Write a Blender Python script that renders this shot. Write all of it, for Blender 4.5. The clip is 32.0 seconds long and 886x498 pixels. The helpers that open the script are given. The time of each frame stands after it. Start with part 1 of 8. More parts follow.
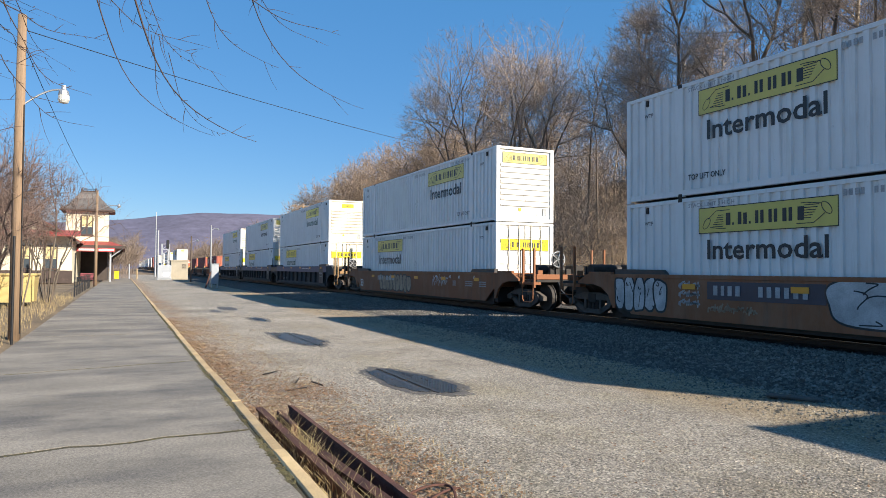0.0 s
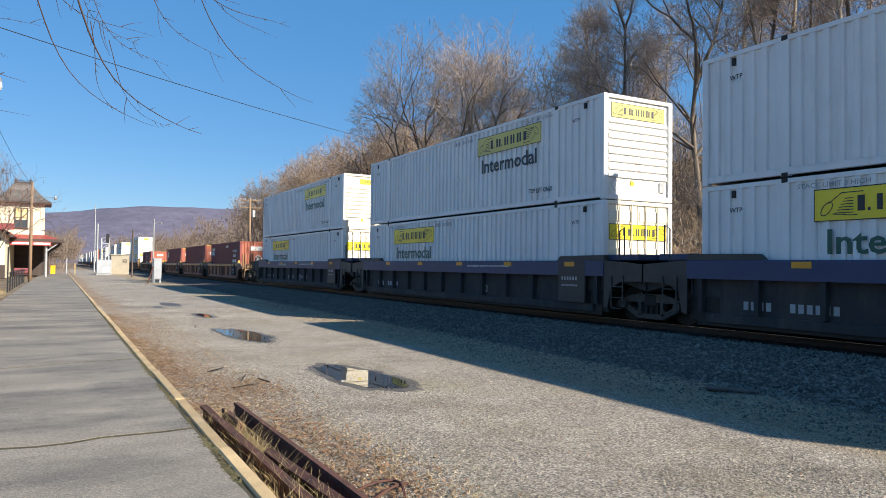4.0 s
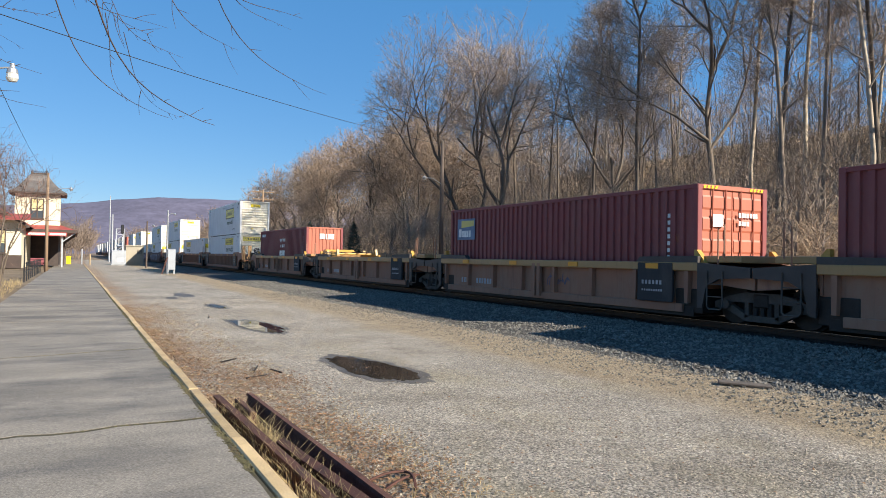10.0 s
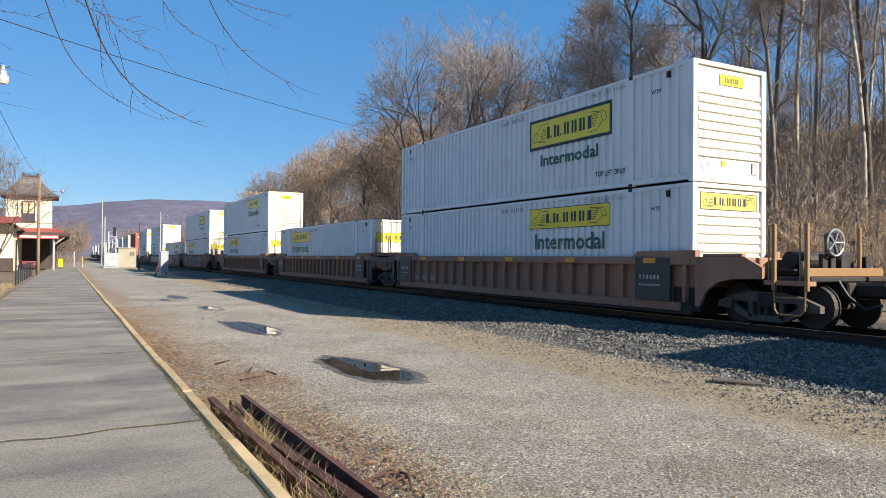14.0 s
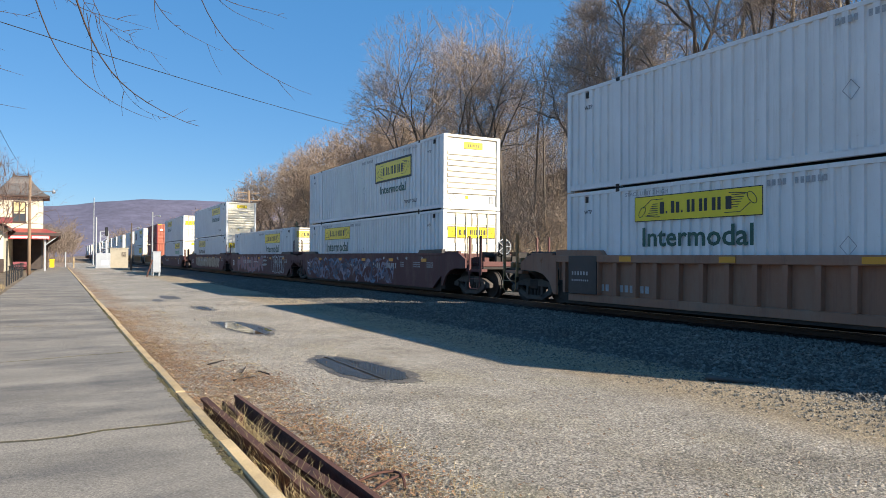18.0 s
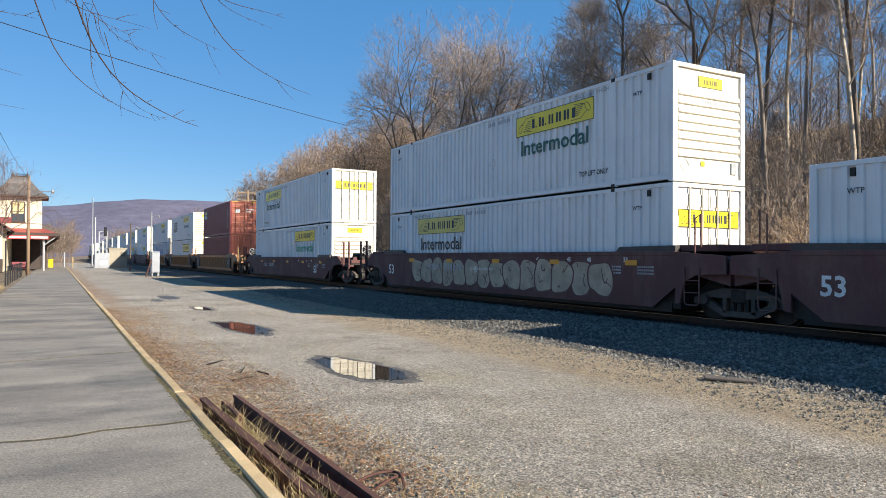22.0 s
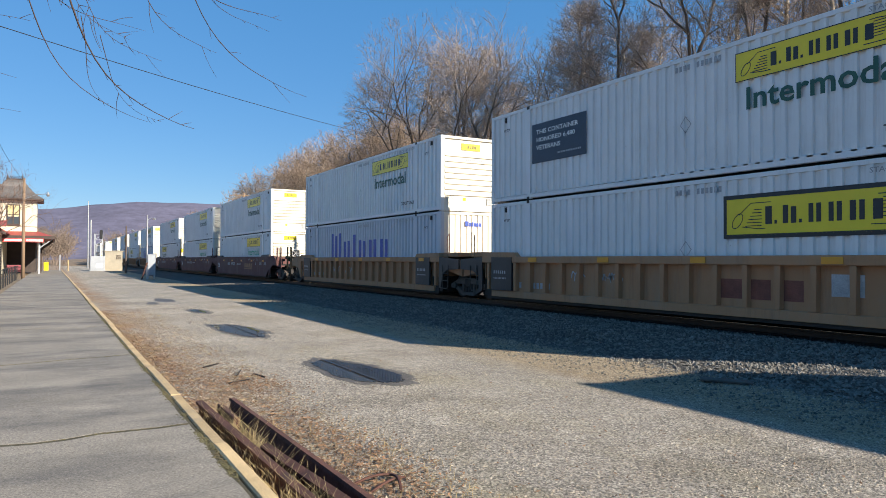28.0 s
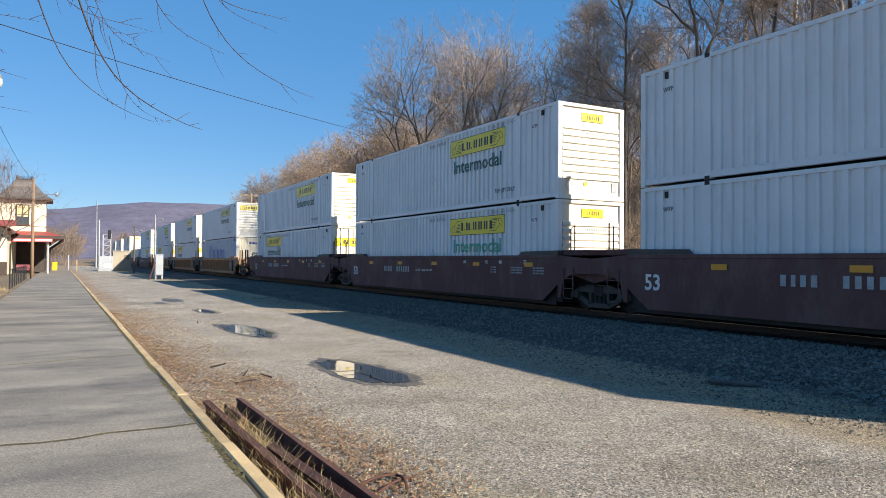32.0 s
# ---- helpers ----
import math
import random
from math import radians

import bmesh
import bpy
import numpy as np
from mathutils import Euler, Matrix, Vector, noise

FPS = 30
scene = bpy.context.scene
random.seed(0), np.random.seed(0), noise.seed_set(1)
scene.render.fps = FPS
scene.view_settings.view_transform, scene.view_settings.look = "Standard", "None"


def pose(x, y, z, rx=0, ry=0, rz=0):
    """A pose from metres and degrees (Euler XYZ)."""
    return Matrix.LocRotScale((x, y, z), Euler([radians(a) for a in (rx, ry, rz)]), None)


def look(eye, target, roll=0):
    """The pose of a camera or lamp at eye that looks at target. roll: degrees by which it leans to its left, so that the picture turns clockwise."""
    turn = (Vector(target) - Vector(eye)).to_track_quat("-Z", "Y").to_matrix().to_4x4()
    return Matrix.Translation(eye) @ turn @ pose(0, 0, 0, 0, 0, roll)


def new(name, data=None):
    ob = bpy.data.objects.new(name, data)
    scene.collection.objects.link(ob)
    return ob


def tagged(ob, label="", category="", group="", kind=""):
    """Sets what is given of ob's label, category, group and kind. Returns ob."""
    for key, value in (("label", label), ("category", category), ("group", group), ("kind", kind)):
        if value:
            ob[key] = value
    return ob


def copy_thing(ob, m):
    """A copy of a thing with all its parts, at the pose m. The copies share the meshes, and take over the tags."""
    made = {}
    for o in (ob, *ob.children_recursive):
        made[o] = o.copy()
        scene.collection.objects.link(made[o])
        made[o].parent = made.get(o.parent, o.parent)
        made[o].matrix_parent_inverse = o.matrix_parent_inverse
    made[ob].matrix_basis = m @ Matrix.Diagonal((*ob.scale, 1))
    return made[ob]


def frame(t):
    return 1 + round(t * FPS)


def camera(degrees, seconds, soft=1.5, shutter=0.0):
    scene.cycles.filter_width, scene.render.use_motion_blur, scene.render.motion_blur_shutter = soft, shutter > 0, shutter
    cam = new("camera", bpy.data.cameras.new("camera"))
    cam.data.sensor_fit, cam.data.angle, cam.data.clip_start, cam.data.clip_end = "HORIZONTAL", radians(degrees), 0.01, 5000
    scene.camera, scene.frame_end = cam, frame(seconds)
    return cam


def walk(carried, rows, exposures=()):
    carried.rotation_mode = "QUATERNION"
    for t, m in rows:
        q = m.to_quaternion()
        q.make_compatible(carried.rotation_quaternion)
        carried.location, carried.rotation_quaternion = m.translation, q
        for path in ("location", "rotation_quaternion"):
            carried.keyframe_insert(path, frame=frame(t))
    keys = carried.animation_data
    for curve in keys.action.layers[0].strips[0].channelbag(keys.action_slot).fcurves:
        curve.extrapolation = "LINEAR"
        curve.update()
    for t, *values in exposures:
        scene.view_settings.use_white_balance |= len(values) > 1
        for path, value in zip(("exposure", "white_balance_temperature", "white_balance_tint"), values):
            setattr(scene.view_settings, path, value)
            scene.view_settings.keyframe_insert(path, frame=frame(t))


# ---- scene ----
EYE = (0.0, 0.0, 1.6)


def aim(t, yaw, pitch, lean):
    """A row of the camera: it stands still and turns; yaw from +y towards +x."""
    a, b = radians(yaw), radians(pitch)
    way = Vector((math.sin(a) * math.cos(b), math.cos(a) * math.cos(b), math.sin(b)))
    return t, look(EYE, Vector(EYE) + way, lean)


cam = camera(64.77, 32.0, soft=0.75)
walk(cam, [
    aim(0, 24.70, 1.73, 0.48), aim(0.5, 25.65, 1.60, 0.28), aim(1, 27.39, 1.60, 0.84), aim(1.5, 29.31, 1.36, 0.24),
    aim(2, 29.18, 1.23, 0.25), aim(2.5, 29.15, 1.25, 0.12), aim(3, 29.34, 1.31, 0.28), aim(3.5, 28.96, 1.41, 0.41),
    aim(5.5, 28.97, 1.32, 1.09), aim(6, 28.81, 1.80, 0.91), aim(6.5, 28.60, 1.82, 0.72), aim(7, 28.29, 1.48, 0.60),
    aim(7.5, 27.62, 1.15, 0.55), aim(8, 27.29, 0.90, 0.46), aim(8.5, 27.43, 0.92, 0.70), aim(9, 27.62, 0.94, 0.53),
    aim(9.5, 27.65, 0.83, 0.45), aim(10, 27.86, 0.77, 0.93), aim(10.5, 27.91, 0.65, 0.65), aim(11, 28.00, 0.66, 0.56),
    aim(11.5, 28.11, 0.71, 0.51), aim(12, 28.13, 0.78, 0.43), aim(12.5, 28.18, 0.82, 0.45), aim(13, 28.34, 0.76, 0.46),
    aim(13.5, 28.37, 0.77, 0.61), aim(14, 28.37, 0.79, 0.54), aim(14.5, 28.45, 0.81, 0.47), aim(16.5, 28.66, 0.78, 0.44),
    aim(17, 28.78, 0.78, 0.46), aim(17.5, 28.83, 0.74, 0.33), aim(18, 28.92, 0.73, 0.35), aim(18.5, 28.97, 0.70, 0.43),
    aim(19, 28.94, 0.71, 0.43), aim(19.5, 28.93, 0.68, 0.39), aim(20, 28.93, 0.70, 0.43), aim(20.5, 28.96, 0.70, 0.44),
    aim(21, 29.03, 0.74, 0.34), aim(21.5, 28.98, 0.75, 0.31), aim(22, 28.99, 0.73, 0.34), aim(22.5, 29.10, 0.70, 0.34),
    aim(23, 29.15, 0.68, 0.25), aim(23.5, 29.16, 0.66, 0.09), aim(24, 29.10, 0.78, 0.23), aim(24.5, 29.06, 0.80, 0.02),
    aim(25, 29.05, 0.86, 0.07), aim(25.5, 29.04, 0.96, 0.20), aim(27.5, 29.28, 0.91, 0.13), aim(28, 29.28, 0.91, 0.22),
    aim(28.5, 29.24, 0.90, 0.16), aim(29, 29.17, 0.97, 0.30), aim(29.5, 29.02, 1.00, 0.39), aim(30, 28.96, 1.04, 0.17),
    aim(30.5, 28.96, 1.03, 0.22), aim(31, 28.89, 1.02, 0.26), aim(31.5, 28.81, 1.00, 0.33), aim(32, 28.73, 0.98, 0.38),
], exposures=[(0.0, 1.1), (32.0, 1.1)])

# ---- light ----
SUN_TO = Vector((0.46, -0.74, 0.485)).normalized()
world = bpy.data.worlds.new("world")
scene.world = world
world.use_nodes = True
wn = world.node_tree
sky = wn.nodes.new("ShaderNodeTexSky")
sky.sky_type = "NISHITA"
sky.sun_disc = False
sky.sun_elevation = radians(29)
sky.sun_rotation = radians(148)
sky.altitude = 150
sky.air_density = 1.0
sky.dust_density = 0.0
sky.ozone_density = 3.2
wn.nodes["Background"].inputs[1].default_value = 0.0585
clear = wn.nodes.new("ShaderNodeHueSaturation")
clear.inputs["Saturation"].default_value = 1.09
azure = wn.nodes.new("ShaderNodeMix")
azure.data_type = "RGBA"
azure.inputs[0].default_value = 0.5
azure.inputs[7].default_value = (1.0, 3.1, 6.6, 1)
wn.links.new(sky.outputs[0], azure.inputs[6])
wn.links.new(azure.outputs[2], clear.inputs["Color"])
wn.links.new(clear.outputs[0], wn.nodes["Background"].inputs[0])
sun_data = bpy.data.lights.new("sun", "SUN")
sun_data.energy, sun_data.angle, sun_data.color = 5.0, radians(0.55), (1.0, 0.91, 0.77)
sun = new("sun", sun_data)
sun.matrix_world = look(SUN_TO * 100, (0, 0, 0))


# ---- materials ----
def ramp(nt, fac, stops):
    r = nt.nodes.new("ShaderNodeValToRGB")
    while len(r.color_ramp.elements) < len(stops):
        r.color_ramp.elements.new(0.5)
    for e, (p, c) in zip(r.color_ramp.elements, stops):
        e.position, e.color = p, (*c, 1) if len(c) == 3 else c
    nt.links.new(fac, r.inputs[0])
    return r.outputs[0]


def noise_tex(nt, co, scale, detail=5.0, rough=0.6, stretch=(1, 1, 1)):
    m = nt.nodes.new("ShaderNodeMapping")
    m.inputs["Scale"].default_value = stretch
    nt.links.new(co, m.inputs[0])
    n = nt.nodes.new("ShaderNodeTexNoise")
    n.inputs["Scale"].default_value, n.inputs["Detail"].default_value, n.inputs["Roughness"].default_value = scale, detail, rough
    nt.links.new(m.outputs[0], n.inputs["Vector"])
    return n.outputs["Fac"]


def mix(nt, fac, a, b, mode="MIX"):
    m = nt.nodes.new("ShaderNodeMix")
    m.data_type, m.blend_type = "RGBA", mode
    for sock, v in ((m.inputs[0], fac), (m.inputs[6], a), (m.inputs[7], b)):
        if isinstance(v, bpy.types.NodeSocket):
            nt.links.new(v, sock)
        elif isinstance(v, (int, float)):
            sock.default_value = v
        else:
            sock.default_value = (*v, 1)
    return m.outputs[2]


def material(name, color, rough=0.6, metal=0.0, vary=0.25, scale=2.0, grain=40.0, bump=0.15, bump_scale=60.0, second=None, second_at=(0.5, 0.7),
             stretch=(1, 1, 1), fine=0.25, per_object=0.0, distance=0.01):
    """Base colour with broad patches, fine grain and relief."""
    m = bpy.data.materials.new(name)
    m.use_nodes = True
    nt = m.node_tree
    b = nt.nodes["Principled BSDF"]
    co = nt.nodes.new("ShaderNodeTexCoord").outputs["Object"]
    big = noise_tex(nt, co, scale, 6, 0.62, stretch)
    dark = tuple(c * (1 - vary) for c in color)
    light = tuple(min(1, c * (1 + vary)) for c in color)
    col = ramp(nt, big, [(0.3, dark), (0.7, light)])
    if second:
        patch = noise_tex(nt, co, scale * 0.7 + 0.13, 8, 0.7, stretch)
        k = ramp(nt, patch, [(second_at[0], (0, 0, 0)), (second_at[1], (1, 1, 1))])
        col = mix(nt, k, col, second)
    small = noise_tex(nt, co, grain, 3, 0.7, stretch)
    g = ramp(nt, small, [(0.3, (1 - fine,) * 3), (0.7, (1 + fine * 0.5,) * 3)])
    col = mix(nt, 1.0, col, g, "MULTIPLY")
    if per_object:
        info = nt.nodes.new("ShaderNodeObjectInfo").outputs["Random"]
        col = mix(nt, 1.0, col, ramp(nt, info, [(0, (1 - per_object,) * 3), (1, (1 + per_object * 0.4,) * 3)]), "MULTIPLY")
    nt.links.new(col, b.inputs["Base Color"])
    b.inputs["Roughness"].default_value, b.inputs["Metallic"].default_value = rough, metal
    if bump:
        bn = nt.nodes.new("ShaderNodeBump")
        bn.inputs["Strength"].default_value, bn.inputs["Distance"].default_value = bump, distance
        nt.links.new(noise_tex(nt, co, bump_scale, 4, 0.65, stretch), bn.inputs["Height"])
        nt.links.new(bn.outputs[0], b.inputs["Normal"])
    return m


def paint(name, color, dirt=(0.25, 0.2, 0.15), amount=0.35, rust=0.0, rough=0.45, dust=0.0, chips=0.0):
    """Sheet metal paint with vertical streaks of dirt and patches of rust."""
    m = bpy.data.materials.new(name)
    m.use_nodes = True
    nt = m.node_tree
    b = nt.nodes["Principled BSDF"]
    co = nt.nodes.new("ShaderNodeTexCoord").outputs["Object"]
    base = ramp(nt, noise_tex(nt, co, 0.8, 6, 0.6), [(0.3, tuple(c * 0.88 for c in color)), (0.7, color)])
    streak = ramp(nt, noise_tex(nt, co, 3.0, 6, 0.7, (1.5, 1.5, 0.12)), [(0.52, (0, 0, 0)), (0.85, (amount,) * 3)])
    col = mix(nt, streak, base, dirt)
    spots = ramp(nt, noise_tex(nt, co, 9.0, 6, 0.75), [(0.62, (0, 0, 0)), (0.75, (amount * 0.8,) * 3)])
    col = mix(nt, spots, col, dirt)
    if chips:
        flaw = ramp(nt, noise_tex(nt, co, 7.0, 5, 0.8, (1, 0.7, 0.5)), [(0.70, (0, 0, 0)), (0.735, (chips,) * 3)])
        col = mix(nt, flaw, col, (0.10, 0.085, 0.07))
    if dust:
        powder = ramp(nt, noise_tex(nt, co, 1.1, 8, 0.75, (1, 1, 0.45)), [(0.46, (0, 0, 0)), (0.72, (dust,) * 3)])
        col = mix(nt, powder, col, (0.33, 0.25, 0.18))
        scuff = ramp(nt, noise_tex(nt, co, 14.0, 4, 0.8, (1, 0.25, 1)), [(0.66, (0, 0, 0)), (0.78, (dust * 0.9,) * 3)])
        col = mix(nt, scuff, col, (0.42, 0.36, 0.30))
    if rust:
        r = ramp(nt, noise_tex(nt, co, 1.6, 8, 0.72, (1, 1, 0.5)), [(0.66 - rust * 0.2, (0, 0, 0)), (0.74 - rust * 0.12, (1, 1, 1))])
        rc = ramp(nt, noise_tex(nt, co, 20, 4, 0.7), [(0.3, (0.16, 0.05, 0.02)), (0.7, (0.34, 0.15, 0.06))])
        col = mix(nt, r, col, rc)
    nt.links.new(col, b.inputs["Base Color"])
    b.inputs["Roughness"].default_value = rough
    bn = nt.nodes.new("ShaderNodeBump")
    bn.inputs["Strength"].default_value, bn.inputs["Distance"].default_value = 0.2, 0.01
    nt.links.new(noise_tex(nt, co, 4, 4, 0.6), bn.inputs["Height"])
    nt.links.new(bn.outputs[0], b.inputs["Normal"])
    return m


WHITE = paint("white_container_paint", (0.735, 0.74, 0.735), (0.30, 0.26, 0.2), amount=0.42, chips=0.75)
WHITE_RUST = paint("rust_stained_white_paint", (0.72, 0.70, 0.65), (0.42, 0.26, 0.12), 0.6, rust=0.5)
# white of the ends: yellowing and rust, plus warm sunlight put into the colour
CREAM_END = paint("sunlit_yellowed_white_paint", (0.74, 0.68, 0.55), (0.42, 0.26, 0.10), 0.6, rust=0.36)
GREY_BLUE = paint("pale_blue_grey_paint", (0.52, 0.55, 0.60), amount=0.25)
RED = paint("faded_red_container_paint", (0.215, 0.045, 0.046), (0.10, 0.04, 0.035), 0.5, rust=0.05, rough=0.6, dust=0.14)
# brighter copy of the red for near ends: sunlight put into the colour
RED_END = paint("sunlit_red_end_paint", (0.40, 0.12, 0.07), (0.2, 0.06, 0.04), 0.4, rough=0.5)
CRIMSON = paint("crimson_container_paint", (0.20, 0.030, 0.034), (0.12, 0.03, 0.03), 0.4, rough=0.45)
BROWN = paint("weathered_brown_car_paint", (0.25, 0.095, 0.038), (0.06, 0.045, 0.035), 0.7, rust=0.15, rough=0.8, dust=0.3)
TAN = paint("dusty_tan_car_paint", (0.44, 0.225, 0.11), (0.11, 0.065, 0.045), 0.6, rust=0.12, rough=0.85, dust=0.5)
TAUPE = paint("grimy_taupe_car_paint", (0.32, 0.16, 0.10), (0.05, 0.04, 0.036), 0.6, rust=0.12, rough=0.85, dust=0.4)
MAROON = paint("dull_maroon_car_paint", (0.12, 0.047, 0.042), (0.05, 0.04, 0.037), 0.6, rough=0.8, dust=0.26)
SLATE = paint("sooty_slate_car_paint", (0.036, 0.034, 0.035), (0.03, 0.028, 0.026), 0.6, rough=0.85, dust=0.16)
NAVY = paint("navy_top_chord_paint", (0.025, 0.042, 0.11), (0.04, 0.04, 0.05), 0.4, rough=0.5)
BLACKISH = material("dark_panel_paint", (0.045, 0.037, 0.034), 0.55, vary=0.3, scale=1.5)
CHORD_TAN = paint("worn_ochre_chord_paint", (0.38, 0.22, 0.085), (0.12, 0.08, 0.05), 0.6, rust=0.15)
STEEL = material("sooty_cast_steel", (0.028, 0.023, 0.02), 0.65, 0.3, vary=0.4, scale=3, bump=0.3)
TRUCK = material("dusty_truck_casting", (0.085, 0.07, 0.058), 0.85, 0.0, vary=0.4, scale=3, bump=0.3)
WHEEL = material("wheel_steel", (0.04, 0.033, 0.028), 0.7, 0.2, vary=0.3, scale=4)
YELLOW = paint("safety_yellow_paint", (0.46, 0.26, 0.05), (0.16, 0.09, 0.035), 0.7, rust=0.3)
SIGN_YELLOW = paint("sign_yellow_vinyl", (0.80, 0.62, 0.02), (0.4, 0.3, 0.05), 0.2, rough=0.35)
SIGN_PALE = paint("faded_yellow_vinyl", (0.62, 0.52, 0.12), (0.4, 0.3, 0.1), 0.3, rough=0.4)
SIGN_ORANGE = paint("reflective_orange_mark", (0.75, 0.32, 0.02), (0.3, 0.15, 0.04), 0.35)
INK = material("black_lettering", (0.02, 0.022, 0.025), 0.5, vary=0.2, scale=6, bump=0)
GREEN_INK = material("dark_green_lettering", (0.015, 0.085, 0.06), 0.5, vary=0.25, scale=3, bump=0)
SEA_INK = material("sea_green_lettering", (0.05, 0.36, 0.22), 0.5, vary=0.3, scale=3, bump=0)
BLUE_INK = material("blue_lettering", (0.025, 0.07, 0.36), 0.5, vary=0.2, scale=3, bump=0)
POST_TAN = paint("worn_ochre_post_paint", (0.27, 0.155, 0.065), (0.14, 0.09, 0.05), 0.5, rust=0.1)
BLIND = material("pale_yellow_blind", (0.62, 0.52, 0.26), 0.8, vary=0.08)
WHITE_INK = material("white_lettering", (0.72, 0.72, 0.70), 0.55, vary=0.2, scale=3, bump=0)
GREY_INK = material("worn_grey_lettering", (0.36, 0.37, 0.38), 0.55, vary=0.3, scale=3, bump=0)
NAVY_SIGN = material("dark_navy_vinyl", (0.02, 0.03, 0.055), 0.4, vary=0.2, scale=2, bump=0)
SPRAY_PALE = material("pale_spray_paint", (0.42, 0.42, 0.42), 0.6, vary=0.35, scale=2, bump=0)
SPRAY_CREAM = material("cream_spray_paint", (0.40, 0.32, 0.23), 0.6, vary=0.3, scale=2, bump=0)
SPRAY_VIOLET = material("violet_spray_paint", (0.125, 0.105, 0.15), 0.6, vary=0.4, scale=1.5, bump=0)
SPRAY_PINK = material("pink_spray_paint", (0.27, 0.13, 0.15), 0.6, vary=0.35, scale=1.5, bump=0)
SPRAY_DUSK = material("deep_blue_spray_paint", (0.05, 0.055, 0.10), 0.6, vary=0.35, scale=1.5, bump=0)
FADED_ORANGE = material("faded_orange_owner_mark", (0.30, 0.16, 0.085), 0.8, vary=0.35, scale=2, bump=0)
FADED_MARK = material("faded_red_owner_mark", (0.22, 0.075, 0.05), 0.8, vary=0.35, scale=2, bump=0)
SPRAY_DUST = material("sandy_spray_paint", (0.30, 0.22, 0.15), 0.6, vary=0.35, scale=1.5, bump=0)
SPRAY_LILAC = material("lilac_spray_paint", (0.24, 0.215, 0.27), 0.6, vary=0.35, scale=1.5, bump=0)
SPRAY_BLUE = material("powder_blue_spray_paint", (0.13, 0.19, 0.29), 0.6, vary=0.35, scale=1.5, bump=0)
ASPHALT = material("worn_grey_asphalt", (0.235, 0.208, 0.172), 0.85, vary=0.28, scale=0.8, grain=70, bump=0.7, bump_scale=90, second=(0.115, 0.105, 0.095),
                   second_at=(0.47, 0.64), stretch=(0.55, 1.15, 1), fine=0.55, distance=0.008)
JOINT = material("mossy_joint_dirt", (0.05, 0.042, 0.022), 0.95, vary=0.5, scale=6, grain=90, bump=0.6)
KERB = material("faded_yellow_concrete_kerb", (0.50, 0.36, 0.19), 0.85, vary=0.3, scale=1.5, grain=70, second=(0.36, 0.30, 0.22), bump=0.6, bump_scale=80, per_object=0.25)
GRAVEL = material("crushed_stone_dust", (0.352, 0.312, 0.258), 0.92, vary=0.2, scale=0.35, grain=42, bump=1.0, bump_scale=48, second=(0.225, 0.195, 0.155),
                  second_at=(0.48, 0.66), fine=0.8, distance=0.03)
STONE = material("grey_limestone_ballast", (0.145, 0.135, 0.117), 0.85, vary=0.35, scale=3, grain=30, bump=0.4, per_object=0.0)
# darker copy of the ballast stone: shade under the cars put into its colour
CAR_SHADE_STONE = material("car_shade_dark_ballast", (0.032, 0.028, 0.025), 0.85, vary=0.4, scale=3, grain=30, bump=0.4)
DARK_TWIG = material("dark_drooping_twigs", (0.055, 0.034, 0.028), 0.9, vary=0.3, scale=2, bump=0)
PEBBLE = material("pale_gravel_chips", (0.36, 0.305, 0.235), 0.9, vary=0.35, scale=4, grain=30, bump=0.3)


def speckle(mat, scale, lo, hi):
    """Single chips of stone, each in its own shade."""
    nt = mat.node_tree
    p = nt.nodes["Principled BSDF"]
    old = p.inputs["Base Color"].links[0].from_socket
    co = nt.nodes.new("ShaderNodeTexCoord").outputs["Object"]
    v = nt.nodes.new("ShaderNodeTexVoronoi")
    v.inputs["Scale"].default_value = scale
    nt.links.new(co, v.inputs["Vector"])
    k = ramp(nt, v.outputs["Color"], [(0.1, (lo,) * 3), (0.5, (1.0,) * 3), (0.9, (hi,) * 3)])
    nt.links.new(mix(nt, 1.0, old, k, "MULTIPLY"), p.inputs["Base Color"])


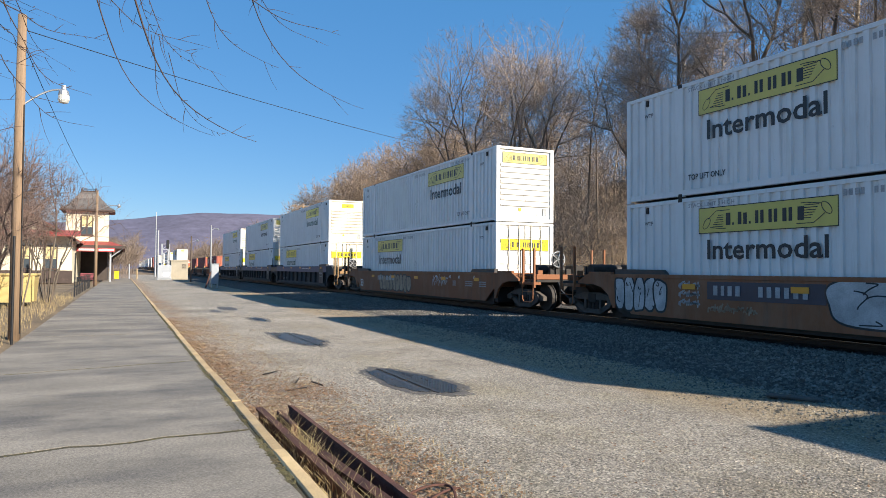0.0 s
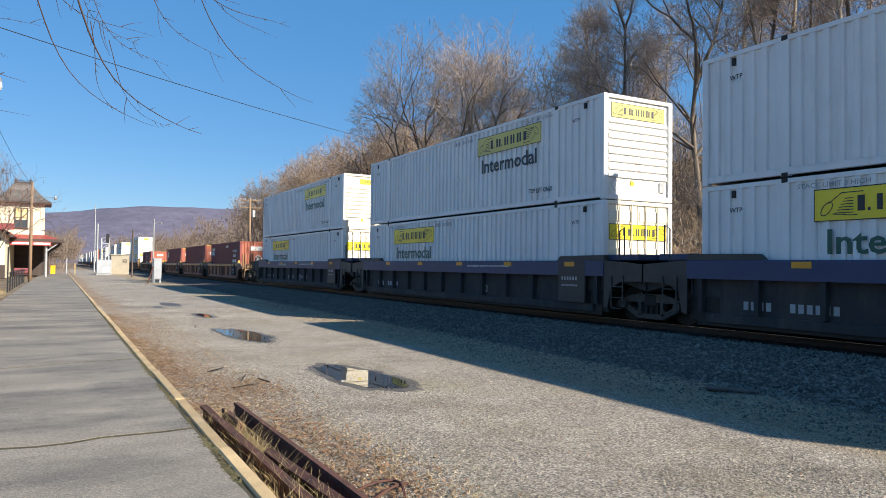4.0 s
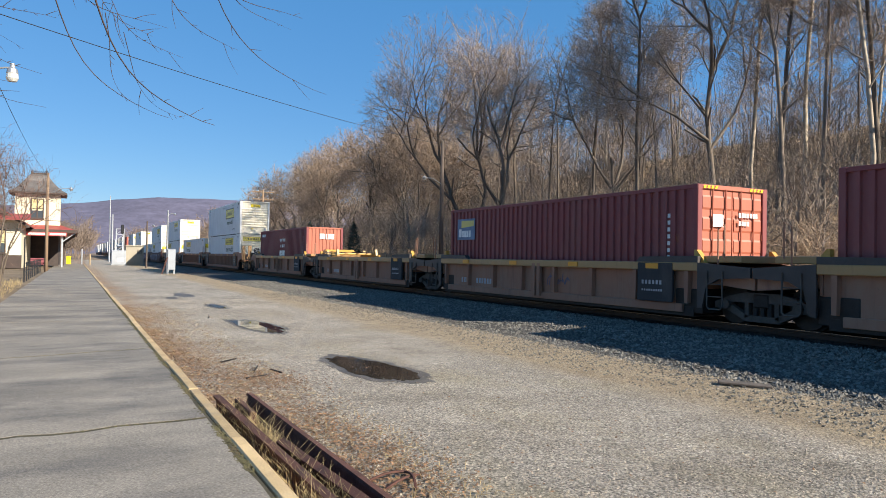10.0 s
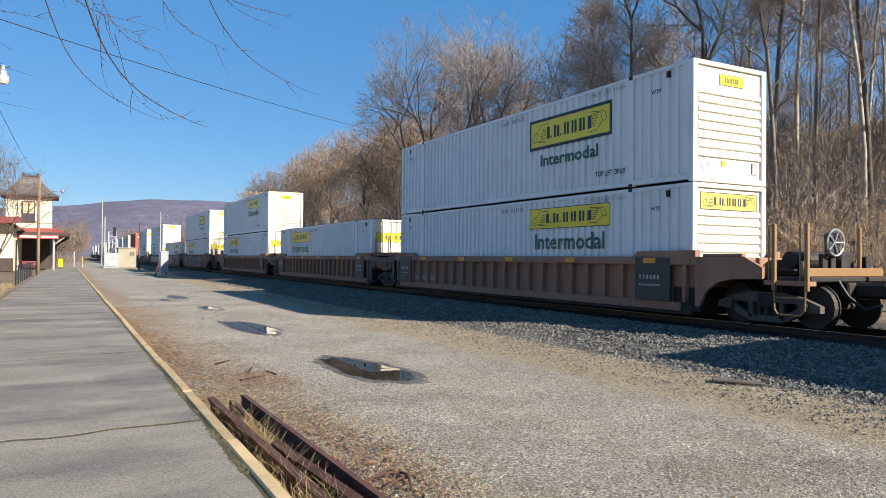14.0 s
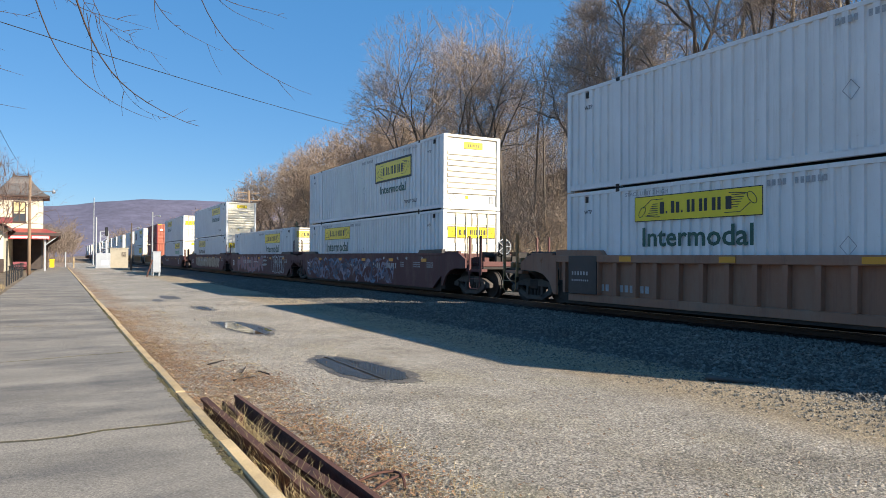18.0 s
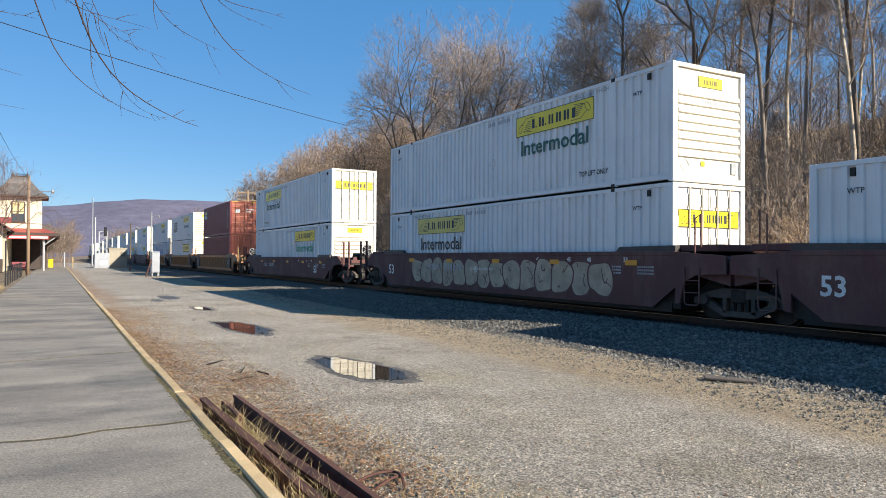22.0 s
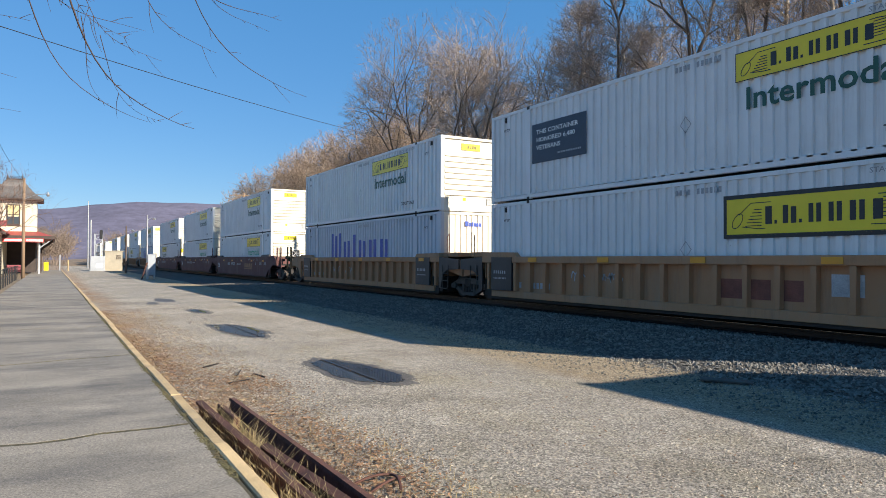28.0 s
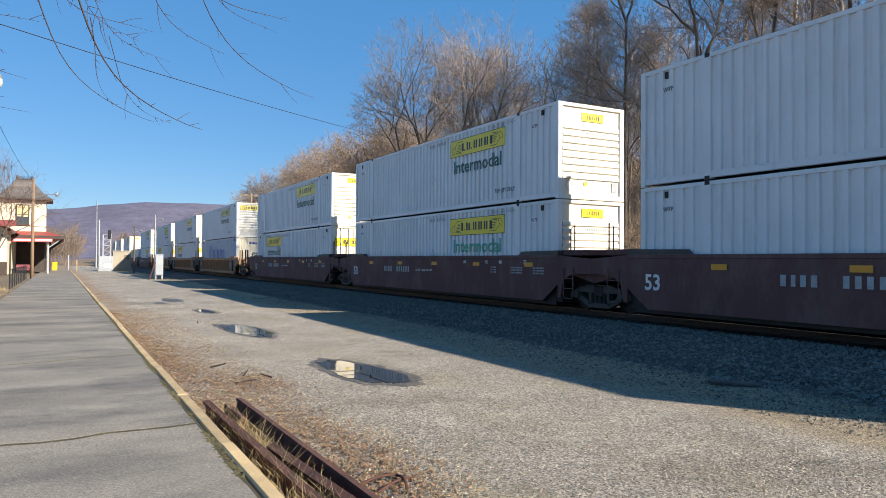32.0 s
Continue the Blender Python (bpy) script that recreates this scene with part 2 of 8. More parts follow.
def zones(mat):
    """Dirt and leaf mould along the kerb, tan fines beside the ballast, paler wheel tracks; each with a ragged edge."""
    nt = mat.node_tree
    p = nt.nodes["Principled BSDF"]
    old = p.inputs["Base Color"].links[0].from_socket
    co = nt.nodes.new("ShaderNodeTexCoord").outputs["Object"]
    sep = nt.nodes.new("ShaderNodeSeparateXYZ")
    nt.links.new(co, sep.inputs[0])
    wob = noise_tex(nt, co, 0.55, 7, 0.7, (1, 0.35, 1))
    def band(lo, hi, shift):
        a = nt.nodes.new("ShaderNodeMath")
        a.operation = "MULTIPLY_ADD"
        nt.links.new(wob, a.inputs[0])
        a.inputs[1].default_value = shift
        nt.links.new(sep.outputs["X"], a.inputs[2])
        r = nt.nodes.new("ShaderNodeMapRange")
        r.interpolation_type = "SMOOTHSTEP"
        r.inputs["From Min"].default_value, r.inputs["From Max"].default_value = lo, hi
        nt.links.new(a.outputs[0], r.inputs["Value"])
        return r.outputs[0]
    mottled = ramp(nt, noise_tex(nt, co, 5, 7, 0.75), [(0.34, (0.07, 0.042, 0.024)), (0.5, (0.22, 0.125, 0.065)), (0.66, (0.36, 0.27, 0.175))])
    tan = ramp(nt, noise_tex(nt, co, 2.2, 7, 0.75), [(0.3, (0.19, 0.14, 0.085)), (0.7, (0.33, 0.26, 0.165))])
    patch = ramp(nt, noise_tex(nt, co, 0.9, 8, 0.72, (1.2, 0.55, 1)), [(0.40, (0.12,) * 3), (0.56, (1, 1, 1))])
    leafy = nt.nodes.new("ShaderNodeMath")
    leafy.operation = "MULTIPLY"
    nt.links.new(band(3.7, 2.3, 1.8), leafy.inputs[0])
    nt.links.new(patch, leafy.inputs[1])
    olive = ramp(nt, noise_tex(nt, co, 0.7, 7, 0.7, (1.0, 0.5, 1)), [(0.52, (0, 0, 0)), (0.70, (0.55,) * 3)])
    col = mix(nt, olive, old, (0.22, 0.185, 0.105))
    col = mix(nt, leafy.outputs[0], col, mottled)
    col = mix(nt, band(7.3, 8.3, 1.6), col, tan)
    # darker mottled ground from about x = 11.5 on, along the track
    track_dark = ramp(nt, noise_tex(nt, co, 3.0, 6, 0.7), [(0.3, (0.05, 0.042, 0.035)), (0.7, (0.12, 0.10, 0.085))])
    col = mix(nt, band(11.5, 12.5, 0.5), col, track_dark)
    nt.links.new(col, p.inputs["Base Color"])


zones(GRAVEL)
speckle(GRAVEL, 55, 0.42, 1.6)
speckle(ASPHALT, 95, 0.75, 1.25)
MOSS = material("olive_moss_and_dirt", (0.075, 0.066, 0.028), 0.95, vary=0.5, scale=4, grain=60, bump=0.4, second=(0.10, 0.07, 0.04))
BALLAST_BED = material("ballast_bed", (0.065, 0.058, 0.05), 0.92, vary=0.3, scale=1.2, grain=26, bump=1.0, bump_scale=22, fine=0.6, distance=0.04)
EARTH = material("leafy_hillside_soil", (0.18, 0.125, 0.078), 0.95, vary=0.4, scale=0.25, grain=7, bump=0.8, bump_scale=5, second=(0.33, 0.235, 0.145), fine=0.5, distance=0.05)
LAWN = material("winter_grass", (0.165, 0.12, 0.072), 0.95, vary=0.35, scale=0.3, grain=12, bump=0.7, bump_scale=20, fine=0.4, distance=0.03)
WET = material("wet_gravel_rim", (0.085, 0.073, 0.058), 0.55, vary=0.3, scale=3, grain=50, bump=0.7, bump_scale=70)
RUST = material("rusted_rail_steel", (0.085, 0.035, 0.024), 0.85, 0.2, vary=0.45, scale=5, grain=60, bump=0.5, bump_scale=50, second=(0.05, 0.025, 0.02))
RAIL = material("running_rail_steel", (0.05, 0.034, 0.026), 0.6, 0.5, vary=0.3, scale=3, stretch=(1, 0.1, 1))
RAIL_TOP = material("polished_rail_head", (0.45, 0.43, 0.41), 0.25, 1.0, vary=0.15, scale=3, stretch=(1, 0.05, 1), bump=0)
TIE = material("creosoted_tie_wood", (0.02, 0.016, 0.014), 0.9, vary=0.4, scale=3, stretch=(0.3, 3, 3), per_object=0.3)
BARK = material("grey_brown_bark", (0.17, 0.135, 0.105), 0.95, vary=0.35, scale=2, grain=25, bump=0.8, bump_scale=18, stretch=(1, 1, 0.25), distance=0.03, per_object=0.35)
PALE_BARK = material("pale_sycamore_bark", (0.40, 0.33, 0.25), 0.9, vary=0.35, scale=2.5, grain=20, bump=0.5, bump_scale=12, second=(0.2, 0.16, 0.12), distance=0.02)
SHRUB_TWIG = material("purple_brown_shrub_twigs", (0.15, 0.10, 0.08), 0.9, vary=0.35, scale=0.6, grain=8, bump=0, per_object=0.25)
BROWN_TWIG = material("brown_roadside_twigs", (0.31, 0.225, 0.16), 0.9, vary=0.35, scale=0.6, grain=8, bump=0, per_object=0.25)
TWIG = material("reddish_brown_twigs", (0.31, 0.24, 0.185), 0.9, vary=0.35, scale=0.6, grain=8, bump=0, per_object=0.3)
BRUSH = material("dry_brush_stems", (0.43, 0.31, 0.20), 0.95, vary=0.5, scale=0.3, grain=4, bump=0)
STRAW = material("dead_grass_blades", (0.33, 0.25, 0.13), 0.95, vary=0.35, scale=3, grain=8, bump=0)
LEAF = material("fallen_brown_leaves", (0.21, 0.12, 0.065), 0.9, vary=0.5, scale=5, grain=9, bump=0)
SPRUCE = material("blue_green_spruce_needles", (0.035, 0.06, 0.045), 0.9, vary=0.4, scale=2, grain=9, bump=0)
# the blue-purple of distance haze is put into the ridge's base colour
RIDGE = material("haze_tinted_ridge", (0.10, 0.094, 0.14), 1.0, vary=0.16, scale=0.01, grain=0.05, bump=0.2, bump_scale=0.04, fine=0.3, distance=3)
THICKET = material("reddish_thicket_stems", (0.36, 0.24, 0.15), 0.95, vary=0.4, scale=0.5, grain=6, bump=0)
WOODS = material("far_bare_woods", (0.20, 0.15, 0.115), 0.95, vary=0.3, scale=0.1, grain=1, bump=0)
CREAM = material("cream_painted_boards", (0.66, 0.60, 0.45), 0.7, vary=0.08, scale=0.6, bump=0.2, bump_scale=30)
UMBER = material("dark_brown_trim_paint", (0.055, 0.035, 0.028), 0.6, vary=0.2)
BARN_RED = material("brick_red_roof_metal", (0.27, 0.05, 0.04), 0.55, vary=0.25, scale=0.8)
SIGN_RED = material("red_sign_board", (0.50, 0.06, 0.06), 0.5, vary=0.1)
SHINGLE = material("grey_slate_shingle", (0.13, 0.12, 0.115), 0.85, vary=0.3, scale=1, per_object=0.35)
# wall colour darkened to stand for the shade under the canopy
SHADE = material("shade_coloured_wall_paint", (0.06, 0.045, 0.04), 0.8)
POLE_WOOD = material("weathered_pole_wood", (0.26, 0.175, 0.11), 0.9, vary=0.3, scale=2, grain=30, bump=0.6, bump_scale=25, stretch=(2, 2, 0.08))
DARK_POLE = material("dark_pole_wood", (0.10, 0.075, 0.06), 0.9, vary=0.3, scale=2, stretch=(2, 2, 0.08))
GALV = material("galvanised_steel", (0.42, 0.43, 0.44), 0.45, 0.7, vary=0.15, scale=3)
GREY_BOX = material("grey_cabinet_paint", (0.34, 0.36, 0.39), 0.5, vary=0.12, scale=1.2)
TAN_BOX = material("beige_hut_paint", (0.33, 0.29, 0.22), 0.6, vary=0.12, scale=1.0)
IRON = material("black_iron", (0.018, 0.018, 0.02), 0.5, 0.3)
CABLE = material("black_cable", (0.02, 0.02, 0.022), 0.7, bump=0)
BIN_YELLOW = material("bright_yellow_plastic", (0.80, 0.52, 0.01), 0.45, vary=0.08)
DUMP_YELLOW = paint("faded_yellow_skip_paint", (0.50, 0.38, 0.15), (0.3, 0.2, 0.08), 0.4)
CHAIR_RED = material("dark_red_bench_paint", (0.20, 0.035, 0.045), 0.55)
OLD_BOARD = material("grey_weathered_plank", (0.085, 0.07, 0.06), 0.9, vary=0.3, scale=3, stretch=(3, 0.4, 3))


def clear_material(name, color, rough, transmission, ior=1.45):
    m = bpy.data.materials.new(name)
    m.use_nodes = True
    b = m.node_tree.nodes["Principled BSDF"]
    b.inputs["Base Color"].default_value = (*color, 1)
    b.inputs["Roughness"].default_value = rough
    b.inputs["Transmission Weight"].default_value = transmission
    b.inputs["IOR"].default_value = ior
    return m


WATER = clear_material("muddy_puddle_water", (0.018, 0.015, 0.012), 0.015, 0.0, 1.33)
GLASS = clear_material("window_glass", (0.05, 0.06, 0.07), 0.05, 0.0)
LAMP_GLASS = clear_material("frosted_lamp_glass", (0.75, 0.74, 0.68), 0.25, 0.4)


# ---- mesh tools ----
class Shape:
    """Collects vertices and faces of one mesh."""

    def __init__(self):
        self.v, self.f = [], []

    def add(self, verts, faces):
        k = len(self.v)
        self.v.extend(verts)
        self.f.extend(tuple(i + k for i in f) for f in faces)
        return self

    def box(self, x0, y0, z0, x1, y1, z1, bevel=0.0):
        if x0 > x1:
            x0, x1 = x1, x0
        if y0 > y1:
            y0, y1 = y1, y0
        if z0 > z1:
            z0, z1 = z1, z0
        if bevel <= 0:
            return self.add([(x0, y0, z0), (x1, y0, z0), (x1, y1, z0), (x0, y1, z0), (x0, y0, z1), (x1, y0, z1), (x1, y1, z1), (x0, y1, z1)],
                            [(3, 2, 1, 0), (4, 5, 6, 7), (0, 1, 5, 4), (1, 2, 6, 5), (2, 3, 7, 6), (3, 0, 4, 7)])
        b = min(bevel, (x1 - x0) * 0.45, (y1 - y0) * 0.45, (z1 - z0) * 0.45)
        bm = bmesh.new()
        bmesh.ops.create_cube(bm, size=1)
        for w in bm.verts:
            w.co = ((x0 + x1) / 2 + w.co.x * (x1 - x0), (y0 + y1) / 2 + w.co.y * (y1 - y0), (z0 + z1) / 2 + w.co.z * (z1 - z0))
        bmesh.ops.bevel(bm, geom=bm.edges[:], offset=b, segments=1, affect="EDGES", profile=0.5)
        bm.verts.index_update()
        self.add([tuple(w.co) for w in bm.verts], [tuple(w.index for w in f.verts) for f in bm.faces])
        bm.free()
        return self

    def prism(self, outline, axis, a, b):
        """Outline in the two other axes (in order), pushed from a to b along the axis."""
        n = len(outline)
        def put(p, c):
            q = list(p)
            q.insert(axis, c)
            return tuple(q)
        verts = [put(p, a) for p in outline] + [put(p, b) for p in outline]
        faces = [tuple(range(n))[::-1], tuple(range(n, 2 * n))] + [(i, (i + 1) % n, n + (i + 1) % n, n + i) for i in range(n)]
        return self.add(verts, faces)

    def tube(self, p0, p1, r0, r1=None, n=8, caps=True):
        r1 = r0 if r1 is None else r1
        p0, p1 = Vector(p0), Vector(p1)
        d = (p1 - p0)
        if d.length < 1e-6:
            return self
        d.normalize()
        s = d.cross(Vector((0, 0, 1)) if abs(d.z) < 0.9 else Vector((1, 0, 0))).normalized()
        w = d.cross(s)
        ring = [(math.cos(2 * math.pi * i / n), math.sin(2 * math.pi * i / n)) for i in range(n)]
        verts = [tuple(p0 + (s * a + w * b) * r0) for a, b in ring] + [tuple(p1 + (s * a + w * b) * r1) for a, b in ring]
        faces = [(i, (i + 1) % n, n + (i + 1) % n, n + i) for i in range(n)]
        if caps:
            faces += [tuple(range(n))[::-1], tuple(range(n, 2 * n))]
        return self.add(verts, faces)

    def path(self, points, r, n=6):
        """One continuous bent tube."""
        pts = [Vector(p) for p in points]
        k0 = len(self.v)
        for i, p in enumerate(pts):
            d = (pts[min(i + 1, len(pts) - 1)] - pts[max(i - 1, 0)]).normalized()
            s = d.cross(Vector((0.31, 0.2, 0.93)).normalized()).normalized()
            w = d.cross(s)
            self.v += [tuple(p + (s * math.cos(2 * math.pi * a / n) + w * math.sin(2 * math.pi * a / n)) * r) for a in range(n)]
        for i in range(len(pts) - 1):
            for a in range(n):
                q = (a + 1) % n
                self.f.append((k0 + i * n + a, k0 + i * n + q, k0 + (i + 1) * n + q, k0 + (i + 1) * n + a))
        self.f += [tuple(k0 + a for a in range(n))[::-1], tuple(k0 + (len(pts) - 1) * n + a for a in range(n))]
        return self

    def lathe(self, profile, base=(0, 0, 0), n=16, axis=2):
        """Profile of (radius, height) turned about an axis through base."""
        verts, faces = [], []
        for r, h in profile:
            for i in range(n):
                a = 2 * math.pi * i / n
                p = [r * math.cos(a), r * math.sin(a)]
                p.insert(axis, h)
                verts.append(tuple(p[k] + base[k] for k in range(3)))
        for j in range(len(profile) - 1):
            for i in range(n):
                k = (i + 1) % n
                faces.append((j * n + i, j * n + k, (j + 1) * n + k, (j + 1) * n + i))
        faces += [tuple(range(n))[::-1], tuple(range((len(profile) - 1) * n, len(profile) * n))]
        return self.add(verts, faces)

    def mesh(self, name, mat, smooth=False):
        me = bpy.data.meshes.new(name)
        me.from_pydata(self.v, [], self.f)
        me.materials.append(mat)
        if smooth:
            me.polygons.foreach_set("use_smooth", [True] * len(me.polygons))
        me.update()
        return me


def part(name, shape, mat, parent, label="", smooth=False, at=None):
    """One mesh object under a thing or a part. shape may be a Shape or a ready mesh."""
    me = shape.mesh(name, mat, smooth) if isinstance(shape, Shape) else shape
    ob = new(name, me)
    ob.parent = parent
    if at is not None:
        ob.matrix_basis = at if isinstance(at, Matrix) else Matrix.Translation(at)
    if label:
        ob["label"] = label
    if name in ("lettering", "sign_edge", "tag_line", "sign_name", "marking", "code_mark", "panel_text", "name_mark", "board_text", "sign_wing"):
        ob["kind"] = "stuff"
    return ob


def thing(name, label, category, at=None, group="", kind=""):
    ob = new(name)
    ob.empty_display_size = 0.2
    if at is not None:
        ob.matrix_basis = at
    return tagged(ob, label, category, group, kind)


def single(name, shape, mat, label, category, group="", kind="", smooth=False, at=None):
    """A thing that is one mesh."""
    ob = new(name, shape.mesh(name, mat, smooth) if isinstance(shape, Shape) else shape)
    if at is not None:
        ob.matrix_basis = at
    return tagged(ob, label, category, group, kind)


SIDE = Matrix(((0, 0, -1, 0), (-1, 0, 0, 0), (0, 1, 0, 0), (0, 0, 0, 1)))
END = Matrix(((1, 0, 0, 0), (0, 0, -1, 0), (0, 1, 0, 0), (0, 0, 0, 1)))
text_store = {}


def words(text, size, mat, bold=0.0, wide=0.0):
    """A flat mesh of words; its lower left corner is the origin."""
    key = (text, round(size, 3), mat.name)
    if key not in text_store:
        cu = bpy.data.curves.new("words", "FONT")
        cu.body, cu.size, cu.offset = text, size, bold
        cu.resolution_u = 2
        ob = new("words", cu)
        me = bpy.data.meshes.new_from_object(ob.evaluated_get(bpy.context.evaluated_depsgraph_get()))
        bpy.data.objects.remove(ob)
        if wide:
            k = wide / max(v.co.x for v in me.vertices)
            me.transform(Matrix.Diagonal((k, size * 0.9 / max(v.co.y for v in me.vertices) * 0.78, 1, 1)))
        me.materials.clear()
        me.materials.append(mat)
        text_store[key] = me
    return text_store[key]


# ---- the ground ----
TRACK_X, RAIL_Z, GROUND_Z = 14.19, 0.22, -0.2


def smooth(a, b, x):
    t = min(1.0, max(0.0, (x - a) / (b - a)))
    return t * t * (3 - 2 * t)


def land(x, y):
    """Height of the ground."""
    z = GROUND_Z
    if x < -2.4:
        z = -0.06 + 0.05 * noise.noise((x * 0.4, y * 0.4, 0)) * smooth(-2.4, -4, x)
    bank = smooth(19.5, 26.0, x) * 1.2 + smooth(24.0, 74.0, x) * 14.0
    along = 1.0 - 0.85 * smooth(90, 260, y)
    z += (0.5 * smooth(16.8, 19.0, x) + bank * along)
    if x > 19:
        z += (noise.noise((x * 0.13, y * 0.13, 3.0)) * 0.9 + noise.noise((x * 0.5, y * 0.5, 7.0)) * 0.25) * smooth(19, 24, x)
    return z


def axis_steps(lo, hi, fine_lo, fine_hi, step, grow_by):
    out = [fine_lo + i * step for i in range(int((fine_hi - fine_lo) / step) + 1)]
    s, p = step, out[-1]
    while p < hi:
        s *= grow_by
        p += s
        out.append(p)
    s, p = step, out[0]
    while p > lo:
        s *= grow_by
        p -= s
        out.insert(0, p)
    return out


gx = axis_steps(-2500, 2500, -3.0, 60.0, 0.9, 1.25)
gy = axis_steps(-600, 3000, -6.0, 90.0, 1.5, 1.22)
ground = Shape()
ground.v = [(x, y, land(x, y)) for y in gy for x in gx]
ground.f = [(j * len(gx) + i, j * len(gx) + i + 1, (j + 1) * len(gx) + i + 1, (j + 1) * len(gx) + i) for j in range(len(gy) - 1) for i in range(len(gx) - 1)]
gm = ground.mesh("ground", GRAVEL, True)
for m_ in (EARTH, LAWN):
    gm.materials.append(m_)
slots = []
for j in range(len(gy) - 1):
    for i in range(len(gx) - 1):
        cx, cy = (gx[i] + gx[i + 1]) / 2, (gy[j] + gy[j + 1]) / 2
        slots.append(1 if cx > 17.6 or cy > 190 else 2 if cx < -2.3 else 0)
gm.polygons.foreach_set("material_index", slots)
tagged(new("ground", gm), "pale crushed stone yard beside the railway track", "ground", kind="structure")

# platform of worn asphalt slabs with a yellowed kerb
platform = thing("platform", "worn grey asphalt station platform with cracked joints", "platform", kind="structure")
PX0, PX1 = -1.98, 1.185
part("bed", Shape().box(PX0, -6, -0.3, 1.215, 112, -0.004), JOINT, platform, "mossy dirt in the joints")
joints = [-6.0, 1.6, 7.02, 12.42, 18.4, 24.3, 30.0, 36.0, 42.5, 49.0, 56.0, 63.0, 70.0, 78.0, 86.0, 94.0, 103.0, 112.0]
for i, (a, b) in enumerate(zip(joints, joints[1:])):
    rng = random.Random(i)
    s = Shape()
    n = 12
    def wob(k, q):
        return 0.035 * math.sin(k * 1.7 + q * 2.1) + 0.02 * math.sin(k * 4.1 + q)
    def skew(j):
        return 0.30 if j == 2 else 0.80 if j == 3 else 0.25 * math.sin(j * 2.3)
    gap = 0.042 if i < 3 else 0.028
    near = [(PX0 + (PX1 - PX0) * k / n, a + gap + wob(k, i) + skew(i) * (k / n - 0.5)) for k in range(n + 1)]
    far = [(PX0 + (PX1 - PX0) * k / n, b - gap + wob(k, i + 1) + skew(i + 1) * (k / n - 0.5)) for k in range(n + 1)]
    edge = [(PX1 + 0.018 * noise.noise((0.0, yy * 1.9, 4.0)) - 0.03 * max(0.0, noise.noise((3.0, yy * 0.8, 1.0))), yy) for yy in [near[-1][1] + (far[-1][1] - near[-1][1]) * q / 40 for q in range(1, 40)]]
    near, far = near + edge, far
    s.prism(near + far[::-1], 2, -0.2, 0.0)
    part("slab", s, ASPHALT, platform)
kerb = thing("kerb", "weathered yellow concrete kerb along the platform edge", "kerb", kind="structure")
y, i = -6.0, 0
while y < 112:
    rng = random.Random(100 + i)
    ln = 2.45
    dx, dz = rng.uniform(-0.012, 0.012), rng.uniform(-0.012, 0.004)
    part("kerb_stone", Shape().box(1.222 + dx, y + 0.005, -0.34, 1.34 + dx, y + ln - 0.005, 0.012 + dz, 0.014), KERB, kerb)
    y += ln
    i += 1

# ---- the track ----
ballast = Shape()
prof = [(8.7, -0.235), (9.3, -0.19), (10.4, -0.10), (11.6, -0.02), (12.5, 0.03), (13.2, 0.035), (15.2, 0.035), (15.9, 0.03), (17.2, 0.0), (18.6, 0.15), (19.5, 0.25)]
ys = [-30 + 2.5 * k for k in range(160)]
for y in ys:
    for x, z in prof:
        ballast.v.append((x + 0.25 * noise.noise((x, y * 0.35, 2.0)) * (x < 12), y, z + 0.025 * noise.noise((x * 1.3, y * 0.7, 5.0))))
m_ = len(prof)
ballast.f = [(j * m_ + i, j * m_ + i + 1, (j + 1) * m_ + i + 1, (j + 1) * m_ + i) for j in range(len(ys) - 1) for i in range(m_ - 1)]
single("ballast_bed", ballast, BALLAST_BED, "grey crushed stone ballast shoulder of the railway", "ballast", kind="structure", smooth=True)

track = thing("railway_track", "railway track of steel rails on dark wooden ties", "track", kind="structure")
rail_out = [(-0.075, 0), (0.075, 0), (0.07, 0.012), (0.012, 0.03), (0.012, 0.125), (0.036, 0.135), (0.036, 0.166), (-0.036, 0.166), (-0.036, 0.135), (-0.012, 0.125), (-0.012, 0.03), (-0.07, 0.012)]
for sx in (-0.755, 0.755):
    part("rail", Shape().prism([(TRACK_X + sx + a, RAIL_Z - 0.172 + b) for a, b in rail_out], 1, -30, 380), RAIL, track)
    part("rail_head", Shape().box(TRACK_X + sx - 0.03, -30, RAIL_Z - 0.005, TRACK_X + sx + 0.03, 380, RAIL_Z), RAIL_TOP, track, "polished running surface")
tie_mesh = Shape().box(-1.3, -0.115, -0.17, 1.3, 0.115, 0.0, 0.012).mesh("tie", TIE)
for k in range(150):
    rng = random.Random(k)
    part("tie", tie_mesh, TIE, track, at=pose(TRACK_X + rng.uniform(-0.05, 0.05), -6 + 0.54 * k, RAIL_Z - 0.172 + rng.uniform(-0.008, 0.008), 0, 0, rng.uniform(-1, 1)))
far_ties = Shape()
for k in range(300):
    far_ties.box(TRACK_X - 1.3, 75 + k * 0.54, RAIL_Z - 0.33, TRACK_X + 1.3, 75.23 + k * 0.54, RAIL_Z - 0.172)
tagged(part("far_ties", far_ties, TIE, track), kind="stuff")


# ---- the train ----
def travelled(t):
    """How far the train has yet to come at t seconds; a train place u lies at y = u + travelled(t)."""
    q = (t - 16.0) / 16.0
    return -203.42 * q + 2.42 * q * q + 0.037 * q ** 3


moving = []  # (thing, place along the train, height over the rail)


